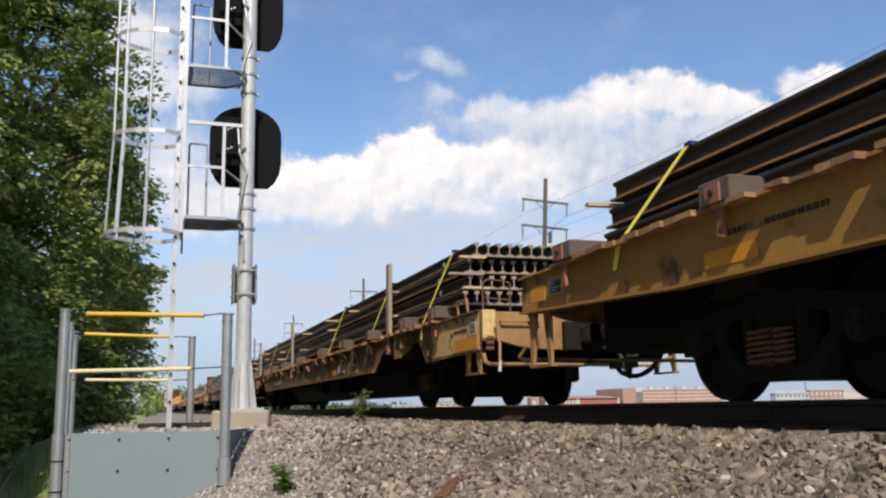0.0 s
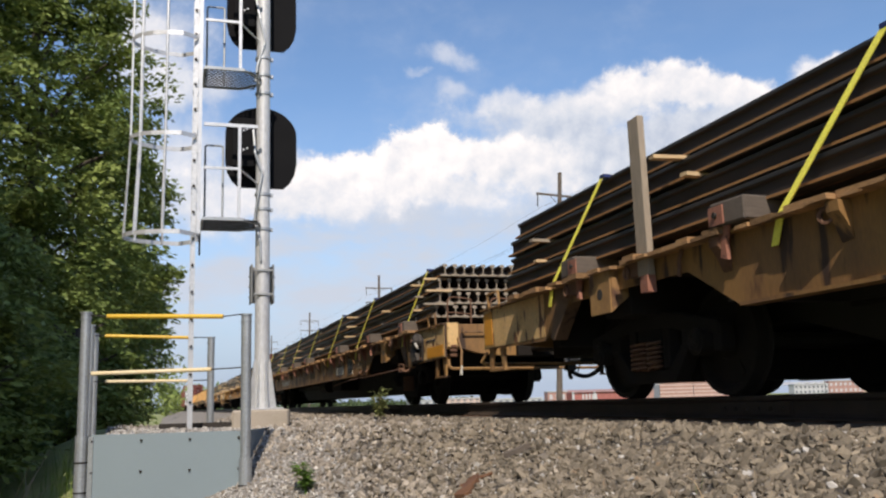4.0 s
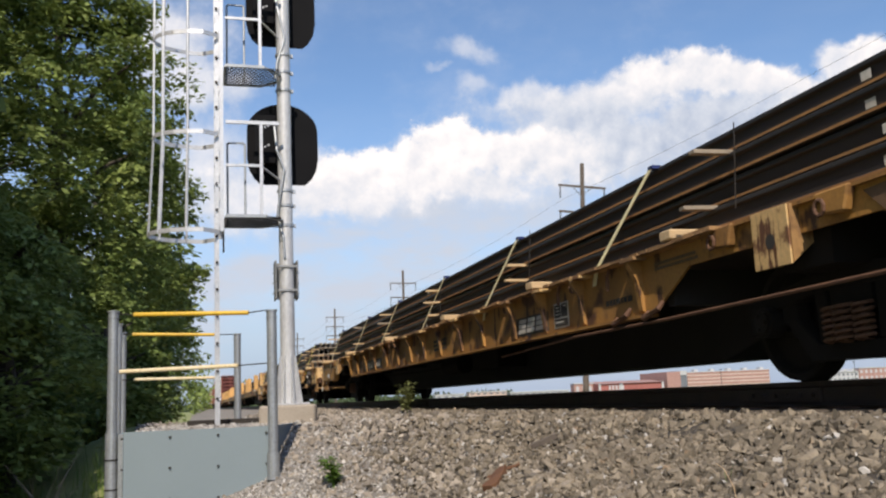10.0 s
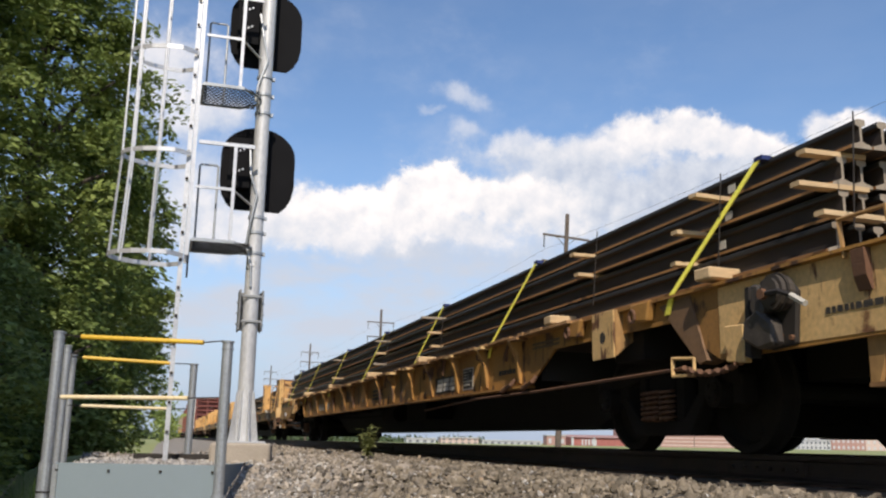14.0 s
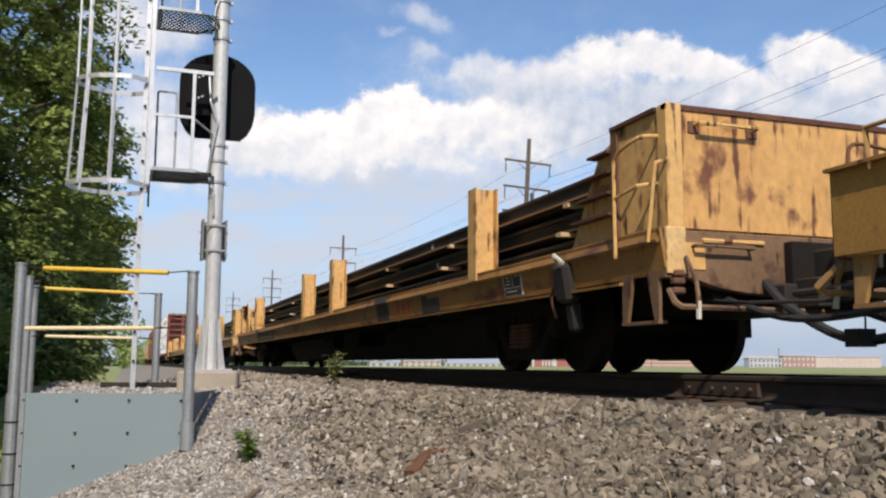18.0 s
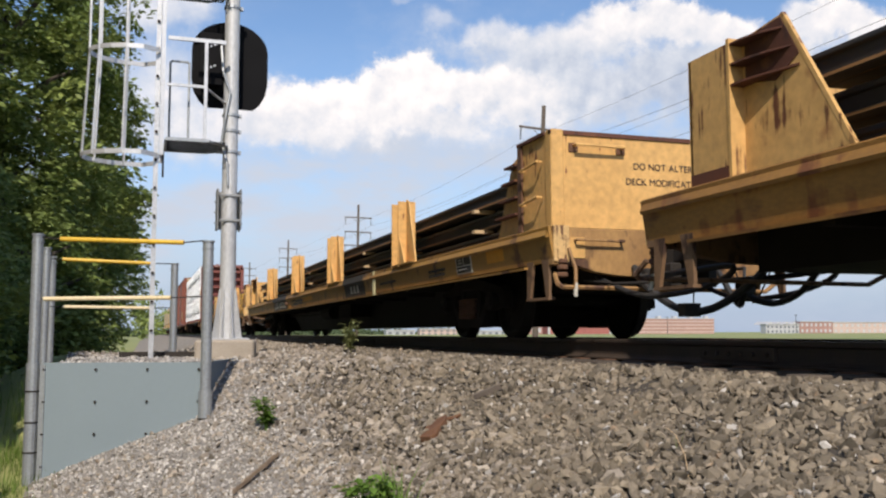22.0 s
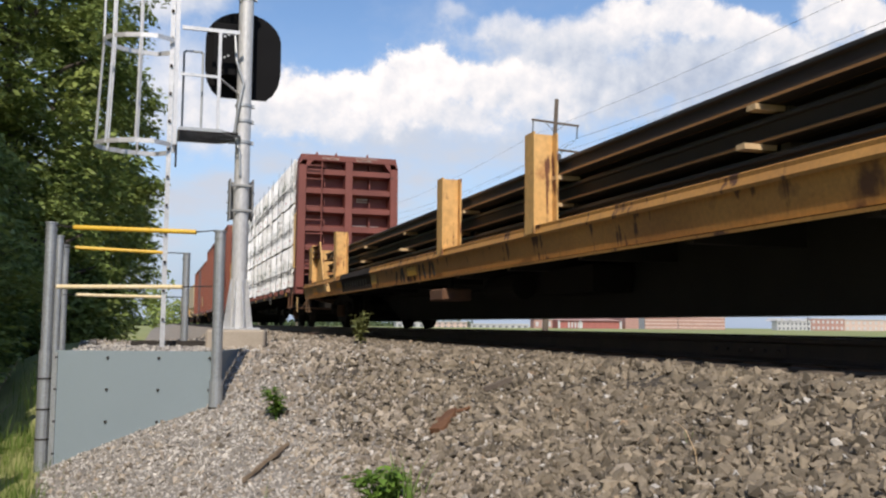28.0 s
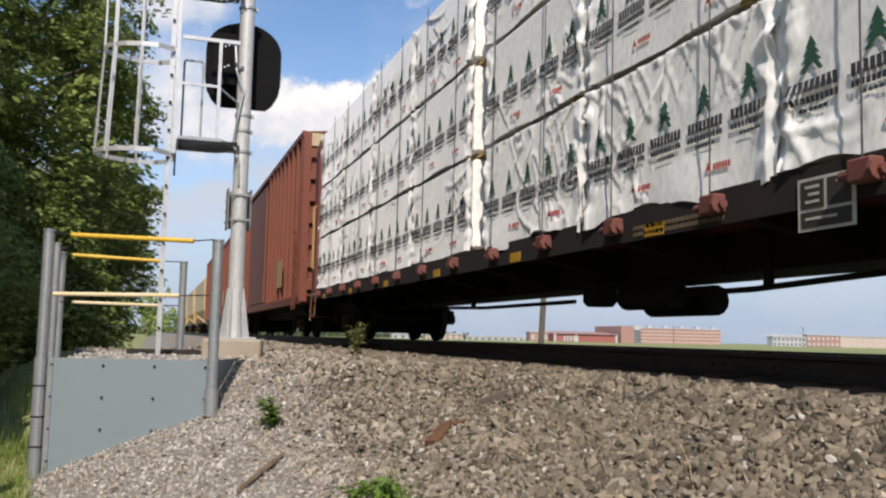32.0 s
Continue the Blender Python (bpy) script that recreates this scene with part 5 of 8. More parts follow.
def car_common(car, length, mat, deck_z, half, end_mat, sill_low=0.64, trucks=3.42, belly=0.23, step_mat=None):
    """Deck, centre sill, ends, couplers, trucks, steps and brake gear of a flat car."""
    L = length
    part("deck", box(B(), -half + 0.03, half - 0.03, 0.06, L - 0.06, deck_z - 0.06, deck_z - 0.005), "timber_grey", car)
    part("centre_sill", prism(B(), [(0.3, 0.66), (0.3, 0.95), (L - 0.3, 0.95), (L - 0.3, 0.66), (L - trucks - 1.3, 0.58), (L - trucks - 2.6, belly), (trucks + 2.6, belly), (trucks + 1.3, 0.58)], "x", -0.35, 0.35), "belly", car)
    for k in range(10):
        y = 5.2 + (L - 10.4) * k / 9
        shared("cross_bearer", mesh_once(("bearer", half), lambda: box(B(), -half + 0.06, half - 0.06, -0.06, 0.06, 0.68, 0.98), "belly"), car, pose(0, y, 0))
    for e, sg in ((0.0, 1), (L, -1)):
        lo, hi = sorted((e, e + sg * 0.1))
        part("end_sill", prism(B(), [(-half + 0.02, deck_z), (-half + 0.02, deck_z - 0.36), *[(half * 0.82 * u, deck_z - 0.47 + 0.11 * u * u * u * u) for u in (-1, -0.8, -0.6, -0.35, 0, 0.35, 0.6, 0.8, 1)], (half - 0.02, deck_z - 0.36), (half - 0.02, deck_z)], "y", lo, hi), end_mat, car, bevel=0.008)
        lo, hi = sorted((e - sg * 0.35, e + sg * 0.3))
        c = part("coupler", box(B(), -0.12, 0.12, lo, hi, 0.74, 0.96), "dark_iron", car, "dark knuckle coupler", 0.02)
        lo, hi = sorted((e - sg * 0.86, e - sg * 0.35))
        part("knuckle", box(B(), -0.2, 0.14, lo, hi, 0.7, 1.0), "dark_iron", c, bevel=0.05)
        part("striker", box(B(), -0.32, 0.32, *sorted((e - sg * 0.1, e)), 0.66, 1.02), "underframe", car, bevel=0.01)
        bm = B()
        pipe(bm, bend([(0.4, e + sg * 0.1, 0.74), (0.4, e - sg * 0.1, 0.66), (0.36, e - sg * 0.35, 0.42), (0.28, e - sg * 0.58, 0.32), (0.18, e - sg * 0.76, 0.36), (0.15, e - sg * 0.86, 0.46)]), 0.03, 8)
        box(bm, 0.09, 0.21, *sorted((e - sg * 0.80, e - sg * 0.92)), 0.41, 0.52)
        pipe(bm, [(0.2, e - sg * 0.72, 0.38), (0.24, e - sg * 0.6, 0.62), (0.25, e - sg * 0.45, 0.75)], 0.008, 5)
        pipe(bm, [(0.62, e - sg * 0.05, 0.7), (0.62, e - sg * 0.22, 0.7), (0.55, e - sg * 0.3, 0.58), (0.4, e - sg * 0.3, 0.58)], 0.016, 6)
        part("brake_hose", bm, "hose", car)
        bm = B()
        pipe(bm, [(-half + 0.03, e - sg * 0.02, 0.62), (-half + 0.0, e - sg * 0.14, 0.52), (-half + 0.04, e - sg * 0.16, 0.49), (half - 0.5, e - sg * 0.16, 0.47), (half - 0.35, e - sg * 0.12, 0.55), (half - 0.2, e - sg * 0.05, 0.58)], 0.022)
        part("cut_lever", bm, end_mat, car, "bent uncoupling lever")
        bm = B()
        pipe(bm, [(-half + 0.17, e - sg * 0.04, deck_z - 0.2), (-half + 0.2, e - sg * 0.12, deck_z - 0.4), (-half + 0.17, e - sg * 0.18, 0.56), (-half + 0.16, e - sg * 0.19, 0.4)], 0.017)
        part("lever_handle", bm, end_mat, car)
        part("lever_tip", pipe(B(), [(-half + 0.172, e - sg * 0.181, 0.53), (-half + 0.16, e - sg * 0.191, 0.4)], 0.0195), "white_mark", car, "white painted lever tip")
        post = part("corner_post", box(B(), -half + 0.022, -half + 0.19, *sorted((e - sg * 0.022, e + sg * 0.02)), deck_z - 0.33, deck_z + 0.02), "cream_end", car, "faded yellow corner post", 0.006)
        for dz in (0.3, 0.36, 0.43):
            part("latch", box(B(), -half + 0.07 - 0.1 * (dz - 0.3), -half + 0.16, *sorted((e - sg * 0.05, e + sg * 0.02)), deck_z - dz - 0.05, deck_z - dz), "rust_part", post, bevel=0.012)
        bm = B()
        pipe(bm, [(-half + 0.25, e, deck_z - 0.12), (-half + 0.25, e - sg * 0.07, deck_z - 0.12), (-0.65, e - sg * 0.07, deck_z - 0.12), (-0.65, e, deck_z - 0.12)], 0.012)
        part("grab_iron", bm, end_mat, car)
        for x in (-half + 0.02, half - 0.06):
            for dy in (0.14, 0.58):
                wide = 0.13 if dy < 0.3 else -0.13
                leg = prism(B(), [(e + sg * (dy - wide * 0.3), 0.4), (e + sg * (dy + wide * 0.2), 0.4), (e + sg * (dy + wide), sill_low + 0.05), (e + sg * (dy - wide * 0.3), sill_low + 0.05)], "x", x, x + 0.03)
                part("step_leg", leg, step_mat or end_mat, car)
            lo, hi = sorted((e + sg * 0.1, e + sg * 0.62))
            part("step", box(B(), x - 0.01, x + 0.07, lo, hi, 0.38, 0.405), step_mat or end_mat, car, "sill step")
        lo, hi = sorted((e + sg * 0.35, e + sg * (trucks - 1.35)))
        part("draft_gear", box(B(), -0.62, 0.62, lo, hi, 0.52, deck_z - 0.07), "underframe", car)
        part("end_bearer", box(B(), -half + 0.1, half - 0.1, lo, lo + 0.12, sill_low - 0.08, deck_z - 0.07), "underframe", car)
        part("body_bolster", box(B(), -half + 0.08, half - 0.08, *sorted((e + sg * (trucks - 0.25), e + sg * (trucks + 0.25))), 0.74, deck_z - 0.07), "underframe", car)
    for y in (trucks, L - trucks):
        bogie(car, y)
    bm = B()
    box(bm, -0.85, -0.4, 11.3, 12.6, 0.42, 0.7)
    tube(bm, (-0.8, 13.2, 0.55), (-0.8, 14.2, 0.55), 0.16, 14)
    part("brake_valve", bm, "underframe", car)
    part("brake_pipe", pipe(B(), [(-0.75, 14.2, 0.55), (-0.7, 17, 0.55), (-0.6, 21, 0.62)], 0.02), "underframe", car)


def new_car(name, label, lead):
    car = thing(name, label, "rail car", pose(0, lead, 0), "cars of the freight train")
    MOVING.append((car, lead))
    return car


LOADS = []


def new_load(name, label, category, lead):
    load = thing(name, label, category, pose(0, lead, 0))
    MOVING.append((load, lead))
    LOADS.append(load)
    return load


def plate(car, y0, y1, z0, z1, mat, x=-HALF - 0.015, name="patch", label=""):
    """A thin painted or bolted plate on the near side."""
    return part(name, box(B(), x - 0.003, x + 0.002, min(y0, y1), max(y0, y1), z0, z1), mat, car, label)


def bars(car, y0, y1, z0, z1, n, mat, x=-HALF - 0.019, seed=1):
    """Lines of writing too small or worn to read, or not to be spelled out."""
    bm = B()
    rng = random.Random(seed)
    h = (z1 - z0) / n
    for i in range(n):
        y, end = max(y0, y1), min(y0, y1)
        while y > end + 0.02:
            w = rng.uniform(0.5, 1.5) * h * 0.8
            box(bm, x - 0.002, x + 0.001, max(end, y - w), y, z0 + h * i + h * 0.15, z0 + h * i + h * 0.8)
            y -= w + h * 0.25
    o = part("marking", bm, mat, car)
    o["kind"] = "stuff"
    return o


def blocks(car, y0, y1, z0, z1, n, mat, x=-HALF - 0.019):
    """A row of equal painted blocks the size of large stencilled characters."""
    w = (max(y0, y1) - min(y0, y1)) / n
    for i in range(n):
        y = min(y0, y1) + w * i
        part("marking", box(B(), x - 0.002, x + 0.001, y + w * 0.24, y + w * 0.7, z0, z1), mat, car)


def letters(car, text, y, z, size, mat, x=-HALF - 0.017):
    """Stencilled words on the near side, read from the track side."""
    group, pen = None, 0.0
    for ch in text:
        if ch == " ":
            pen += size * 0.3
            continue
        cu = bpy.data.curves.new("text", "FONT")
        cu.body, cu.size, cu.extrude = ch, size, 0.001
        source = new("lettering_source", cu)
        me = bpy.data.meshes.new_from_object(source)
        bpy.data.objects.remove(source)
        me.materials.clear()
        me.materials.append(M[mat])
        lo, hi = min(v.co.x for v in me.vertices), max(v.co.x for v in me.vertices)
        for v in me.vertices:
            v.co.x += pen - lo
        pen += hi - lo + size * 0.09
        o = new("letter", me)
        if group is None:
            group = o
            o.parent = car
            o.matrix_basis = pose(x, y, z, 90, 0, -90)
        else:
            o.parent = group
    return group


def data_box(car, y0, y1, z0, z1, x=-HALF - 0.016):
    """The black consolidated-stencil panel with its white frame."""
    p = plate(car, y0, y1, z0, z1, "white_mark", x, "data_panel", "black stencil panel framed in white")
    a, b = min(y0, y1), max(y0, y1)
    w, h = b - a, z1 - z0
    for u0, u1, v0, v1 in ((0.06, 0.46, 0.42, 0.94), (0.52, 0.94, 0.42, 0.94), (0.06, 0.94, 0.06, 0.36)):
        part("stencil_field", box(B(), x - 0.007, x - 0.004, a + w * u0, a + w * u1, z0 + h * v0, z0 + h * v1), "black_mark", p)
    for v, u0, u1 in ((0.8, 0.6, 0.85), (0.66, 0.6, 0.8), (0.52, 0.6, 0.85), (0.2, 0.3, 0.85), (0.82, 0.12, 0.3)):
        part("marking", box(B(), x - 0.010, x - 0.008, a + w * u0, a + w * u1, z0 + h * v, z0 + h * (v + 0.05)), "white_mark", p)


def side_sill(car, outline, mat, lip_top=None, lip_low=None, L=LEN):
    sills = []
    for s in (-1, 1):
        sill = part("side_sill", prism(B(), outline, "x", s * HALF - 0.013, s * HALF + 0.013), mat, car)
        if lip_top:
            part("top_flange", box(B(), s * HALF - 0.06, s * HALF + 0.06, 0, L, lip_top - 0.012, lip_top + 0.008), mat, sill)
        if lip_low:
            y0, y1, z = lip_low
            part("low_flange", box(B(), s * HALF - 0.06, s * HALF + 0.07, y0, y1, z - 0.012, z + 0.012), mat, sill)
        sills.append(sill)
    return sills


BARE = (2, 4)


def flat_a(k, label, sill_mat, end_mat, pocket_mat, seed, rods=True):
    """Flat car with deep weathered side sills cut away over the trucks."""
    L, rng = LEN, random.Random(seed)
    car = new_car("flat_car", label, FIRST + PITCH * k)
    out = [(0, 1.14), (0, 0.66), (1.95, 0.63), (2.6, 0.96), (4.75, 0.96), (5.4, 0.63), (L - 5.4, 0.63), (L - 4.75, 0.96), (L - 2.6, 0.96), (L - 1.95, 0.63), (L, 0.66), (L, 1.14)]
    near = side_sill(car, out, sill_mat, lip_top=1.15, lip_low=(5.45, L - 5.45, 0.63))[0]
    for y, way in ((3.55, 1), (L - 3.55, -1)):
        # jacking pad: a box with folded cheeks and a punched hole
        if way < 0:
            y += 0.12
        pad = part("jacking_pad", box(B(), -HALF - 0.10, -HALF - 0.085, y - 0.2, y + 0.2, 0.76, 1.16), "cream_end" if seed > 2 else end_mat, near, "folded plate with a round hole", 0.004)
        for c in (-0.2, 0.2):
            part("cheek", prism(B(), [(-HALF - 0.085, 0.77), (-HALF - 0.085, 1.16), (-HALF + 0.08, 1.16), (-HALF + 0.08, 0.9)], "y", y + c - 0.008, y + c + 0.008), end_mat, pad)
        part("hole", tube(B(), (-HALF - 0.1025, y, 0.94), (-HALF - 0.09, y, 0.94), 0.052, 10), "black_mark", pad)
        # sloping plate at the end of the cut-away, and lashing brackets with rings beside the pad
        foot = (3.55 if way > 0 else L - 3.55) - way * 1.45
        part("slope_plate", prism(B(), [(foot, 0.64), (foot + way * 0.1, 0.62), (foot + way * 0.62, 1.1), (foot + way * 0.2, 1.13)], "x", -HALF - (0.03 if way > 0 else 0.017), -HALF + 0.12), "brown_end" if way > 0 or seed < 3 else "yellow_car", near, "sloping plate")
        for dy in (-0.62, 0.62):
            br = part("lashing_bracket", prism(B(), [(y + dy - 0.16, 1.16), (y + dy + 0.16, 1.16), (y + dy + 0.13, 1.02), (y + dy - 0.1, 1.0)], "x", -HALF - 0.09, -HALF - 0.02), pocket_mat if seed > 2 else "rust_part", near, bevel=0.012)
            part("ring", pipe(B(), [(-HALF - 0.1, y + dy + 0.1 + 0.045 * math.sin(0.7 * j), 1.06 + 0.05 * math.cos(0.7 * j)) for j in range(10)], 0.013, 6), "rust_part", br)
    i = 0
    y = 5.6
    while y < L - 5.2:
        yy = y + rng.uniform(-0.05, 0.05)
        if seed > 2:
            # tall tapered pocket gusset reaching down the web
            out_ = [(-HALF - 0.013, 1.13), (-HALF - 0.15, 1.13), (-HALF - 0.145, 1.08), (-HALF - 0.075, 0.94), (-HALF - 0.04, 0.68), (-HALF - 0.013, 0.66)]
            pocket = shared("stake_pocket", mesh_once(("gusset", pocket_mat), lambda: prism(B(), out_, "y", -0.035, 0.035), pocket_mat), near, pose(0, yy, 0, 0, 0, rng.uniform(-4, 4)))
            part("pocket_cap", box(B(), -HALF - 0.16, -HALF - 0.02, yy - 0.16, yy + 0.1, 1.115, 1.145), "cream_end" if i % 3 else "plank_edge", near)
        else:
            out_ = [(-HALF - 0.013, 1.125), (-HALF - 0.13, 1.125), (-HALF - 0.125, 1.06), (-HALF - 0.07, 0.99), (-HALF - 0.03, 0.9), (-HALF - 0.013, 0.88)]
            pocket = shared("stake_pocket", mesh_once(("pocket", i % 3), lambda: prism(B(), out_, "y", -0.05, 0.05), ("bracket_red", pocket_mat, "rust_part")[i % 3]), near, pose(0, yy, 0, 0, 0, rng.uniform(-6, 6)))
        if i % 2:
            ring = mesh_once("rope_ring", lambda: pipe(B(), [(0, 0.045 * math.sin(0.7 * j), 0.045 * math.cos(0.7 * j)) for j in range(9)], 0.013, 6), "rust_part")
            shared("rope_ring", ring, pocket, pose(-HALF - 0.1, 0.08, 1.05, 8, 0, 20))
        if rng.random() < 0.4:
            yy = y + rng.uniform(0.25, 0.7)
            part("chain_link", pipe(B(), [(-HALF - 0.04, yy, 1.15), (-HALF - 0.06, yy + 0.03, 1.05), (-HALF - 0.05, yy + 0.06, 0.93)], 0.018, 5), "rust_part", near)
        y += 1.12
        i += 1
    if seed < 3:
        edge_planks(car, 1.165, 1.45, L - 1.45, "plank_edge", rng, 1.1, thick=0.018)
    else:
        edge_planks(car, 1.175, 4.2, L - 4.2, "plank_edge", rng, 0.3, [5.6 + 1.12 * j for j in range(15)], 0.022)
    # Shade of the overhanging timber is put into the later cars' darker trailing panels.
    for y0, y1, worn in ((0.012, 1.95, "cream_end"), (L - 1.95, L - 0.012, "yellow_car" if seed > 2 else "cream_end")):
        plate(near, y0, y1, 0.672, 1.128, worn, -HALF - 0.0145, "end_panel", "faded cream yellow end panel")
    if seed < 3:
        plate(near, 0.06, 0.92, 0.69, 0.85, "orange_patch", -HALF - 0.021)
        plate(near, L - 0.34, L - 0.06, 0.7, 1.1, "orange_patch", -HALF - 0.021)
    else:
        part("grease_box", box(B(), -HALF - 0.07, -HALF - 0.02, L - 1.5, L - 1.36, 0.72, 0.84), "aluminium", near, "small pale bracket", 0.02)
    bars(near, *((0.45, 0.95, 0.92, 0.98) if seed < 3 else (0.36, 0.88, 0.8, 0.86)), 1, "black_mark", -HALF - 0.021, seed)
    if seed > 2:
        part("stake_pocket", prism(B(), [(-HALF - 0.017, 1.13), (-HALF - 0.07, 1.13), (-HALF - 0.06, 0.98), (-HALF - 0.03, 0.9), (-HALF - 0.017, 0.9)], "y", 0.5, 0.6), "rust_part", near)
    if seed == 1:
        sign = plate(near, 0.1, 0.34, 0.87, 1.1, "white_mark", -HALF - 0.0215, "warning_sign", "white warning sign with red and black lines")
        bars(sign, 0.13, 0.31, 1.04, 1.08, 1, "red_mark", -HALF - 0.027, 4)
        bars(sign, 0.13, 0.31, 0.89, 1.02, 3, "worn_mark", -HALF - 0.027, 5)
    if seed == 1:
        plate(near, 9.02, 9.36, 0.71, 0.82, "orange_patch", -HALF - 0.0165)
        plate(near, 12.7, 13.1, 0.7, 0.79, "orange_patch", -HALF - 0.0165)
    data_box(near, *((6.85, 7.36, 0.69, 1.02) if seed < 3 else (7.22, 7.62, 0.69, 0.96)))
    p = plate(near, 7.81, 8.87, 0.69, 0.91, "black_mark", name="name_panel", label="black panel with worn white lettering")
    # a badge of three slanted shapes, each crossed by bars
    for j in range(3):
        y = 8.72 - 0.29 * j
        for z0, z1, d in ((0.84, 0.885, 0.0), (0.78, 0.83, 0.0), (0.72, 0.77, 0.0)):
            lean = lambda z: (0.885 - z) * 0.35
            out = [(y - d + lean(z0), z0), (y - d + lean(z1), z1), (y - 0.24 + d + lean(z1), z1), (y - 0.24 + d + lean(z0), z0)]
            part("badge_bar", prism(B(), out, "x", -HALF - 0.024, -HALF - 0.02), "white_mark", p)
    if seed in BARE:
        blocks(near, 17.45, 19.35, 0.72, 0.88, 10, "white_mark", -HALF - 0.017)
    else:
        p = plate(near, 17.3, 19.45, 0.69, 0.9, "black_mark", name="name_panel", label="black panel with worn white lettering")
        blocks(p, 17.45, 19.3, 0.735, 0.86, 10, "white_mark", -HALF - 0.021)
    letters(near, "LD LMT", 16.0, 0.88, 0.11, "black_mark")
    letters(near, "LT WT", 16.0, 0.74, 0.11, "black_mark")
    bars(near, 12.1, 12.9, 0.75, 0.95, 3, "black_mark", seed=seed + 5)
    if seed < 3:
        bars(near, 5.9, 6.35, 0.75, 0.98, 3, "worn_mark", seed=seed + 6)
    else:
        bars(near, 5.75, 6.3, 0.78, 0.86, 1, "black_mark", seed=seed + 6)
        bars(near, 4.6, 5.3, 0.99, 1.07, 2, "worn_mark", seed=seed + 8)
    # end panel corner post, ladder and hand brake
    for y0 in (0.5, L - 0.5):
        bm = B()
        pipe(bm, [(-HALF - 0.04, y0 - 0.18, 1.1), (-HALF - 0.06, y0 - 0.18, 1.32), (-HALF - 0.06, y0 + 0.18, 1.32), (-HALF - 0.04, y0 + 0.18, 1.1)], 0.013)
        part("hand_hold", bm, end_mat, car)
        ye, up = (0.06, 0.4) if y0 < 1 else (L - 0.06, 0.17)
        hold = part("end_hand_hold", pipe(B(), bend([(-HALF + 0.06, ye, 1.13), (-HALF + 0.06, ye, 1.03 + up), (-HALF + 0.08, ye, 1.11 + up), (-HALF + 0.16, ye, 1.14 + up), (-HALF + 0.4, ye, 1.11 + up), (-HALF + 0.42, ye, 1.05 + up), (-HALF + 0.42, ye, 1.13)], 4), 0.012), "rust_part", car, "rusty bent end hand hold")
        if y0 < 1:
            part("cross_bar", pipe(B(), [(-HALF + 0.06, ye, 1.32), (-HALF + 0.42, ye, 1.29)], 0.01), "rust_part", hold)
    if rods:
        bm = B()
        pipe(bm, [(-HALF - 0.06, 2.3, 0.6), (-HALF - 0.06, 5.1, 0.56), (-HALF - 0.04, 7.0, 0.56), (-HALF + 0.1, 9.8, 0.5)], 0.014)
        part("brake_rod", bm, "rust_part", car, "thin rusty brake rod")
        guide = [(-HALF - 0.07, 2.2, 0.66), (-HALF - 0.07, 2.48, 0.68), (-HALF - 0.07, 2.48, 0.55), (-HALF - 0.07, 2.2, 0.54), (-HALF - 0.07, 2.2, 0.66)]
        part("guide_loop", pipe(B(), guide, 0.012, 5), "cream_end" if seed > 2 else "rust_part", car, "square loop round the brake rod")
        for y in (5.3, 5.9):
            bm = B()
            pipe(bm, [(-HALF - 0.03, y - 0.12, 0.72), (-HALF - 0.08, y - 0.12, 0.66), (-HALF - 0.08, y + 0.14, 0.6), (-HALF - 0.03, y + 0.14, 0.66)], 0.018)
            part("rod_guide", bm, "rust_part", car)
        bm = B()
        for i in range(14):
            u = i / 13
            tube(bm, (-HALF - 0.07 - 0.02 * (i % 2), 1.62 + 0.68 * u, 0.6 - 0.2 * u * (1 - u)), (-HALF - 0.07, 1.66 + 0.68 * u, 0.585 - 0.2 * u * (1 - u)), 0.02, 6)
        part("brake_chain", bm, "rust_part", car)
        gear = part("hand_brake", prism(B(), [(1.12, 0.66), (1.08, 0.98), (1.18, 1.08), (1.42, 1.1), (1.5, 1.02), (1.46, 0.72), (1.36, 0.64)], "x", -HALF - 0.055, -HALF - 0.018), "dark_iron", car, "greasy hand brake of cast iron", 0.01)
        part("drum", tube(tube(B(), (-HALF - 0.055, 1.2, 0.98), (-HALF - 0.15, 1.2, 0.98), 0.11, 16), (-HALF - 0.15, 1.2, 0.98), (-HALF - 0.17, 1.2, 0.98), 0.085, 16), "grease", gear, "worn grey drum")
        part("rim", tube(B(), (-HALF - 0.1, 1.2, 0.98), (-HALF - 0.12, 1.2, 0.98), 0.122, 18), "dark_iron", gear)
        part("hub", tube(B(), (-HALF - 0.17, 1.24, 0.97), (-HALF - 0.2, 1.24, 0.97), 0.035, 10), "rust_part", gear)
        part("pawl", prism(B(), [(1.3, 0.86), (1.34, 1.05), (1.42, 1.06), (1.44, 0.9), (1.38, 0.82)], "x", -HALF - 0.14, -HALF - 0.055), "grease", gear, bevel=0.015)
        part("chain_guard", prism(B(), [(1.2, 0.66), (1.22, 0.8), (1.36, 0.9), (1.5, 0.84), (1.53, 0.72), (1.36, 0.64)], "x", -HALF - 0.15, -HALF - 0.055), "grease", gear, "brown cast chain guard", 0.02)
        part("side_web", prism(B(), [(1.5, 0.6), (1.49, 1.06), (1.53, 1.06), (1.56, 0.62)], "x", -HALF - 0.1, -HALF - 0.018), "dark_iron", gear)
        for j in range(4):
            part("bolt", tube(B(), (-HALF - 0.055, 1.14 + 0.1 * j, 0.7 + 0.02 * (j % 2)), (-HALF - 0.075, 1.14 + 0.1 * j, 0.7 + 0.02 * (j % 2)), 0.018, 6), "rust_part", gear)
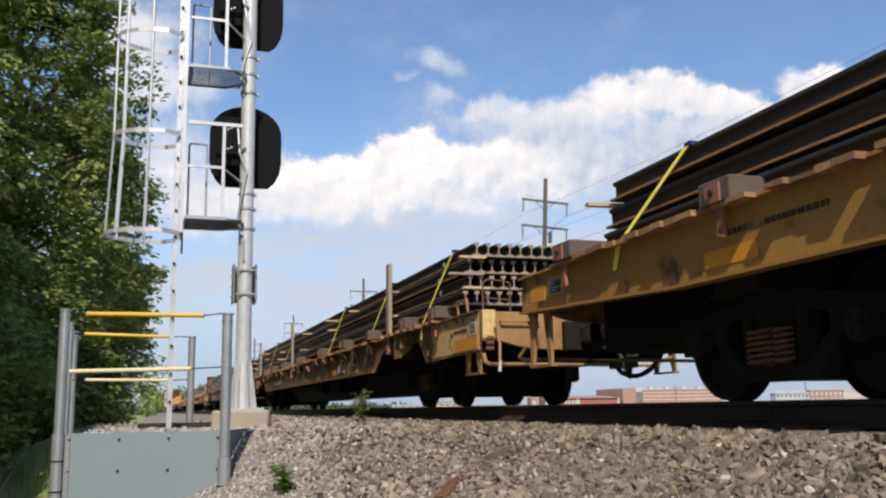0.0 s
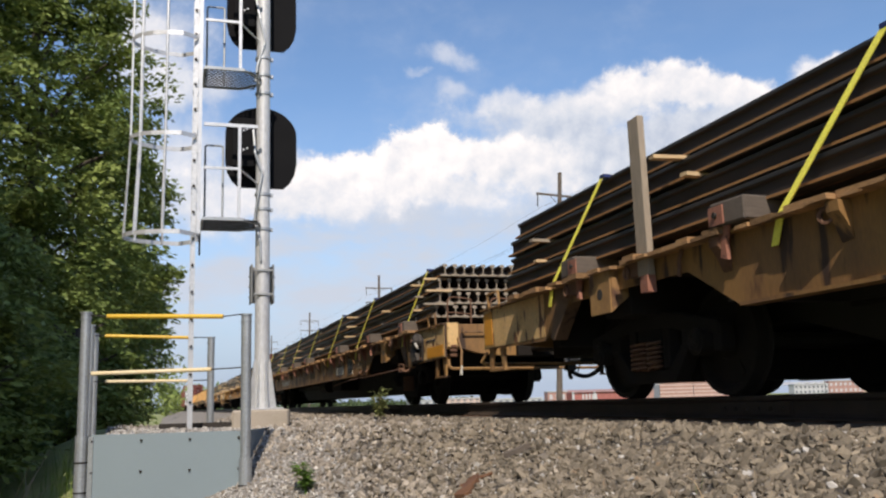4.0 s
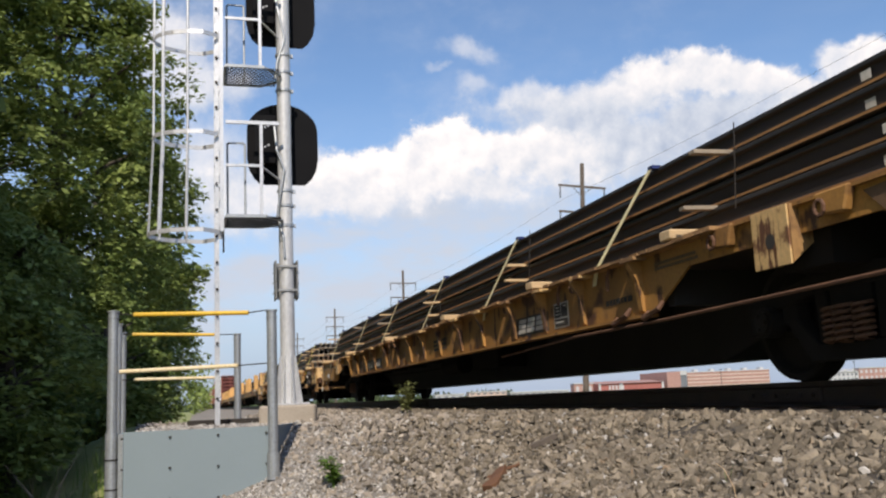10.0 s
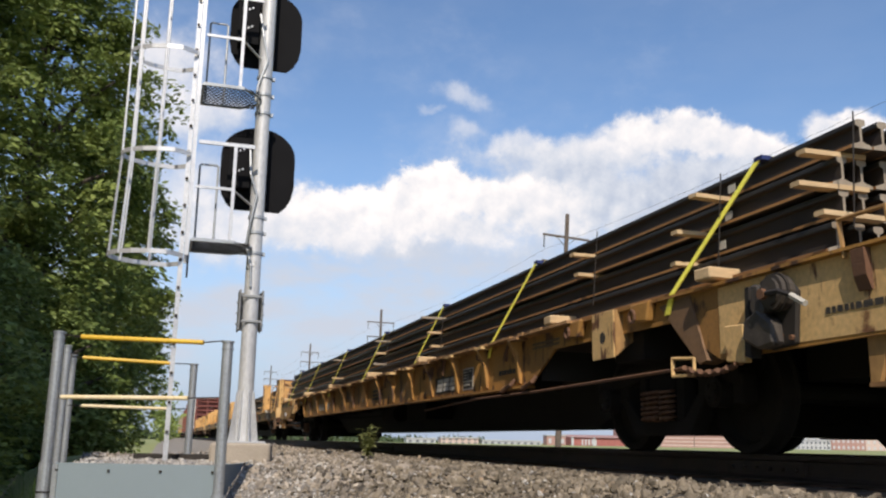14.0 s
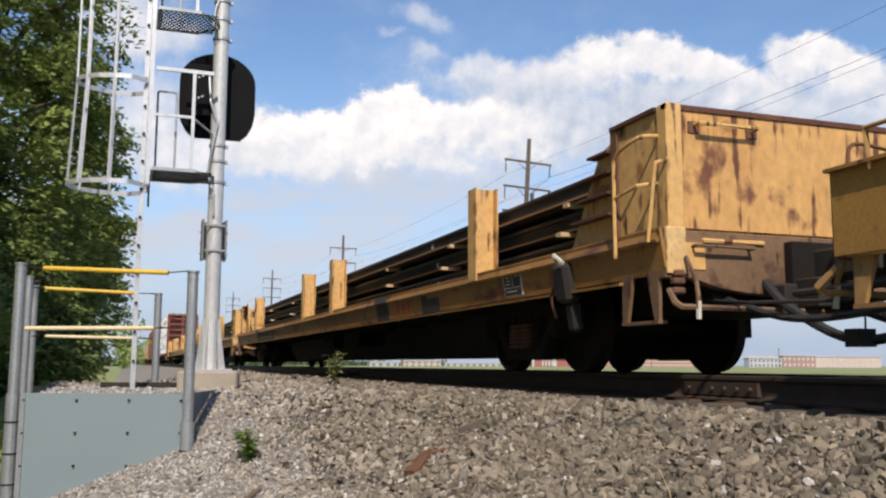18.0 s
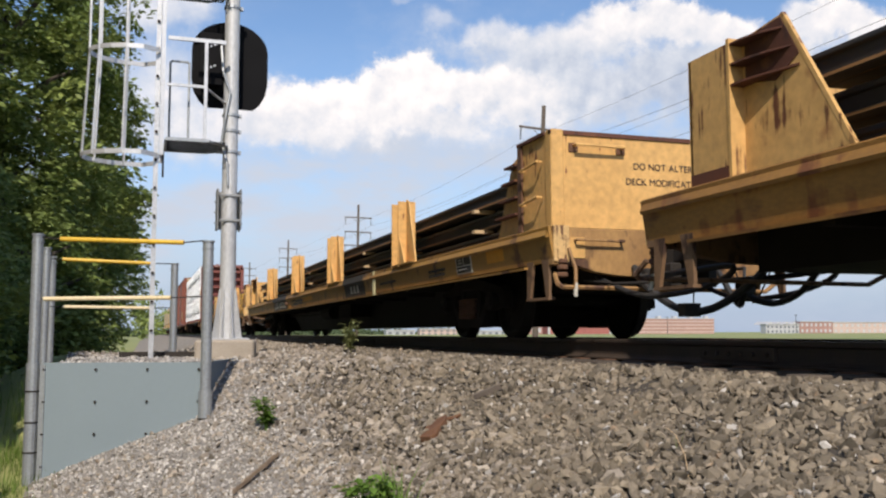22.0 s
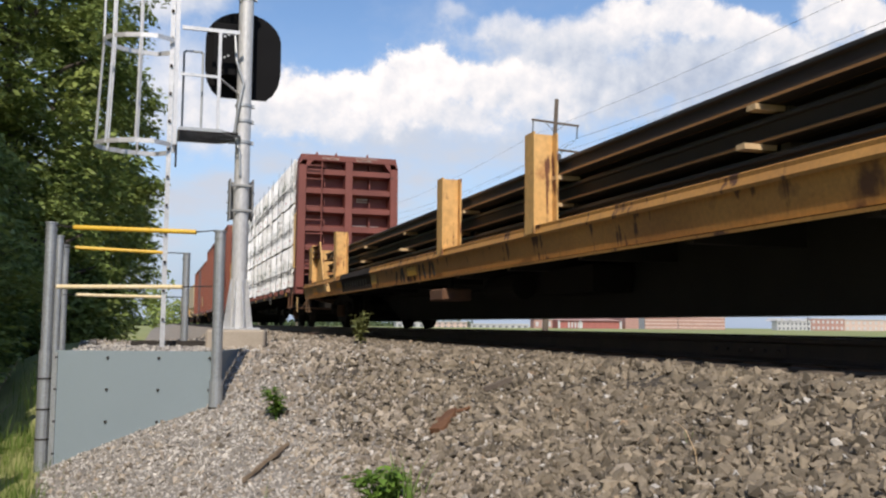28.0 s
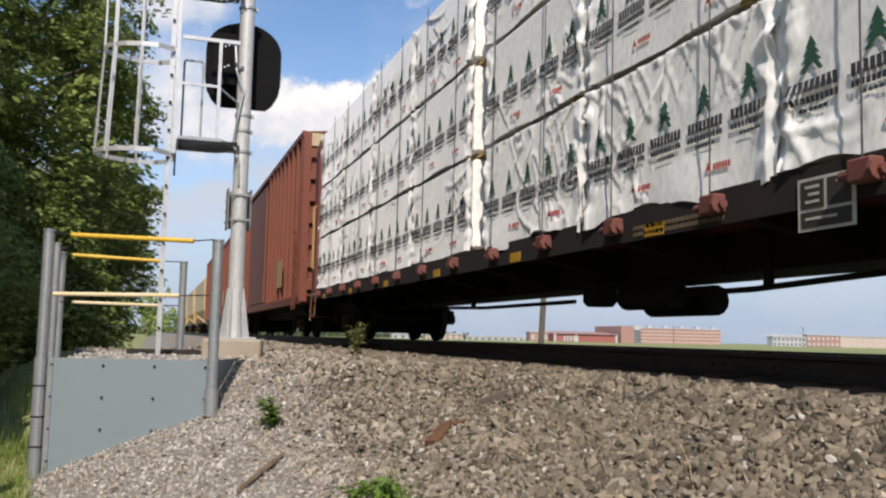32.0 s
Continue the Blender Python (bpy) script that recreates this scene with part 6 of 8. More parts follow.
        arm = part("brake_handle", pipe(B(), [(-HALF - 0.18, 1.2, 0.97), (-HALF - 0.2, 1.06, 0.96), (-HALF - 0.2, 0.95, 0.92)], 0.018), "dark_iron", gear)
        part("grip", pipe(B(), [(-HALF - 0.2, 0.95, 0.92), (-HALF - 0.2, 0.83, 0.855)], 0.019), "white_mark", arm, "white painted grip")
        part("bracket", prism(B(), [(1.58, 0.58), (1.57, 0.83), (1.78, 0.84), (1.77, 0.6)], "x", -HALF - 0.1, -HALF - 0.03), "cream_end" if seed > 2 else end_mat, gear, bevel=0.008)
    car_common(car, L, sill_mat, 1.14, HALF, end_mat)
    return car


def flat_high(k):
    """The leading flat car: a higher plain sill."""
    L = LEN + 0.35
    car = new_car("flat_car", "worn yellow flat car with a high plain side sill", FIRST + PITCH * k)
    rng = random.Random(11)
    out = [(0, 1.33), (0, 0.97), (3, 0.86), (L - 3, 0.86), (L, 0.97), (L, 1.33)]
    near = side_sill(car, out, "yellow_car", lip_top=1.34, lip_low=(0.1, L - 3, 0.86), L=L)[0]
    part("rub_strip", prism(B(), [(L - 3, 0.85), (L, 0.96), (L, 0.985), (L - 3, 0.875)], "x", -HALF - 0.06, -HALF + 0.05), "yellow_car", near)
    plate(near, L - 0.25, L - 0.6, 1.05, 1.22, "orange_patch")
    data_box(near, L - 0.7, L - 1.0, 1.08, 1.24)
    plate(near, 22.9, 23.5, 0.94, 1.06, "orange_patch")
    bars(near, 22.2, 23.2, 1.13, 1.19, 1, "black_mark", seed=3)
    edge_planks(car, 1.35, 1.0, L - 1.0, "plank_edge", rng, 0.6, thick=0.03)
    car_common(car, L, "yellow_car", 1.33, HALF, "yellow_end", 0.9, 3.6)
    return car


def load_a(k, lead, strap_at, timber_at, lath_at, boards=(), mat="strap", fresh=False, z0=1.33, step=0.213, tiers=4, start=0.84, lift=0.0, finish_at=25.9):
    """Tiers of rail on deep bearers, with thin spacers, straps and timbers."""
    load = new_load("rail_load", "stack of dark steel rails strapped to a flat car", "rail stack", lead)
    inset = {k: 0.035 * k for k in range(tiers)}
    add_rails(load, tiers, start, finish_at, z0, step, 1.17 + 0.02 * tiers, insets=inset)
    edge = lambda tier: -1.17 - 0.02 * tiers + inset[tier] - 0.08
    rng = random.Random(k + 40)
    for y in (2.2, 7.5, 13.1, 18.8, 24.2):
        part("bearer", box(B(), -1.2, 1.2, y - 0.1, y + 0.1, min(z0 - 0.06, 1.145 if z0 < 1.35 else 2), z0 - 0.002), "timber_grey", load)
    for y in lath_at:
        for tier in range(1, tiers):
            if rng.random() < 0.8:
                lath(load, (-1.5 if fresh else -1.43) + rng.uniform(-0.08, 0.08), y + rng.uniform(-0.1, 0.1), z0 + step * tier - 0.03, "timber_new" if rng.random() < 0.8 else "timber_board", 0.03, 0.085, -1.0, rng.uniform(-6, 6))
        if not fresh:
            continue
        bm = B()
        pipe(bm, [(edge(0) + 0.05, y - 0.25, z0 + step * tiers - 0.04), (edge(0) - 0.006, y - 0.25, z0 + 0.1)], 0.005, 5)
        part("tie_band", bm, "dark_iron", load)
    for y in (lath_at[0] + 1.2, lath_at[len(lath_at) // 2] + 0.9):
        for tier in range(tiers):
            u = y + rng.uniform(-0.15, 0.15)
            part("paper_label", box(B(), edge(tier) + 0.065, edge(tier) + 0.068, u, u + 0.09, z0 + step * tier + 0.05, z0 + step * tier + 0.11), "white_mark", load)
    for y in strap_at:
        strap(load, y, z0 + step * (tiers - 1) + 0.19, 1.17 + lift, mat, x_top=edge(tiers - 1) + 0.025, tail=0.15 if fresh else 0.2)
    for y in timber_at:
        bm = B()
        if fresh:
            box(bm, -1.53, -0.95, -0.09, 0.09, 1.185 + lift, 1.27 + lift)
        else:
            box(bm, -1.54, -1.0, -0.21, 0.16, 1.19 + lift, 1.36 + lift)
        t = part("chock_timber", bm, "timber_new" if fresh else "timber_grey", load, bevel=0.012)
        t.matrix_basis = pose(0, y, 0, 0, 0, rng.uniform(-5, 5))
        if fresh:
            continue
        bm = B()
        box(bm, -1.556, -1.543, y - 0.12, y + 0.05, 1.195 + lift, 1.33 + lift)
        prism(bm, [(y - 0.09, 1.19 + lift), (y + 0.03, 1.19 + lift), (y + 0.0, 1.06 + lift), (y + 0.02, 0.97 + lift), (y - 0.06, 0.95 + lift), (y - 0.05, 1.06 + lift)], "x", -1.5, -1.47)
        part("chock_bracket", bm, "bracket_red", load, "faded red chock bracket")
        tube_ = tube(B(), (-1.575, y - 0.035, 1.265 + lift), (-1.556, y - 0.035, 1.265 + lift), 0.022, 8)
        part("bolt", tube_, "dark_iron", load)
    for y in boards:
        bm = B()
        box(bm, -1.5, -1.44, -0.09, 0.09, 1.0 + lift, 2.36 + lift)
        o = part("side_board", bm, "timber_board", load, "upright weathered board", 0.005)
        o.matrix_basis = pose(0, y, 0, rng.uniform(-1, 1), 0, 0)
        part("board_end", box(B(), -1.51, -1.43, y - 0.06, y + 0.06, 0.86 + lift, 1.0 + lift), "bracket_red", load)
    return load


def stake(car, y, s, sharp, mat="yellow_rust"):
    """Upright of I section; the sharp kind has a tapered web plate and a gusset."""
    x0, x1 = s * 1.47, s * 1.2
    bm = B()
    if sharp:
        f = 0.14
        out = [(x0, 0.36), (x0, 0.33), (x0 - s * 0.12, 0.33), (x0 - s * 0.12, 0.0), (x0, 0.0), (x0, -0.03), (x1, -0.03), (x1, 0.0), (x0 - s * 0.145, 0.0), (x0 - s * 0.145, 0.33), (x1, 0.33), (x1, 0.36)]
        o = part("stake", prism(bm, out, "z", 1.06, 2.05), "yellow_bright", car, "bright yellow steel stake")
        part("web_plate", prism(B(), [(-0.03, 1.08), (-0.03, 2.08), (-0.16, 2.02), (-0.52, 1.08)], "x", x0 - s * 0.15, x0 - s * 0.125), "yellow_bright", o)
        part("gusset", prism(B(), [(-0.03, 1.08), (-0.03, 1.5), (-0.34, 1.08)], "x", x0 - s * 0.03, x0 - s * 0.01), "yellow_bright", o)
        part("foot_plate", box(B(), min(x0, x1), max(x0, x1), -0.7, 0.42, 1.086, 1.098), "yellow_bright", o)
    else:
        w, t = 0.12, 0.016
        out = [(x0, -w), (x0 - s * t, -w), (x0 - s * t, -0.008), (x1 + s * t, -0.008), (x1 + s * t, -w), (x1, -w), (x1, w), (x1 + s * t, w), (x1 + s * t, 0.008), (x0 - s * t, 0.008), (x0 - s * t, w), (x0, w)]
        o = part("stake", prism(bm, out, "z", 1.0, 2.04), mat, car, "rust-streaked yellow I-beam stake")
    o.location.y = y


def end_bracket(car, mat):
    """Braced stop near the trailing end: an outer panel, a post, and a sloping web with curved shelves."""
    for s in (-1, 1):
        x, inner = s * 1.39, s * 1.27
        o = part("end_stop", box(B(), min(x, x - s * 0.016), max(x, x - s * 0.016), 25.46, 25.9, 1.08, 2.0), mat, car, "yellow braced end stop with rusty shelves")
        part("post", box(B(), min(x, inner) - 0.005, max(x, inner) + 0.005, 25.43, 25.46, 1.08, 2.03), mat, o)
        part("rear_post", box(B(), min(x, inner), max(x, inner), 25.88, 25.91, 1.08, 2.0), mat, o)
        part("base_rust", box(B(), min(x, x + s * 0.006), max(x, x + s * 0.006), 25.46, 25.9, 1.085, 1.17), "rust_plate", o, "rusted foot of the panel")
        part("web_plate", prism(B(), [(25.43, 1.08), (25.43, 2.03), (25.02, 2.08), (24.44, 1.08)], "x", inner - 0.012, inner + 0.012), mat, o)
        part("edge_rib", prism(B(), [(25.02, 2.085), (25.045, 2.085), (24.47, 1.09), (24.43, 1.09)], "x", inner - 0.014, inner + 0.014), mat, o)
        part("rust_patch", prism(B(), [(25.4, 1.72), (25.4, 2.02), (25.04, 2.06), (24.88, 1.78), (25.1, 1.66)], "x", min(inner + s * 0.014, inner + s * 0.018), max(inner + s * 0.014, inner + s * 0.018)), "rust_plate", o, "bare rusted upper web")
        for z, y0 in ((1.98, 25.02), (1.84, 24.95), (1.7, 24.88)):
            bow = [(x, 25.43), (x - s * 0.0, 25.3), (x - s * 0.03, 25.15), (inner + s * 0.02, y0), (inner, y0), (inner, 25.43)]
            part("shelf", prism(B(), bow, "z", z, z + 0.014), "rust_plate", o)
    part("end_wall", box(B(), -1.22, 1.22, 25.86, 25.9, 1.08, 1.95), mat, car)


def flat_b(k, label, sill_mat, sharp, stakes, seed):
    """Flat car with a plain side sill, yellow stakes and boxes at the ends."""
    L = LEN
    car = new_car("flat_car", label, FIRST + PITCH * k)
    out = [(0, 1.08), (0, 0.78), (0.3, 0.74), (L - 0.3, 0.72), (L, 0.78), (L, 1.08)]
    near = side_sill(car, out, sill_mat, lip_low=(0.6, L - 0.6, 0.715))[0]
    for s in (-1, 1):
        slope = [(s * (HALF - 0.05), 1.092), (s * (HALF - 0.01), 1.09), (s * (HALF + 0.045), 1.0), (s * (HALF + 0.04), 0.975), (s * (HALF + 0.0135), 0.985), (s * (HALF + 0.0135), 1.0805)]
        part("sloping_flange", prism(B(), slope, "y", 0.02, L - 0.02), sill_mat, near if s < 0 else car)
    # the web leans in below its bulged top edge
    near.matrix_basis = pose(-HALF, 0, 0.98) @ pose(0, 0, 0, 0, -9, 0) @ pose(HALF, 0, -0.98)
    for y in stakes:
        for s in (-1, 1):
            stake(car, y, s, sharp)
    end_bracket(car, "yellow_bright" if sharp else "yellow_rust")
    car_common(car, L, sill_mat, 1.07, HALF, "yellow_end" if sharp else "brown_end", 0.76, trucks=3.28, belly=0.17, step_mat="brown_end")
    part("corner_patch", box(B(), -HALF + 0.06, -HALF + 0.36, -0.008, 0.0, 0.78, 0.98), "yellow_bright", car, "bright yellow corner patch")
    if seed == 5:
        gear = part("hand_brake", box(B(), -HALF - 0.1, -HALF + 0.05, 1.42, 1.68, 0.62, 0.98), "dark_iron", near, "greasy hand brake housing", 0.04)
        part("chain_box", box(B(), -HALF - 0.05, -HALF + 0.05, 1.46, 1.62, 0.36, 0.63), "dark_iron", gear, bevel=0.03)
        part("brake_handle", pipe(B(), [(-HALF - 0.1, 1.5, 0.96), (-HALF - 0.17, 1.42, 1.05), (-HALF - 0.18, 1.26, 0.97)], 0.018), "white_mark", gear, "white brake handle")
        part("brake_chain", pipe(B(), bend([(-HALF - 0.06, 1.6, 0.9), (-HALF - 0.09, 1.75, 0.7), (-HALF - 0.05, 1.8, 0.5)]), 0.016, 5), "rust_part", gear)
    bm = B()
    pipe(bm, bend([(-0.5, 0.0, 0.7), (-0.55, -0.3, 0.5), (-0.48, -0.75, 0.27), (-0.35, -1.05, 0.27), (-0.2, -1.35, 0.45), (-0.1, -1.5, 0.62)]), 0.036, 8)
    box(bm, -0.56, -0.40, -0.95, -0.84, 0.2, 0.32)
    pipe(bm, [(-0.44, -0.9, 0.3), (-0.42, -0.9, 0.66)], 0.007, 5)
    part("long_hose", bm, "hose", car, "looped black brake hose")
    for x0, low, r in ((-0.78, 0.40, 0.027), (0.25, 0.38, 0.025)):
        pts = [(x0, 0.25, 0.62), (x0 - 0.03, -0.1, 0.52), (x0 + 0.05, -0.55, low), (x0 + 0.2, -1.05, low + 0.02), (x0 + 0.32, -1.4, low + 0.12), (x0 + 0.22, -1.62, low + 0.2), (x0 + 0.0, -1.3, low + 0.17), (x0 - 0.05, -0.7, low + 0.16)]
        part("air_hose", pipe(B(), bend(pts), r, 7), "hose", car, "thick black air hose in a flat loop")
    for j in range(4):
        part("valve", box(B(), -0.5 + 0.2 * j, -0.38 + 0.2 * j, -0.22 - 0.12 * (j % 2), -0.06, 0.5, 0.68 + 0.05 * (j % 3)), "dark_iron", car, bevel=0.015)
    part("hose_rod", pipe(B(), [(-0.9, 0.3, 0.58), (-0.9, -0.3, 0.52), (-0.5, -1.2, 0.5), (0.2, -1.6, 0.55)], 0.014), "dark_iron", car)
    return car, near


def painted_band(near, y0, y1, mat="black_mark"):
    """Dark paint on the sloping top flange above a name panel."""
    slope = [(-HALF + 0.05, 1.095), (-HALF - 0.01, 1.094), (-HALF - 0.049, 1.001), (-HALF - 0.0435, 0.972), (-HALF - 0.02, 0.98), (-HALF, 1.07)]
    part("painted_band", prism(B(), slope, "y", y0, y1), mat, near)


def stop_box(car, y0, y1, z1, mat, x=1.3, wing=1.75):
    """Steel stop box standing on the deck at a car's leading end, with sloping wings behind."""
    b = part("stop_box", box(B(), -x + 0.015, x - 0.015, y0 + 0.02, y1, 1.08, z1), mat, car, "yellow steel stop box streaked with rust", 0.012)
    part("front_plate", box(B(), -x + 0.14, x - 0.14, y0, y0 + 0.018, 1.1, z1 - 0.03), "yellow_rusty" if mat == "yellow_rust" else mat, b)
    part("top_lip", box(B(), -x, x, y0 - 0.015, y0 + 0.05, z1 - 0.03, z1 + 0.012), "rust_plate", b, "rusted top edge")
    for s in (-1, 1):
        part("corner_post", box(B(), s * (x - 0.07) - 0.07, s * (x - 0.07) + 0.07, y0 - 0.02, y0 + 0.12, 1.09, z1 + 0.02), mat, b, bevel=0.01)
        part("side_lip", box(B(), s * x - 0.02, s * x + 0.02, y0 + 0.12, y1, z1 - 0.02, z1 + 0.012), "rust_plate", b)
        part("side_rib", box(B(), s * x - 0.012, s * x + 0.012, y1 - 0.1, y1, 1.09, z1 - 0.02), "rust_part", b)
        part("wing", prism(B(), [(y1, 1.08), (y1, z1 - 0.06), (y1 + 0.3, z1 - 0.14), (wing, 1.08)], "x", s * (x - 0.07) - 0.015, s * (x - 0.07) + 0.015), mat, b)
        for z, u in ((1.32, 0.78), (1.5, 0.66), (1.68, 0.55), (1.85, 0.42)):
            part("shelf", box(B(), s * (x - 0.05) - 0.09, s * (x - 0.05) + 0.09, y1 + 0.02, y1 + (wing - y1) * u, z, z + 0.022), "rust_plate", b)
        if mat != "yellow_rust":
            for z in (1.42, 1.78):
                part("side_grab", pipe(B(), [(s * x, y0 + 0.2, z), (s * (x + 0.06), y0 + 0.2, z), (s * (x + 0.06), y0 + 0.62, z - 0.03), (s * x, y0 + 0.62, z - 0.03)], 0.012), mat, b)
            continue
        rail = part("hand_rail", pipe(B(), bend([(s * x, y0 + 0.1, z1 - 0.22), (s * (x + 0.15), y0 + 0.14, z1 - 0.24), (s * (x + 0.18), y0 + 0.42, z1 - 0.32), (s * (x + 0.18), y0 + 0.46, z1 - 0.5), (s * (x + 0.18), y0 + 0.46, 0.9)], 4), 0.016, 7), mat, b, "bent hand rail")
        part("rung", pipe(B(), [(s * x, y0 + 0.12, 1.46), (s * (x + 0.16), y0 + 0.16, 1.43), (s * (x + 0.18), y0 + 0.46, 1.38)], 0.013), mat, rail)
        part("stay", pipe(B(), [(s * (x - 0.02), y0 - 0.01, 1.62), (s * (x + 0.1), y0 - 0.01, 1.58), (s * (x + 0.16), y0 + 0.02, 0.98)], 0.014), mat, rail)
    for z in (z1 - 0.14, 1.0):
        iron = part("grab_iron", pipe(B(), [(-x + 0.25, y0, z), (-x + 0.25, y0 - 0.09, z), (-x + 0.78, y0 - 0.09, z), (-x + 0.78, y0, z)], 0.014), mat, b)
        for u in (0.25, 0.78):
            part("lug", box(B(), -x + u - 0.05, -x + u + 0.05, y0 - 0.012, y0, z - 0.06, z + 0.03), "rust_part", iron)
    return b


def load_b(lead, seed):
    load = new_load("rail_load", "low stack of long dark rails on a flat car", "rail stack", lead)
    z0, step = 1.09, 0.248 if seed == 5 else 0.26
    add_rails(load, 3, 1.3, 25.0, z0, step, 1.094, insets={0: 0.09, 1: 0.05})
    rng = random.Random(seed)
    for i in range(8):
        y = 2.4 + 3.0 * i + rng.uniform(-0.4, 0.4)
        for tier in (1, 2):
            part("bearer", box(B(), -0.93, 0.93, y - 0.05, y + 0.05, z0 + step * tier - 0.066, z0 + step * tier - 0.002), "timber_grey", load)
            lath(load, -1.17 - rng.uniform(0, 0.06), y + rng.uniform(-0.25, 0.25), z0 + step * tier - 0.045, "timber_new", 0.04, 0.1, -0.95)
        if i % 3 == 1:
            for tier in (0, 1, 2):
                x = -1.094 + (0.09 if tier == 0 else 0.08 if tier == 1 else 0) - 0.013
                part("paper_label", box(B(), x - 0.003, x, y + 0.8, y + 0.88, z0 + step * tier + 0.06, z0 + step * tier + 0.125), "white_mark", load)
    return load


def bulkhead_wall(car):
    b = part("bulkhead", box(B(), -1.22, 1.22, 1.1, 1.125, 1.14, 2.45), "rust_plate", car, "tall rusty steel bulkhead plate")
    for x in (-0.85, 0.0, 0.85):
        part("brace", prism(B(), [(0.32, 1.14), (0.55, 1.14), (1.1, 2.05), (1.1, 2.3)], "x", x - 0.06, x + 0.06), "rust_plate", b, bevel=0.008)
    for x in (-0.42, 0.42):
        part("seam", box(B(), x - 0.012, x + 0.012, 1.092, 1.1, 1.16, 2.43), "rust_plate", b)
    bm = B()
    pipe(bm, [(-1.36, 0.45, 1.1), (-1.36, 0.45, 1.75), (-1.36, 0.75, 1.85), (-1.36, 0.85, 1.1)], 0.011)
    pipe(bm, [(-1.36, 0.45, 1.45), (-1.36, 0.82, 1.45)], 0.009)
    part("hand_rail", bm, "yellow_bright", car, "bent yellow hand rail")


def make_train():
    lead = lambda k: FIRST + PITCH * k
    # the car passing first
    flat_high(-1)
    load_a(-1, lead(-1) + 0.3, [3.0, 8.2, 13.6, 19.0, 24.4], [5, 8.4, 12, 15.6, 19.3, 22.9, 25.4], [2, 7, 11.5, 16, 20.5, 24.75], finish_at=24.88, lift=0.16, z0=1.36, step=0.235, tiers=3)
    flat_a(0, "grimy yellow flat car carrying strapped rails", "yellow_old", "yellow_end", "yellow_old", 1, False)
    load_a(0, lead(0), [2.35, 5.8, 9.75, 16.9, 20.6, 24.3], [1.6, 3.2, 5.4, 7.9, 10.4, 13.6, 16.4, 18.9, 21.2, 23.6], [0.95, 4.4, 7.7, 9.9, 13.3, 17.9, 22.0, 24.9], (4.18, 14.85, 22.3))
    second = flat_a(1, "rust-stained brown-yellow flat car carrying rails", "yellow_old", "yellow_old", "rust_part", 2)
    load_a(1, lead(1), [2.3, 6.3, 9.8, 13.5, 17.0, 20.5, 24.6], [2.1, 4.7, 8.1, 13.1, 15.7, 18.8, 22.5], [0.95, 1.9, 4.1, 7.4, 11.6, 16.0, 20.5, 24.8], finish_at=24.97)
    beam = part("dunnage_beam", box(B(), -0.12, 0.12, -0.36, 0.36, 0, 0.19), "timber_grey", LOADS[-1], "thick weathered timber beam", 0.015)
    beam.matrix_basis = pose(-1.4, 24.77, 1.22, 0, 0, 3)
    ring = [(-HALF - 0.022, 25.72 + 0.11 * math.cos(0.5236 * j), 0.95 + 0.11 * math.sin(0.5236 * j)) for j in range(13)]
    scrawl = part("scrawl", pipe(B(), ring, 0.008, 5), "black_mark", second, "black scrawled ring and strokes")
    for y0, z0, y1, z1 in ((25.62, 0.95, 25.82, 0.97), (25.7, 0.9, 25.78, 1.0), (26.0, 0.85, 26.02, 1.06), (26.06, 1.06, 26.0, 0.95)):
        part("stroke", tube(B(), (-HALF - 0.022, y0, z0), (-HALF - 0.022, y1, z1), 0.008, 5), "black_mark", scrawl)
    c = flat_a(2, "yellow flat car with a rusty bulkhead and strapped rails", "yellow_mid", "yellow_end", "yellow_mid", 3)
    bulkhead_wall(c)
    load_a(2, lead(2), [6.4, 10.0, 13.6, 17.2, 20.6, 24.6], [4.9, 8.2, 12.0, 16.3, 21.4, 25.9], [1.55, 4.4, 8.8, 13.0, 17.0, 20.4, 24.1], mat="strap_pale", fresh=True, finish_at=24.88, start=1.25, z0=1.2, step=0.203, tiers=4)
    flat_a(3, "yellow flat car carrying strapped rails", "yellow_mid", "yellow_end", "yellow_mid", 4)
    load_a(3, lead(3), [2.5, 6.5, 10.0, 13.75, 17.4, 21.1, 24.5], [2.1, 4.6, 9.4, 12.9, 17.0, 21.0, 24.9], [0.95, 2.3, 4.3, 9.2, 12.6, 17.0, 21.2, 25.0], fresh=True, z0=1.2, step=0.211, tiers=4)
    # stake cars
    c, n = flat_b(4, "dull yellow flat car with stakes and a large stop box", "yellow_band", False, (3.7, 11.1, 14.03, 21.75), 5)
    stop_box(c, 0.08, 0.88, 2.04, "yellow_rust")
    for y0, y1, z1 in ((7.35, 8.0, 0.97), (5.5, 5.74, 0.97), (5.04, 5.497, 0.92)):
        plate(n, y0, y1, 0.735, z1, "black_mark")
    painted_band(n, 7.35, 8.0)
    blocks(n, 6.2, 6.95, 0.8, 0.94, 3, "red_mark")
    p = plate(n, 18.4, 21.6, 0.73, 0.98, "black_mark", name="name_panel", label="black panel with faint lettering")
    blocks(p, 18.7, 21.2, 0.78, 0.9, 10, "worn_mark", -HALF - 0.021)
    data_box(n, 2.5, 2.95, 0.76, 1.0)
    load_b(lead(4), 4)
    c, n = flat_b(5, "clean yellow flat car with tapered stakes and a stop box", "yellow_car", True, (5.25, 10.45, 15.28, 20.2), 6)
    b = stop_box(c, 0.2, 1.0, 2.06, "yellow_bright")
    w = letters(b, "DO NOT ALTER", 0.0, 0.0, 0.095, "black_mark")
    w.matrix_basis = pose(-0.37, 0.193, 1.72, 90, 0, 0)
    w = letters(b, "DECK MODIFICATIONS", 0.0, 0.0, 0.095, "black_mark")
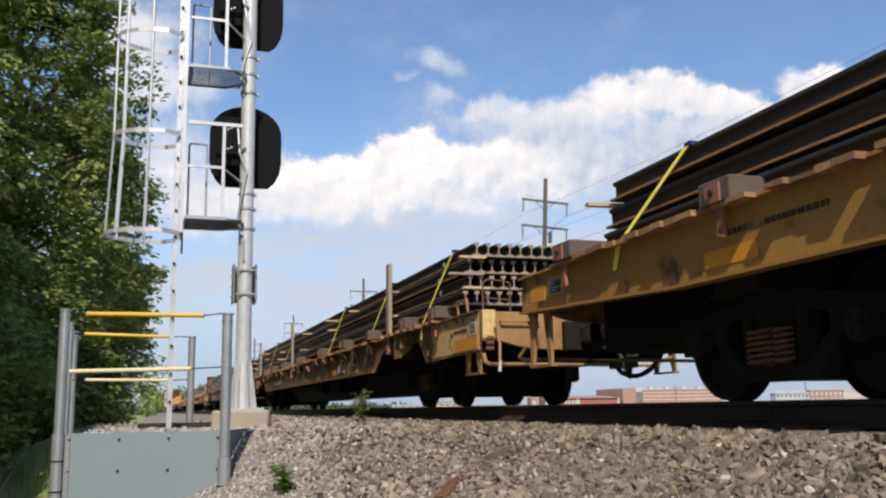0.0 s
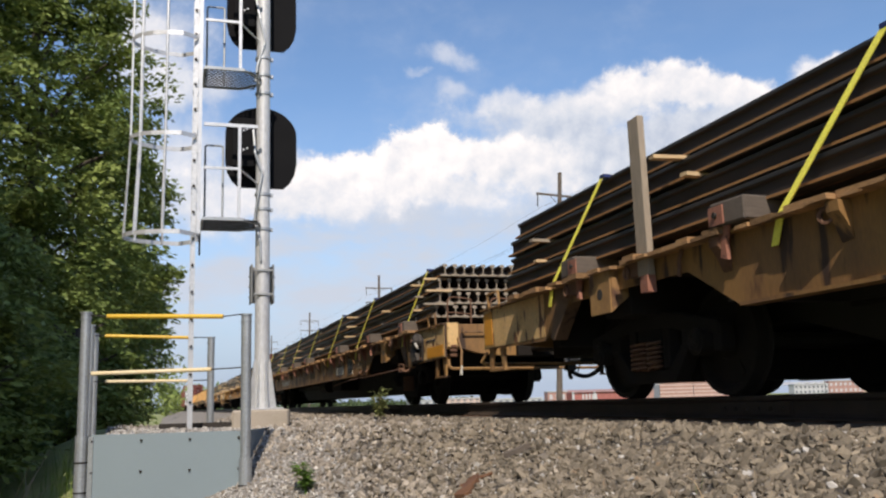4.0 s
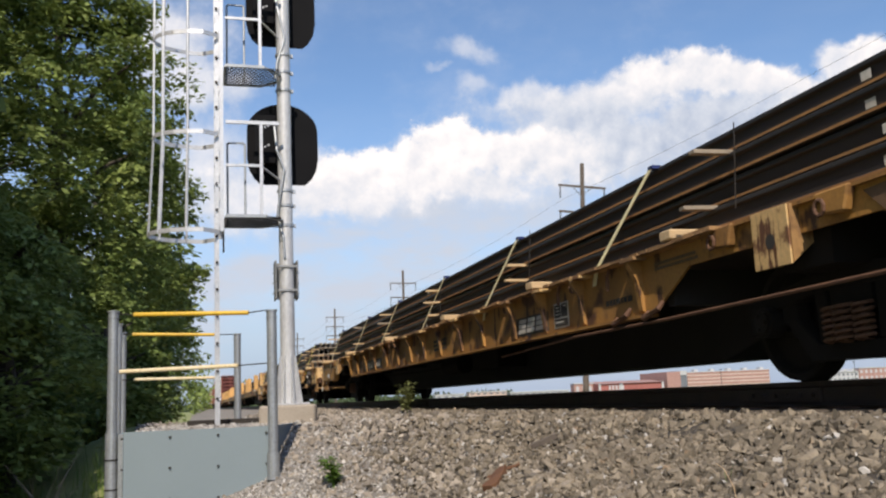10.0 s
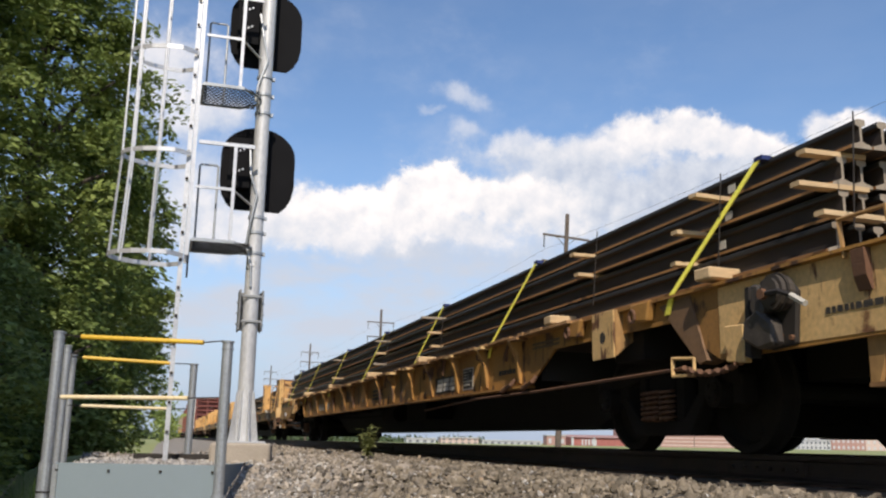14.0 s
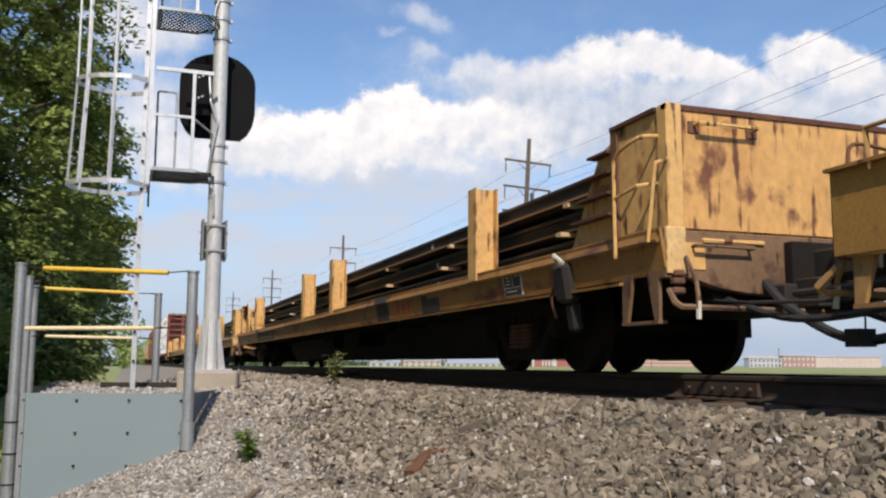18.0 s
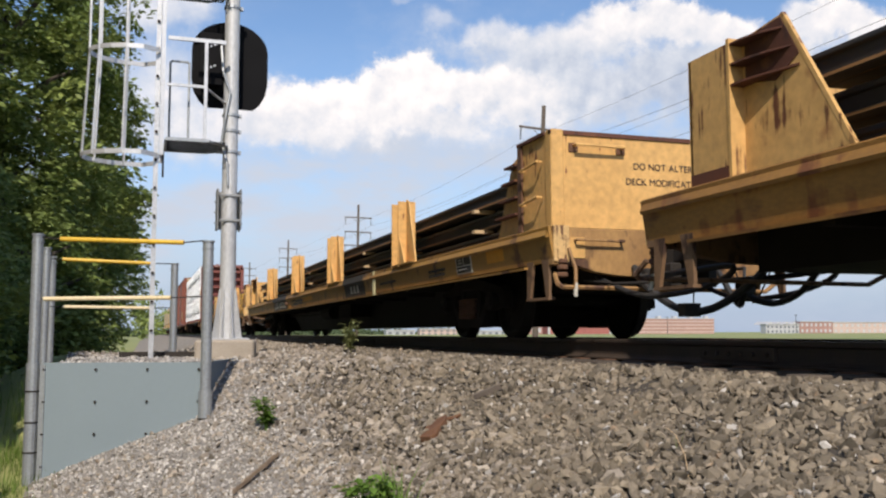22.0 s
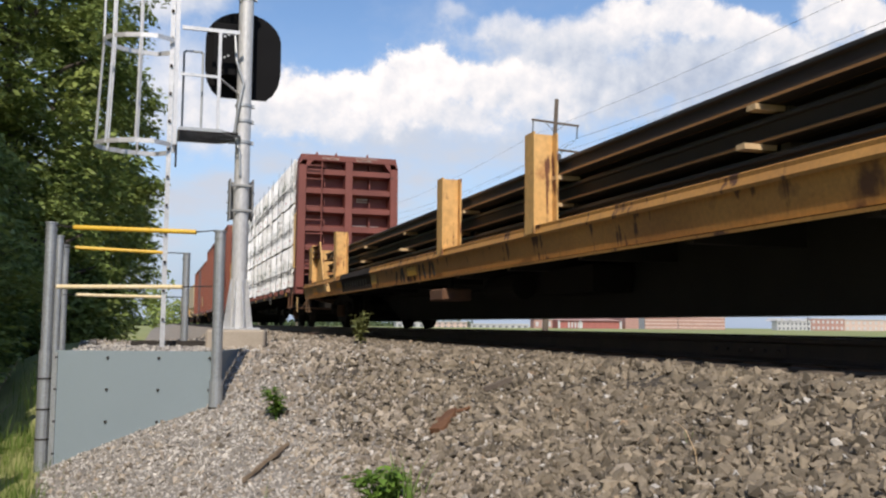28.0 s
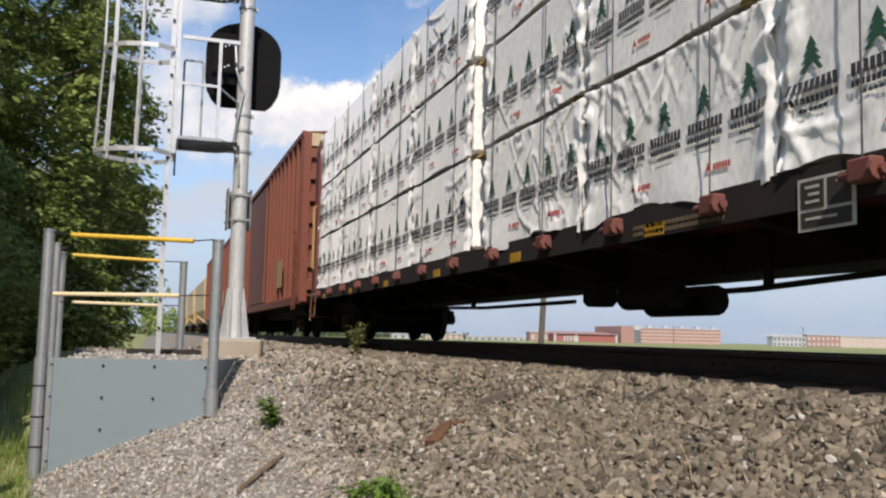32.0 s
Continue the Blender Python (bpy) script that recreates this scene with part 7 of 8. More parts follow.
    w.matrix_basis = pose(-0.46, 0.193, 1.56, 90, 0, 0)
    painted_band(n, 7.7, 9.36)
    p = plate(n, 7.7, 9.36, 0.74, 1.0, "black_mark", name="name_panel", label="black panel with white lettering")
    blocks(p, 8.1, 8.9, 0.8, 0.93, 3, "white_mark", -HALF - 0.021)
    painted_band(n, 16.82, 19.45)
    p = plate(n, 16.82, 19.45, 0.73, 0.97, "black_mark", name="name_panel", label="black panel with white lettering")
    blocks(p, 18.5, 19.3, 0.78, 0.94, 4, "white_mark", -HALF - 0.021)
    blocks(p, 17.05, 18.3, 0.78, 0.94, 6, "white_mark", -HALF - 0.021)
    letters(n, "LT WT", 16.15, 0.885, 0.085, "black_mark")
    letters(n, "LD LMT", 16.15, 0.775, 0.085, "black_mark")
    bars(n, 15.4, 15.72, 0.775, 0.96, 2, "black_mark", seed=31)
    plate(n, 16.25, 16.6, 0.73, 0.84, "orange_patch")
    eye = part("rope_eye", tube(B(), (-HALF - 0.09, 16.68, 0.87), (-HALF - 0.013, 16.68, 0.87), 0.045, 10), "rust_part", n, "rusty rope eye")
    part("plug", tube(B(), (-HALF - 0.07, 16.78, 0.87), (-HALF - 0.013, 16.78, 0.87), 0.03, 8), "strap", eye)
    part("hanging_strap", box(B(), -HALF - 0.03, -HALF - 0.018, 6.85, 7.0, 0.7, 1.1), "strap_pale", c)
    data_box(n, 2.2, 2.75, 0.78, 1.03)
    plate(n, 1.2, 1.7, 0.84, 0.98, "orange_patch")
    bars(n, 3.2, 3.9, 0.8, 0.92, 2, "black_mark", seed=7)
    bars(n, 5.6, 6.6, 0.84, 0.9, 1, "black_mark", seed=9)
    plate(n, 13.0, 14.4, 0.84, 0.94, "orange_patch")
    bars(n, 14.2, 15.4, 0.78, 0.92, 2, "black_mark", seed=8)
    load_b(lead(5), 5)
    c, n = flat_b(6, "stained dark yellow flat car with stakes", "yellow_streak", False, (3.85, 11.49, 14.56, 22.05), 7)
    stop_box(c, 0.1, 0.9, 1.98, "yellow_rust")
    lad = part("side_ladder", pipe(B(), [(-1.43, 0.22, 0.86), (-1.43, 0.22, 1.6), (-1.33, 0.22, 1.64)], 0.013), "yellow_tube", c, "yellow ladder")
    part("stile", pipe(B(), [(-1.43, 0.66, 0.86), (-1.43, 0.66, 1.6), (-1.33, 0.66, 1.64)], 0.013), "yellow_tube", lad)
    for z in (0.9, 1.13, 1.36, 1.59):
        part("rung", pipe(B(), [(-1.43, 0.22, z), (-1.43, 0.66, z)], 0.011), "yellow_tube", lad)
    p = plate(n, 18.9, 21.57, 0.72, 0.975, "oxide_dark", name="name_panel", label="black panel with faint lettering")
    painted_band(n, 18.9, 21.57, "oxide_dark")
    blocks(p, 19.2, 21.3, 0.79, 0.92, 9, "black_mark", -HALF - 0.0185)
    plate(n, 18.5, 18.88, 0.78, 0.95, "reflector", -HALF - 0.0165)
    plate(n, 15.9, 16.4, 0.81, 0.94, "reflector", -HALF - 0.0265)
    plate(n, 21.6, 22.1, 0.83, 0.96, "orange_patch", -HALF - 0.0165)
    part("rub_block", box(B(), -HALF - 0.1, -HALF - 0.02, 22.9, 23.16, 0.79, 0.99), "cream_end", n, "pale yellow block on the sill", 0.01)
    for y, z, h, turn in ((16.85, 0.74, 0.22, 25), (16.66, 0.73, 0.24, -8), (16.45, 0.74, 0.22, 14), (16.05, 0.73, 0.22, -20), (15.78, 0.72, 0.24, 10), (15.5, 0.74, 0.22, -15), (15.28, 0.73, 0.23, 18), (15.05, 0.75, 0.2, -10), (17.15, 0.74, 0.2, 30)):
        o = part("sprayed_stroke", box(B(), -0.003, 0.003, -0.035, 0.035, 0, h), "black_mark", n)
        o.matrix_basis = pose(-HALF - 0.017, y, z, turn, 0, 0)
    plate(n, 24.6, 25.2, 0.78, 0.94, "orange_patch", -HALF - 0.0165)
    part("hanging_box", box(B(), -1.42, -1.0, 14.55, 15.15, 0.4, 0.56), "rust_part", c, "rust brown box hung below the sill", 0.02)
    part("hanger", box(B(), -1.22, -1.18, 14.8, 14.85, 0.55, 0.75), "underframe", c)
    load_b(lead(6), 6)
    centre_beam(207.3)
    for i, (l0, tall) in enumerate(((207.3 + 24.2, 5.3), (207.3 + 24.2 + 21.5, 4.75))):
        boxcar(l0, tall, i)
    for i in range(3):
        hopper(207.3 + 24.2 + 43.2 + 17.5 * i)


def wrinkle(y, z, seed):
    """Taut film: slight swell, with sharp slanting creases in places."""
    swell = noise.noise(Vector((seed * 7.3, y * 1.1, z * 1.3))) * 0.006
    where = max(0.0, min(1.0, 0.35 + 2.2 * noise.noise(Vector((seed * 5.1, y * 0.9, z * 1.1)))))
    slant = 0.9 + 0.8 * math.sin(seed * 2.3)
    ridge = abs(noise.noise(Vector((seed * 3.7, (y * slant + z) * 2.6, (y - z) * 0.7))))
    fine = abs(noise.noise(Vector((seed * 9.7, (y - z * 0.6) * 5.2, (y + z) * 1.2))))
    return swell + where * (0.026 * max(0.0, 1 - ridge * 13) + 0.018 * max(0.0, 1 - fine * 11))


def film_x(y, z, w, h, seed, skirt):
    """How far the film stands out from the bundle at a place on its face."""
    u, v = y / w, z / h
    x = -wrinkle(y, z, seed)
    rim = max(0.0, 1 - min(u, 1 - u) * 11)
    x -= rim * (0.04 + 0.07 * noise.noise(Vector((seed * 2.9, y * 6, z * 7))))
    if v < 0.25:
        x -= (0.25 - v) * 0.08 * skirt * (1 + math.sin(y * 5 + seed))
    return x


def wrap_face(w, h, seed, skirt):
    """The near face of a wrapped bundle: film with folds, loose at the foot and the corners."""
    nx, nz = 104, 46
    verts, faces = [], []
    for j in range(nz + 1):
        for i in range(nx + 1):
            u, v = i / nx, j / nz
            y, z = w * u, h * v
            x = film_x(y, z, w, h, seed, skirt)
            if j == 0:
                z -= skirt * (0.05 + 0.05 * math.sin(y * 3.1 + seed * 2) + 0.012 * math.sin(y * 11))
            if min(u, 1 - u) < 0.02 or v > 0.98:
                x += 0.05
            verts.append((x, y, z))
    for j in range(nz):
        for i in range(nx):
            a = j * (nx + 1) + i
            faces.append((a, a + 1, a + nx + 2, a + nx + 1))
    me = bpy.data.meshes.new("wrap")
    me.from_pydata(verts, [], faces)
    for p in me.polygons:
        p.use_smooth = True
    return me


def print_on(bundle, name, kind, y, z, scale, w, h, seed, skirt, mat):
    """Print laid onto the folds of the film."""
    bm = B()
    bm.from_mesh(CACHE[kind])
    for v in bm.verts:
        v.co = Vector((0, y + v.co.y * scale, z + v.co.z * scale))
    for v in bm.verts:
        v.co.x = film_x(v.co.y, v.co.z, w, h, seed, skirt) - 0.016
    o = part(name, bm, mat, bundle)
    o.location.x = -1.44
    if kind != "tree":
        o["kind"] = "stuff"


def print_mesh(kind):
    """Flat printed shapes: a fir tree on two legs, a block of small print, a red mark."""
    bm = B()
    if kind == "tree":
        for z0, z1, r in ((0.1, 0.24, 0.15), (0.18, 0.32, 0.12), (0.26, 0.4, 0.085)):
            bm.faces.new([bm.verts.new(p) for p in ((0, -r, z0), (0, r, z0), (0, 0, z1))])
        for s in (-1, 1):
            bm.faces.new([bm.verts.new(p) for p in ((0, s * 0.02, 0.11), (0, s * 0.09, 0.11), (0, s * 0.17, 0.0), (0, s * 0.1, 0.0))])
    elif kind == "text":
        for z, h, n in ((-0.11, 0.075, 9), (-0.175, 0.04, 11), (-0.225, 0.022, 6)):
            w = 0.42 if n > 6 else 0.24
            for i in range(n):
                y = -w / 2 + w * i / n
                bm.faces.new([bm.verts.new(p) for p in ((0, y, z), (0, y + w / n * 0.78, z), (0, y + w / n * 0.78, z + h), (0, y, z + h))])
    else:
        for i in range(6):
            y = 0.05 * i
            bm.faces.new([bm.verts.new(p) for p in ((0, y, 0), (0, y + 0.04, 0), (0, y + 0.04, 0.07), (0, y, 0.07))])
        bm.faces.new([bm.verts.new(p) for p in ((0, 0.33, 0), (0, 0.43, 0), (0, 0.38, 0.1))])
    if kind == "tree":
        bmesh.ops.subdivide_edges(bm, edges=bm.edges[:], cuts=3, use_grid_fill=True)
    return finish(bm)


def centre_beam(lead):
    L = 23.0
    car = new_car("lumber_car", "oxide red centre-beam lumber car with ribbed end bulkheads", lead)
    part("deck", box(B(), -1.42, 1.42, 0.05, L - 0.05, 1.02, 1.08), "oxide_red", car)
    for s in (-1, 1):
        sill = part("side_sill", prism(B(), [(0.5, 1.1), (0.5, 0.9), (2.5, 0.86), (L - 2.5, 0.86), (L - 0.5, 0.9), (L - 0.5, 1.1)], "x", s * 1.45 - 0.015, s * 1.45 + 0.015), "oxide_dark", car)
        if s < 0:
            for i in range(16):
                y = 0.95 + 1.38 * i
                w = part("winch", box(B(), -1.56, -1.46, y - 0.09, y + 0.09, 0.93, 1.06), "winch_red", sill, "red strap winch", 0.012)
                part("drum", tube(B(), (-1.53, y - 0.16, 0.98), (-1.53, y + 0.16, 0.98), 0.03, 8), "winch_red", w)
                part("ratchet", tube(B(), (-1.55, y - 0.13, 0.98), (-1.55, y - 0.1, 0.98), 0.055, 8), "winch_red", w)
                if i % 2:
                    plate(sill, y - 0.7, y - 0.42, 0.87, 0.97, "reflector", -1.466)
            data_box(sill, 5.2, 5.66, 0.72, 1.03, -1.475)
            bars(sill, 6.4, 7.6, 0.88, 0.98, 2, "worn_mark", -1.467, 12)
            bars(sill, 3.9, 4.7, 0.88, 0.98, 2, "worn_mark", -1.467, 13)
    for e, sg in ((0.0, 1), (L, -1)):
        bulkhead(car, e, sg)
        c = part("coupler", box(B(), -0.12, 0.12, *sorted((e - sg * 0.4, e + sg * 0.3)), 0.74, 0.96), "dark_iron", car, "dark knuckle coupler", 0.02)
        part("knuckle", box(B(), -0.2, 0.14, *sorted((e - sg * 0.75, e - sg * 0.4)), 0.7, 1.0), "dark_iron", c, bevel=0.05)
        part("cut_lever", pipe(B(), [(-1.4, e - sg * 0.1, 0.62), (-1.42, e - sg * 0.16, 0.5), (0.9, e - sg * 0.16, 0.46), (1.1, e - sg * 0.1, 0.6)], 0.016), "rust_part", car)
        part("lever_handle", pipe(B(), [(-1.4, e - sg * 0.08, 0.8), (-1.42, e - sg * 0.16, 0.55), (-1.41, e - sg * 0.18, 0.4)], 0.013), "lumber", car)
        y = e + sg * 0.62
        part("side_step", pipe(B(), [(-1.48, y - 0.28, 0.98), (-1.5, y - 0.28, 0.52), (-1.5, y + 0.28, 0.52), (-1.48, y + 0.28, 0.98)], 0.016), "rust_part", car, "bent bar step")
        part("side_grab", pipe(B(), [(-1.48, y + sg * 0.1, 1.02), (-1.56, y + sg * 0.1, 0.98), (-1.56, y + sg * 0.6, 0.98), (-1.48, y + sg * 0.6, 1.02)], 0.009), "timber_board", car)
        part("end_sill", box(B(), -1.43, 1.43, *sorted((e + sg * 0.5, e + sg * 0.6)), 0.84, 1.02), "underframe", car, bevel=0.01)
        part("draft_gear", box(B(), -0.6, 0.6, *sorted((e + sg * 0.12, e + sg * 1.3)), 0.52, 1.0), "underframe", car)
    for y in (2.4, L - 2.4):
        bogie(car, y)
    part("centre_sill", box(B(), -0.35, 0.35, 0.2, L - 0.2, 0.66, 1.02), "underframe", car)
    for k in range(9):
        shared("cross_bearer", mesh_once("cb_bearer", lambda: prism(B(), [(-1.4, 1.0), (-1.4, 0.9), (-0.35, 0.68), (0.35, 0.68), (1.4, 0.9), (1.4, 1.0)], "y", -0.06, 0.06), "underframe"), car, pose(0, 4.6 + 1.72 * k, 0))
    part("centre_beam", box(B(), -0.06, 0.06, 0.6, L - 0.6, 1.08, 4.7), "oxide_red", car)
    # brake gear slung below the frame
    part("brake_rod", pipe(B(), [(-0.5, 4.2, 0.62), (-0.5, 7.4, 0.5), (-0.5, 8.6, 0.5)], 0.025), "underframe", car)
    part("brake_rod", pipe(B(), [(-0.5, 10.6, 0.5), (-0.5, 13.5, 0.5), (-0.5, 18.6, 0.62)], 0.025), "underframe", car)
    for y in (4.6, 5.9, 7.2, 14.0, 16.2):
        part("hanger", box(B(), -0.53, -0.47, y - 0.03, y + 0.03, 0.5, 0.9), "underframe", car)
    part("brake_cylinder", tube(B(), (-0.5, 8.5, 0.5), (-0.5, 9.4, 0.5), 0.13, 14), "underframe", car)
    part("air_tank", tube(B(), (0.4, 9.2, 0.5), (0.4, 10.4, 0.5), 0.16, 14), "underframe", car, smooth=False)
    part("valve", box(B(), -0.7, -0.4, 9.75, 10.05, 0.42, 0.72), "underframe", car, bevel=0.05)

    load = new_load("lumber_load", "white plastic-wrapped bundles of lumber stacked three high", "lumber", lead)
    tiers = ((1.13, 1.16), (2.33, 1.14), (3.51, 1.24))
    ys = [0.62 + 2.62 * i for i in range(4)] + [11.55 + 2.62 * i for i in range(4)]
    for kind in ("tree", "text", "red"):
        CACHE[kind] = print_mesh(kind)
    seed = 0
    for tier, (z, h) in enumerate(tiers):
        for i, y in enumerate(ys):
            seed += 1
            w = 2.6
            b = part("lumber_pack", box(B(), -1.4, -0.1, 0.02, w - 0.02, 0.02, h - 0.03), "wrap", load, "bundle of lumber wrapped in white film", 0.03)
            b.matrix_basis = pose(0, y, z)
            skirt = 1.0 if tier == 0 and i in (1, 2, 3) else 0.3
            hh = h - 0.012
            me = wrap_face(w, hh, seed, skirt)
            me.materials.append(M["wrap"])
            f = part("film_face", me, "wrap", b)
            f.location = (-1.44, 0, 0)
            for p in range(5):
                yy, zz = 0.27 + 0.51 * p, h * 0.43
                print_on(b, "printed_tree", "tree", yy, zz + 0.04, 0.56, w, hh, seed, skirt, "tree_print")
                print_on(b, "printed_text", "text", yy, zz + 0.03, 1.0, w, hh, seed, skirt, "ink")
                if p in (1, 3):
                    print_on(b, "printed_mark", "red", yy - 0.3, h * 0.1, 0.62, w, hh, seed, skirt, "red_mark")
            if tier:
                part("bearer", box(B(), -1.42, -0.1, 0.3, 0.4, -0.02, 0.02), "lumber", b)
        part("bearer_board", box(B(), -1.33, -0.1, 0.6, L - 0.6, z - 0.035, z - 0.005), "lumber", load)
    for i in range(16):
        y = 0.95 + 1.38 * i
        part("cable", tube(B(), (-1.53, y, 1.0), (-1.5, y, 4.78), 0.006, 5), "wire", load)


def bulkhead(car, e, sg):
    """Ribbed end wall of the lumber car: corner posts, panels, ribs, ladder."""
    y0, y1 = sorted((e + sg * 0.05, e + sg * 0.5))
    b = part("bulkhead", box(B(), -1.4, 1.4, *sorted((e + sg * 0.44, e + sg * 0.49)), 1.5, 4.72), "oxide_red", car, "ribbed oxide red end bulkhead")
    # Deep shadow of the open lower recess is put into this plate's colour.
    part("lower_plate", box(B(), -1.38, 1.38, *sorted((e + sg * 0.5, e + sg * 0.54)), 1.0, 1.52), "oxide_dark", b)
    for s in (-1, 1):
        part("corner_post", prism(B(), [(s * 1.44, 0.9), (s * 1.22, 0.9), (s * 1.2, 4.5), (s * 1.42, 4.5)], "y", y0, y1), "oxide_red", b, bevel=0.01)
        part("gusset", prism(B(), [(s * 1.2, 4.72), (s * 1.2, 4.4), (s * 0.95, 4.72)], "y", *sorted((e + sg * 0.06, e + sg * 0.3))), "oxide_red", b)
    part("top_rail", prism(B(), [(-1.42, 4.5), (-1.35, 4.8), (1.35, 4.8), (1.42, 4.5), (1.3, 4.64), (-1.3, 4.64)], "y", y0, y1), "oxide_red", b)
    part("middle_post", box(B(), -0.1, 0.1, *sorted((e + sg * 0.06, e + sg * 0.44)), 1.5, 4.7), "oxide_red", b)
    for k in range(1, 7):
        z = 1.02 + 0.535 * k
        for x0, x1 in ((-1.2, -0.1), (0.1, 1.2)):
            part("rib", prism(B(), [(e + sg * 0.1, z + 0.03), (e + sg * 0.44, z - 0.02), (e + sg * 0.44, z + 0.24), (e + sg * 0.1, z + 0.17)], "x", x0, x1), "oxide_red", b)
            part("stiffener", box(B(), (x0 + x1) / 2 - 0.02, (x0 + x1) / 2 + 0.02, *sorted((e + sg * 0.3, e + sg * 0.44)), z + 0.24, z + 0.515), "oxide_red", b)
    part("foot_board", box(B(), -1.15, 0.5, *sorted((e + sg * 0.0, e + sg * 0.28)), 1.03, 1.06), "oxide_dark", b, "open grating step")
    part("end_rail", pipe(B(), [(-1.2, e + sg * 0.06, 1.06), (-1.2, e - sg * 0.04, 0.96), (-0.62, e - sg * 0.04, 0.96), (-0.62, e + sg * 0.06, 1.06)], 0.009), "timber_board", b, "pale bent grab rail")
    gear = part("brake_gear", box(B(), 0.25, 0.7, *sorted((e + sg * 0.2, e + sg * 0.45)), 1.06, 1.6), "oxide_dark", b, "dark hand brake housing", 0.03)
    part("brake_wheel", pipe(B(), [(0.48 + 0.26 * math.cos(0.5236 * j), e + sg * 0.1, 1.75 + 0.26 * math.sin(0.5236 * j)) for j in range(13)], 0.016, 6), "oxide_dark", gear)
    for j in range(3):
        part("spoke", tube(B(), (0.48, e + sg * 0.13, 1.75), (0.48 + 0.26 * math.cos(2.094 * j), e + sg * 0.1, 1.75 + 0.26 * math.sin(2.094 * j)), 0.01, 5), "oxide_dark", gear)
    lad = part("end_ladder", pipe(B(), [(-0.78, e - sg * 0.02, 0.98), (-0.78, e - sg * 0.02, 4.6)], 0.02), "oxide_red", b, "narrow end ladder")
    for k in range(10):
        z = 1.05 + 0.38 * k
        part("rung", pipe(B(), [(-1.2, e + sg * 0.04, z), (-1.2, e - sg * 0.04, z), (-0.74, e - sg * 0.04, z), (-0.74, e + sg * 0.04, z)], 0.014), "oxide_red", lad)
    if sg > 0:
        def sign(text, x, z, size):
            o = letters(b, text, 0, 0, size, "white_mark")
            o.matrix_basis = pose(x, e + 0.04, z, 90, 0, 0)
        sign("CAUTION", -0.75, 4.67, 0.1)
        sign("NO WALKING SURFACE", 0.2, 4.735, 0.055)
        sign("ON TOP OF CAR", 0.2, 4.665, 0.055)
        bm = B()
        for z, x0, x1 in ((4.38, 0.3, 0.75), (3.62, 0.3, 0.7), (3.55, 0.3, 0.65), (2.85, 0.2, 0.95), (2.77, 0.3, 0.85)):
            box(bm, x0, x1, e + 0.430, e + 0.437, z, z + (0.09 if z == 4.38 else 0.04))
        part("marking", bm, "white_mark", b)
    for x in (-0.9, -0.35, 0.55):
        part("lifting_eye", prism(B(), [(x - 0.07, 4.78), (x + 0.07, 4.78), (x, 4.92)], "y", *sorted((e + sg * 0.2, e + sg * 0.24))), "oxide_red", b)
    for dy in (0.18, 0.36):
        part("side_rail", pipe(B(), [(-1.42, e + sg * (dy - 0.03), 1.6), (-1.47, e + sg * dy, 1.66), (-1.47, e + sg * dy, 3.1), (-1.42, e + sg * (dy - 0.03), 3.16)], 0.013), "lumber", b)


def boxcar(lead, top, i):
    L = 20.2
    car = new_car("boxcar", "tall rust brown boxcar with ribbed sides and end", lead)
    part("body", box(B(), -1.48, 1.48, 0.12, L - 0.12, 1.05, top), "rust_paint", car)
    part("roof", prism(B(), [(-1.55, top), (0, top + 0.16), (1.55, top)], "y", 0.05, L - 0.05), "rust_paint", car)
    for s in (-1, 1):
        rib = mesh_once(("rib", s, top), lambda: prism(B(), [(-0.05, 1.0), (0.05, 1.0), (0.05, top), (-0.05, top)], "x", s * 1.53 - 0.05, s * 1.53 + 0.05), "rust_paint")
        for k in range(25):
            y = 0.2 + 0.82 * k
            if abs(y - L / 2) > 2.6:
                shared("side_rib", rib, car, pose(0, y, 0))
        part("door", box(B(), s * 1.52 - 0.03, s * 1.52 + 0.03, L / 2 - 2.3, L / 2 + 2.3, 1.1, top - 0.25), "rust_paint", car)
        part("top_plate", box(B(), s * 1.53 - 0.05, s * 1.53 + 0.05, 0.05, L - 0.05, top - 0.12, top + 0.02), "rust_paint", car)
        part("side_sill", box(B(), s * 1.5 - 0.05, s * 1.5 + 0.05, 0.05, L - 0.05, 0.85, 1.06), "rust_paint", car)
    plate(car, 3.0, 4.1, 1.4, 2.2, "lumber", -1.59, "pale_patch", "flaking pale paint")
    for k in range(7):
        z = 1.15 + (top - 1.6) * k / 6.5
        part("end_rib", prism(B(), [(0.0, z + 0.06), (0.12, z), (0.12, z + 0.34), (0.0, z + 0.28)], "x", -1.35, 1.35), "rust_paint", car)
    part("end_panel", box(B(), -1.4, 1.4, 0.05, 0.12, top - 0.36, top - 0.02), "hopper", car, "pale end panel under the roof")
    for s in (-1, 1):
        part("corner_post", box(B(), s * 1.45 - 0.1, s * 1.45 + 0.1, 0.0, 0.14, 0.9, top), "rust_paint", car)
    lad = part("ladder", pipe(B(), [(-1.62, 0.25, 0.7), (-1.62, 0.25, 2.8)], 0.016), "rust_paint", car)
    part("stile", pipe(B(), [(-1.62, 0.68, 0.7), (-1.62, 0.68, 2.8)], 0.016), "rust_paint", lad)
    for k in range(6):
        part("rung", pipe(B(), [(-1.62, 0.25, 0.8 + 0.38 * k), (-1.62, 0.68, 0.8 + 0.38 * k)], 0.012), "rust_paint", lad)
    part("centre_sill", box(B(), -0.35, 0.35, -0.5, L + 0.5, 0.62, 1.05), "underframe", car)
    for y in (2.6, L - 2.6):
        bogie(car, y)


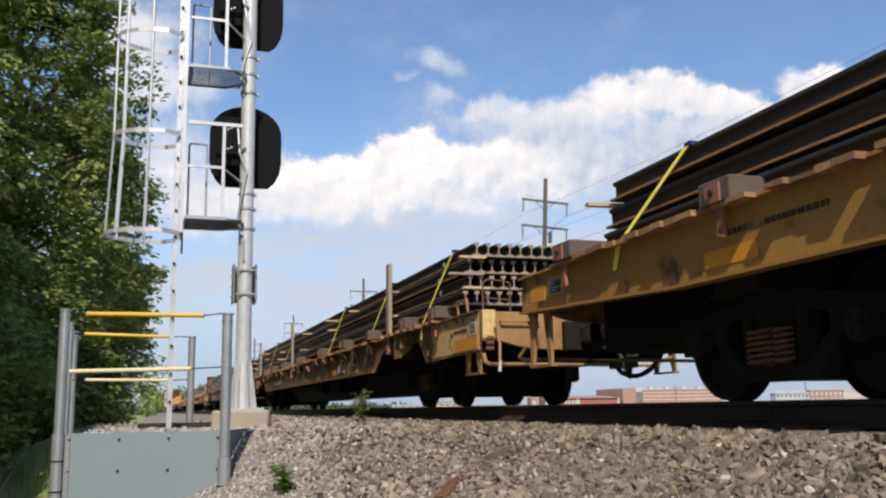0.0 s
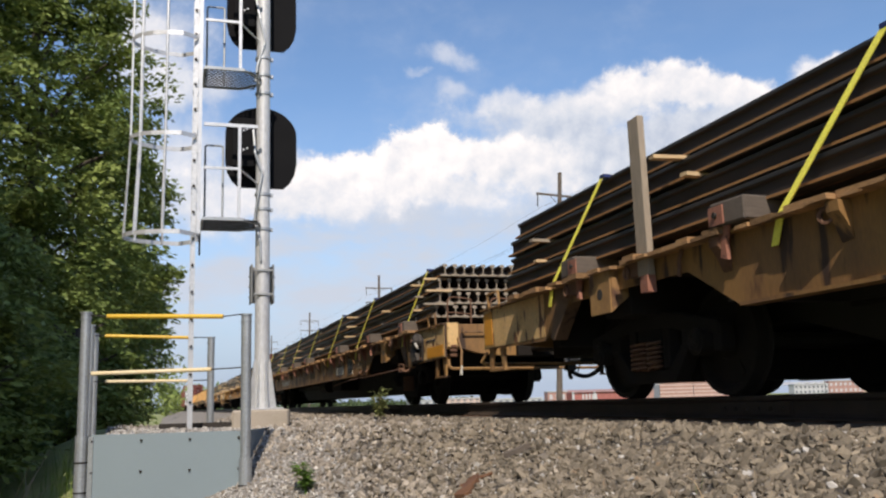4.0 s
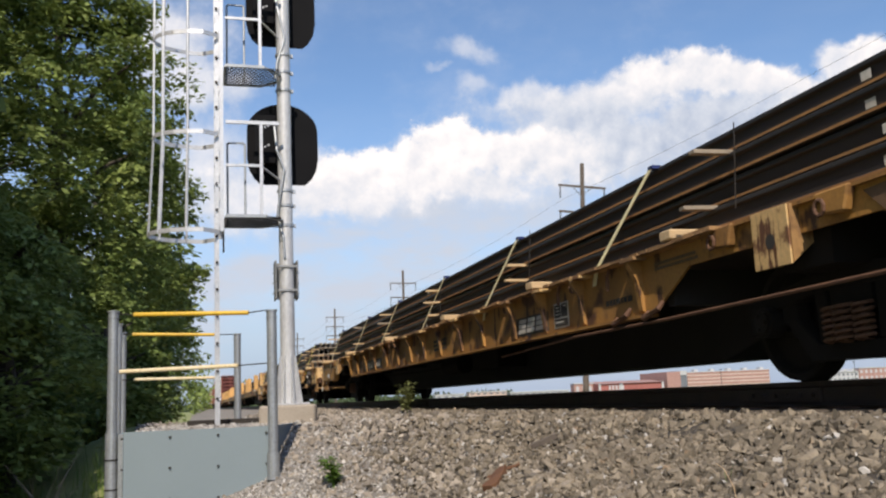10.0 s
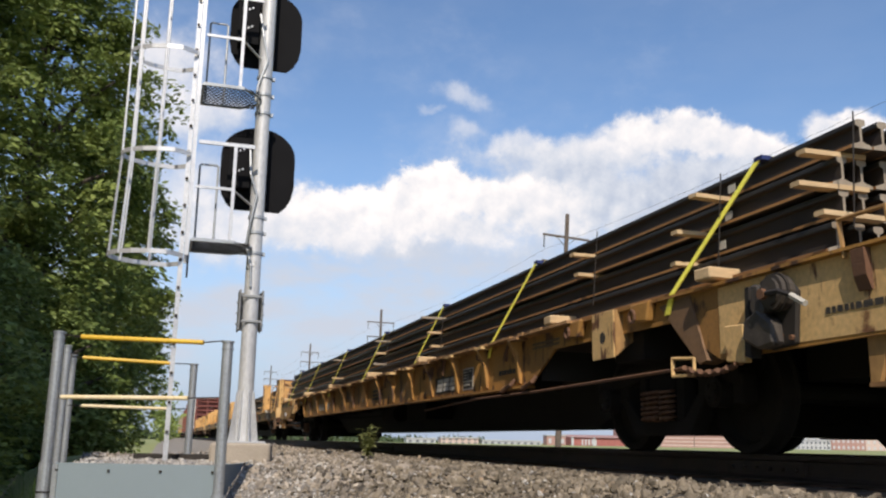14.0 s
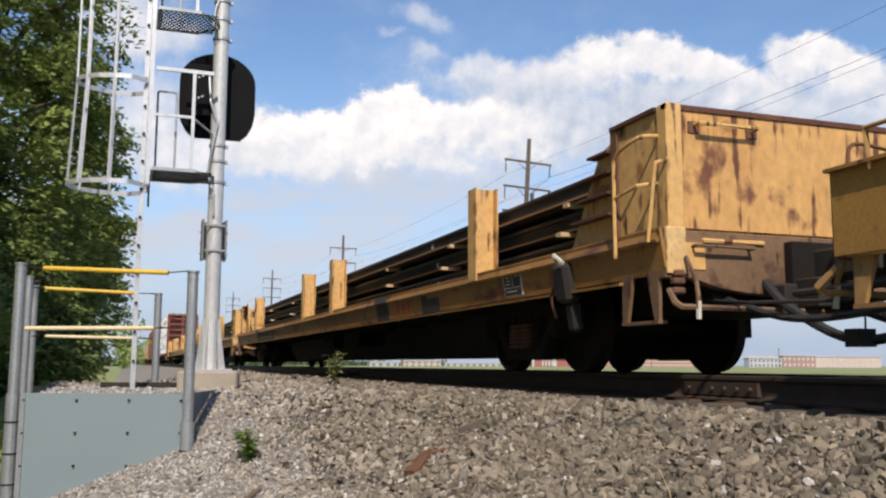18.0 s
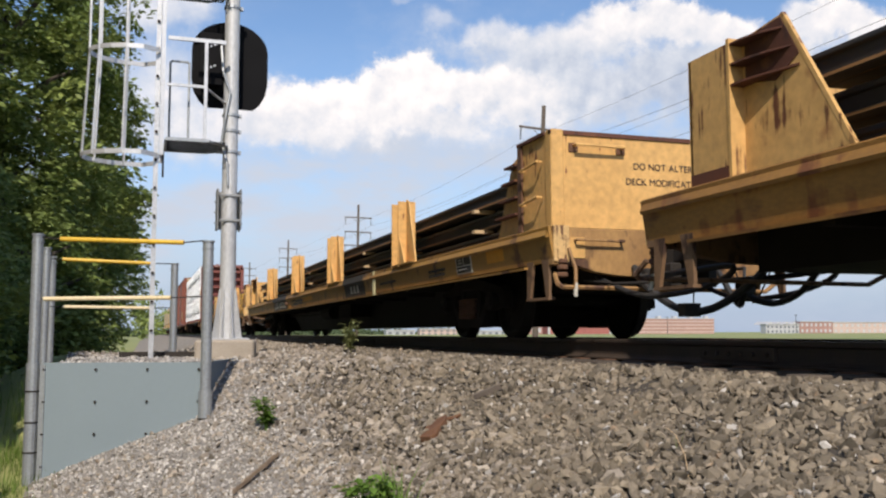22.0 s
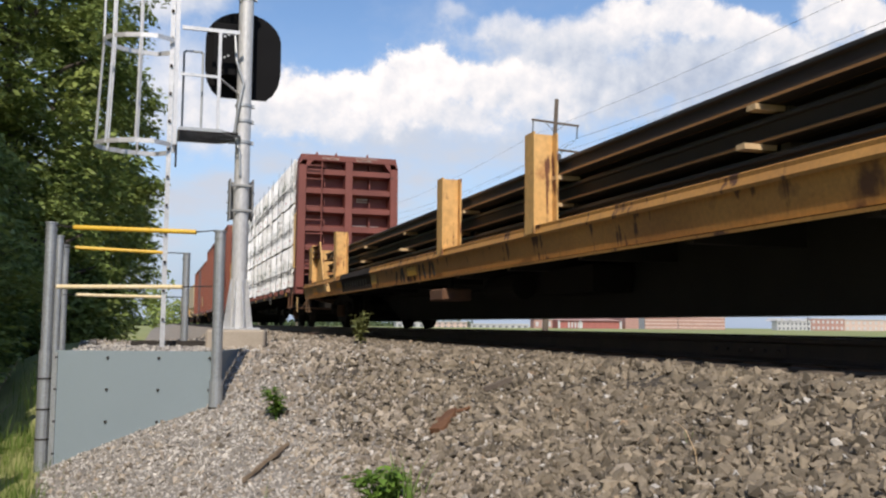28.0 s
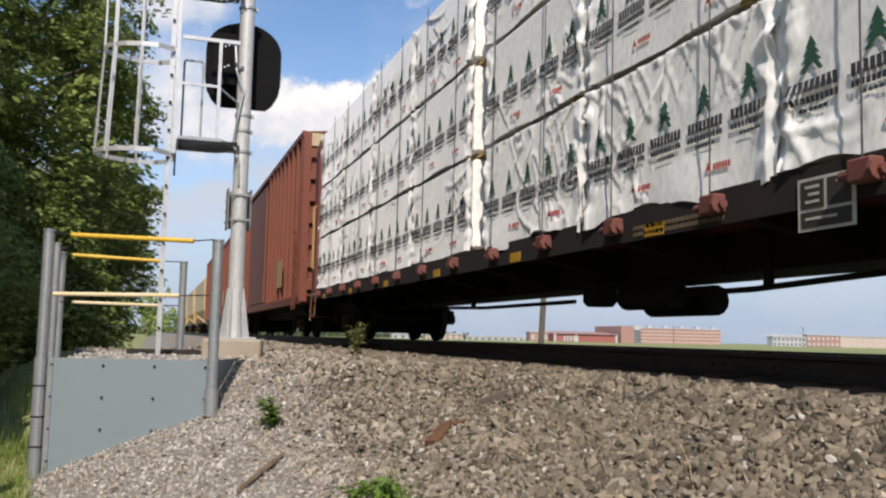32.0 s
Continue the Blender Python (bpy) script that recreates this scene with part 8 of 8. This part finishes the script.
def hopper(lead):
    car = new_car("hopper_car", "tan covered hopper car with yellow ladders far down the train", lead)
    part("body", prism(B(), [(-1.5, 1.7), (-1.55, 3.9), (-0.9, 4.4), (0.9, 4.4), (1.55, 3.9), (1.5, 1.7), (0.4, 0.9), (-0.4, 0.9)], "y", 1.2, 15.0), "hopper", car)
    for y in (0.9, 15.2):
        part("end_frame", pipe(B(), [(-1.4, y, 1.0), (-1.4, y, 3.9), (1.4, y, 3.9), (1.4, y, 1.0)], 0.06), "yellow_bright", car)
    part("centre_sill", box(B(), -0.4, 0.4, -0.4, 16.6, 0.7, 1.1), "yellow_bright", car)
    part("running_board", box(B(), -0.6, 0.6, 0.8, 15.4, 4.42, 4.5), "hopper", car)
    for y in (2.2, 14.0):
        bogie(car, y)


make_train()


# ------------------------------------------------------------------ ballast stones
def make_ballast():
    rng = np.random.default_rng(7)
    shapes, plain = stone_shapes(14, rng), stone_shapes(9, rng, 7)

    def spots_in(x0, x1, y0, y1, per_m2, size):
        n = int((x1 - x0) * (y1 - y0) * per_m2)
        x, y = rng.uniform(x0, x1, n), rng.uniform(y0, y1, n)
        z = np.array([ground_z(a, b) + (0.05 * noise.noise(Vector((a * 1.1, b * 1.1, 0))) if -8 < a < -2 and -2 < b < 17 else 0) for a, b in zip(x, y)])
        s = np.minimum(size * rng.lognormal(0, 0.38, n), size * 2.1)
        return np.stack([x, y, z + s * rng.uniform(-0.15, 0.3, n)], -1), s

    keep = lambda p, s, ok: (p[ok], s[ok])
    for name, area, per, size in (("ballast", (-6.0, -1.5, 1.6, 7.5), 1900, 0.0405), ("ballast_far", (-6.0, -1.5, 7.5, 14), 1050, 0.045), ("ballast_middle", (-5.8, -1.5, 14, 24), 520, 0.06), ("ballast_distant", (-5.6, -1.5, 24, 44), 120, 0.09)):
        p, s = spots_in(*area, per, size)
        front = 8.76 - 0.303 * (p[:, 0] + 5.9)
        ok = ~((np.abs(p[:, 0] - MX) < 0.36) & (np.abs(p[:, 1] - MY) < 0.36)) & ~((p[:, 0] < -4.6) & (p[:, 1] > front - 0.03) & (p[:, 1] < 10.95)) & (p[:, 0] > -5.85 - 0.2 * rng.uniform(size=len(p)) ** 2)
        if name == "ballast":
            patch = (np.abs(p[:, 0] + 3.05) < 0.24) & (np.abs(p[:, 1] - 4.6) < 0.21)
            LOOSE.extend(zip(p[patch & ok], s[patch & ok]))
            ok &= ~patch
        # finer, paler gravel has been tipped round the mast and down to the enclosure
        fine = np.clip((-3.55 - 0.1 * (p[:, 1] - 7) - p[:, 0]) / 0.8, 0, 1) * np.clip((p[:, 1] - 3.6) / 2.5, 0, 1)
        if name in ("ballast", "ballast_far"):
            ok &= rng.uniform(size=len(p)) > 0.75 * fine
            s = s * (1 - 0.2 * fine)
        p, s = keep(p, s, ok)
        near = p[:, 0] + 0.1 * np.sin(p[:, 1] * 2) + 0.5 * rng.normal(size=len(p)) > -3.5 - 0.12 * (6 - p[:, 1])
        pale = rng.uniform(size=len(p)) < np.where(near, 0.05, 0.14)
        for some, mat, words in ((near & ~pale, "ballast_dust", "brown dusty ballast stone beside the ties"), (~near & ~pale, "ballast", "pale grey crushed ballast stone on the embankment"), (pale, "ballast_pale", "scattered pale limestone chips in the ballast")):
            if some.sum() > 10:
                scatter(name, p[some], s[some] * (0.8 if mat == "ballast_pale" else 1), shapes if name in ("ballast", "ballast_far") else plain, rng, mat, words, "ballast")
    p, s = spots_in(-5.95, -3.5, 4.2, 12.6, 2600, 0.0235)
    front = 8.76 - 0.303 * (p[:, 0] + 5.9)
    fine = np.clip((-3.55 - 0.1 * (p[:, 1] - 7) - p[:, 0]) / 0.8, 0, 1) * np.clip((p[:, 1] - 3.6) / 2.5, 0, 1)
    ok = (rng.uniform(size=len(p)) < fine) & ~((np.abs(p[:, 0] - MX) < 0.36) & (np.abs(p[:, 1] - MY) < 0.36)) & ~((p[:, 0] < -4.6) & (p[:, 1] > front - 0.03) & (p[:, 1] < 10.95))
    p, s = keep(p, s, ok)
    white = rng.uniform(size=len(p)) < 0.12
    scatter("gravel", p[~white], s[~white], plain, rng, "gravel", "fine grey gravel tipped round the signal mast", "gravel")
    scatter("gravel", p[white], s[white], plain, rng, "ballast_pale", "pale limestone chips in the fine gravel", "gravel")
    p, s = spots_in(-6.0, -1.5, -9, 1.6, 250, 0.06)
    scatter("ballast_behind", p, s, plain, rng, "ballast", "crushed ballast stone on the embankment", "ballast")
    p, s = spots_in(1.7, 3.2, -9, 40, 80, 0.07)
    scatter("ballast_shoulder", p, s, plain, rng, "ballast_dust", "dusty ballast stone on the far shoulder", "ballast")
    p, s = spots_in(-5.8, -4.55, 8.9, 10.9, 1400, 0.028)
    p[:, 2] = -0.2
    scatter("ballast_floor", p, s, plain, rng, "gravel", "crushed stone inside the enclosure", "ballast")
    p, s = spots_in(-1.5, 1.7, 0, 22, 100, 0.062)
    p[:, 2] = -0.25
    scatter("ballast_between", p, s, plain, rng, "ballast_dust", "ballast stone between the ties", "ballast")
    # stones nearest to the path, one by one
    bed = tagged(new("ballast_bank"), "loose crushed ballast stones on the embankment", "ballast")
    meshes = []
    for v, f in shapes:
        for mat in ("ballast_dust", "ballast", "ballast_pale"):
            me = bpy.data.meshes.new("stone")
            me.from_pydata([tuple(c) for c in v], [], [tuple(int(i) for i in t) for t in f])
            me.shade_flat()
            me.materials.append(M[mat])
            meshes.append(me)
    spin = turns(rng, len(LOOSE))
    for i, (c, size) in enumerate(LOOSE[:300]):
        k = int(rng.integers(0, len(shapes))) * 3 + (0 if rng.uniform() < 0.6 else 1 if rng.uniform() < 0.85 else 2)
        shared("stone", meshes[k], bed, Matrix.Translation(Vector(c)) @ Matrix(spin[i].tolist()).to_4x4() @ Matrix.Scale(float(size), 4))


LOOSE = []
make_ballast()


# ------------------------------------------------------------------ weeds, grass and litter
def blades(name, spots, per, height, width, rng, mat, label, category, lean=0.35, spread=0.07):
    """Tufts of bent, pointed blades as one mesh."""
    verts, faces = [], []
    for x, y in spots:
        z = ground_z(x, y)
        for _ in range(per):
            a = rng.uniform(0, 2 * math.pi)
            h, w = height * rng.uniform(0.5, 1.25), width * rng.uniform(0.7, 1.3)
            bx, by = x + rng.normal() * spread, y + rng.normal() * spread
            d = Vector((math.cos(a), math.sin(a), 0))
            s_ = Vector((-d.y, d.x, 0)) * w
            base, k = Vector((bx, by, z - 0.03)), len(verts)
            l = lean * rng.uniform(0.3, 1.5)
            mid, tip = base + d * h * l * 0.4 + Vector((0, 0, h * 0.6)), base + d * h * l + Vector((0, 0, h))
            verts += [base - s_, base + s_, mid + s_ * 0.7, mid - s_ * 0.7, tip]
            faces += [(k, k + 1, k + 2, k + 3), (k + 3, k + 2, k + 4)]
    me = bpy.data.meshes.new(name)
    me.from_pydata(verts, [], faces)
    me.materials.append(M[mat])
    return tagged(new(name, me), label, category, kind="stuff")


def weed(x, y, height, width, stems, leaves, size, rng, label, mat="weed"):
    """A leafy weed: several stems, each set with pointed leaves."""
    w = thing("weed_plant", label, "plant", pose(x, y, ground_z(x, y) + 0.02))
    for k in range(stems):
        a, out = rng.uniform(0, 2 * math.pi), width * rng.uniform(0.2, 1.0)
        top = Vector((out * math.cos(a), out * math.sin(a), height * rng.uniform(0.6, 1.05)))
        bm = B()
        mid = Vector((top.x * 0.35, top.y * 0.35, top.z * 0.55))
        tube(bm, (0, 0, -0.03), mid, 0.005, 5, 0.004)
        tube(bm, mid, top, 0.004, 5, 0.002)
        stem = part("stem", bm, mat, w)
        bm = B()
        for i in range(leaves):
            u = rng.uniform(0.2, 1.0)
            c = mid * (u / 0.5) if u < 0.5 else mid + (top - mid) * ((u - 0.5) / 0.5)
            b = rng.uniform(0, 2 * math.pi)
            d = Vector((math.cos(b), math.sin(b), rng.uniform(-0.2, 0.7))).normalized()
            side = d.cross(Vector((0, 0, 1))).normalized()
            ln = size * rng.uniform(0.6, 1.2)
            drop = Vector((0, 0, -0.2 * ln))
            vs = [bm.verts.new(v) for v in (c, c + d * ln * 0.5 - side * ln * 0.22, c + d * ln + drop, c + d * ln * 0.5 + side * ln * 0.22)]
            bm.faces.new(vs)
        me = bpy.data.meshes.new("foliage")
        bm.to_mesh(me)
        bm.free()
        part("foliage", me, mat, stem)


def make_plants():
    rng = np.random.default_rng(21)
    weed(-2.66, 11.0, 0.44, 0.17, 13, 16, 0.085, rng, "leafy pale green weed on the crest of the ballast", "dry_weed")
    weed(-4.13, 7.35, 0.26, 0.11, 10, 12, 0.085, rng, "small green weed in the ballast slope")
    weed(-3.95, 4.7, 0.21, 0.2, 11, 11, 0.1, rng, "low bright green weed among the stones")
    weed(-3.83, 4.85, 0.16, 0.12, 10, 10, 0.08, rng, "low bright green weed among the stones")
    weed(-4.62, 5.25, 0.12, 0.12, 8, 10, 0.05, rng, "thin weed and dead leaves among the stones", "dry_grass")
    blades("grass_stalk", [(-2.72, 3.75), (-2.68, 3.8), (-4.4, 5.6), (-4.35, 6.1), (-4.9, 7.4)], 4, 0.12, 0.002, rng, "dry_grass", "thin dry grass stalks between stones", "grass", 0.4, 0.015)
    blades("grass_clump", [(-3.86, 4.72), (-3.82, 4.78), (-3.9, 4.66), (-3.78, 4.7)], 16, 0.24, 0.005, rng, "weed", "clump of bright green grass among the stones", "grass", 0.5, 0.05)
    blades("grass_sprig", [(-5.45, 7.55), (-5.3, 7.35), (-5.15, 7.05), (-4.95, 6.6), (-4.5, 5.35), (-4.42, 5.2)], 9, 0.12, 0.003, rng, "dry_grass", "thin green grass growing through the gravel", "grass", 0.5, 0.05)
    spots = [(rng.uniform(-8.5, -5.95), rng.uniform(5.2, 10.0)) for _ in range(1900)]
    blades("grass_tuft", spots, 7, 0.17, 0.0035, rng, "dry_grass", "rough bright green grass beside the embankment", "grass")
    edge = [(-6.0 + rng.normal() * 0.14, rng.uniform(-6, 8.9)) for _ in range(420)]
    blades("grass_edge", edge, 6, 0.1, 0.003, rng, "dry_grass", "short grass growing into the stones", "grass")
    tall = [(rng.uniform(-8.5, -6.2), rng.uniform(9.2, 11.5)) for _ in range(60)]
    blades("tall_grass", tall, 6, 0.5, 0.004, rng, "dry_grass", "taller grass stalks in the shade of the trees", "grass", 0.5)
    # dead shrub by the enclosure
    shrub = thing("dead_shrub", "bare grey twigs of a dead shrub in the grass", "shrub", pose(-6.75, 10.2, ground_z(-6.75, 10.2)))
    for k in range(9):
        a, l = rng.uniform(0, 6.28), rng.uniform(0.5, 1.0)
        mid = Vector((0.12 * math.cos(a), 0.12 * math.sin(a), 0.5 * l))
        top = mid + Vector((0.3 * math.cos(a + 0.5), 0.3 * math.sin(a + 0.5), 0.5 * l))
        twig = part("twig", tube(tube(B(), (0, 0, -0.05), mid, 0.008, 5, 0.006), mid, top, 0.006, 5, 0.002), "timber_board", shrub)
        part("side_twig", tube(B(), mid, mid + Vector((-0.2 * math.sin(a), 0.2 * math.cos(a), 0.22)), 0.004, 4, 0.0015), "timber_board", twig)
    # broken timber lying on the slope
    def lay(name, a, b, w, h, mat, label, category, up=0.03, fork=None):
        """A rough stick or board lying from one spot of the slope to another."""
        p, q = (Vector((*v, ground_z(*v) + up)) for v in (a, b))
        l = (q - p).length
        bm = prism(B(), [(0, -w * 0.3), (l * 0.12, -w * 0.5), (l * 0.7, -w * 0.42), (l, -w * 0.15), (l * 0.96, w * 0.3), (l * 0.5, w * 0.5), (l * 0.05, w * 0.4)], "z", -h / 2, h / 2)
        if fork:
            tube(bm, (l * 0.86, 0, 0), (l * 0.96, fork, 0.01), h * 0.35, 6, h * 0.18)
        bmesh.ops.subdivide_edges(bm, edges=[e for e in bm.edges if e.calc_length() > l * 0.3], cuts=2)
        for v in bm.verts:
            v.co += Vector((0, 0.3, 1)) * 0.014 * noise.noise(v.co * 13)
        o = tagged(new(name, finish(bm, 0.003)), label, category)
        o.data.materials.append(M[mat])
        x = (q - p).normalized()
        z = (Vector((-0.33, 0, 0.94)) - x * x.dot(Vector((-0.33, 0, 0.94)))).normalized()
        o.matrix_world = Matrix.Translation(p) @ Matrix((x, z.cross(x), z)).transposed().to_4x4()

    lay("wood_chunk", (-3.31, 5.72), (-3.1, 5.95), 0.12, 0.07, "wood_chip", "broken red-brown piece of timber on the ballast", "wood", 0.055, -0.13)
    lay("wood_chunk", (-2.85, 6.08), (-2.66, 6.02), 0.045, 0.04, "timber_grey", "short weathered stick of wood on the ballast", "wood", 0.045)
    lay("dead_branch", (-4.46, 6.58), (-4.1, 6.84), 0.036, 0.026, "dead_wood", "dead grey-brown branch among the stones", "wood", 0.018, 0.07)
    stalk = B()
    pts = [Vector((-2.95, 3.27, 0)), Vector((-2.82, 3.5, 0)), Vector((-2.7, 3.76, 0)), Vector((-2.6, 4.0, 0))]
    for v, up in zip(pts, (0.02, 0.06, 0.075, 0.05)):
        v.z = ground_z(v.x, v.y) + up
    pipe(stalk, pts, 0.0022, 5)
    o = tagged(new("dry_stalk", finish(stalk)), "single bleached grass stalk lying on the stones", "grass")
    o.data.materials.append(M["timber_new"])


make_plants()


def motions():
    # wheels roll with the train; all share the same turning
    wheel = wheelset_mesh()
    turn = SPEED / 0.457
    first = None
    for parent, y in WHEELS:
        w = new("wheelset", wheel)
        w.parent = parent
        w.matrix_parent_inverse = pose(0, y, 0.457)
        if first is None:
            first = w
            walk(w, [(0.1 * i, pose(0, 0, 0, math.degrees(turn * 0.1 * i) % 360)) for i in range(321)])
        else:
            w.rotation_mode = "QUATERNION"
            w.animation_data_create()
            w.animation_data.action = first.animation_data.action
            w.animation_data.action_slot = first.animation_data.action_slot
    for ob, lead in MOVING:
        walk(ob, [(t, pose(0, lead - SPEED * t, 0)) for t in (0.0, 8.0, 16.0, 24.0, 32.0)])


motions()
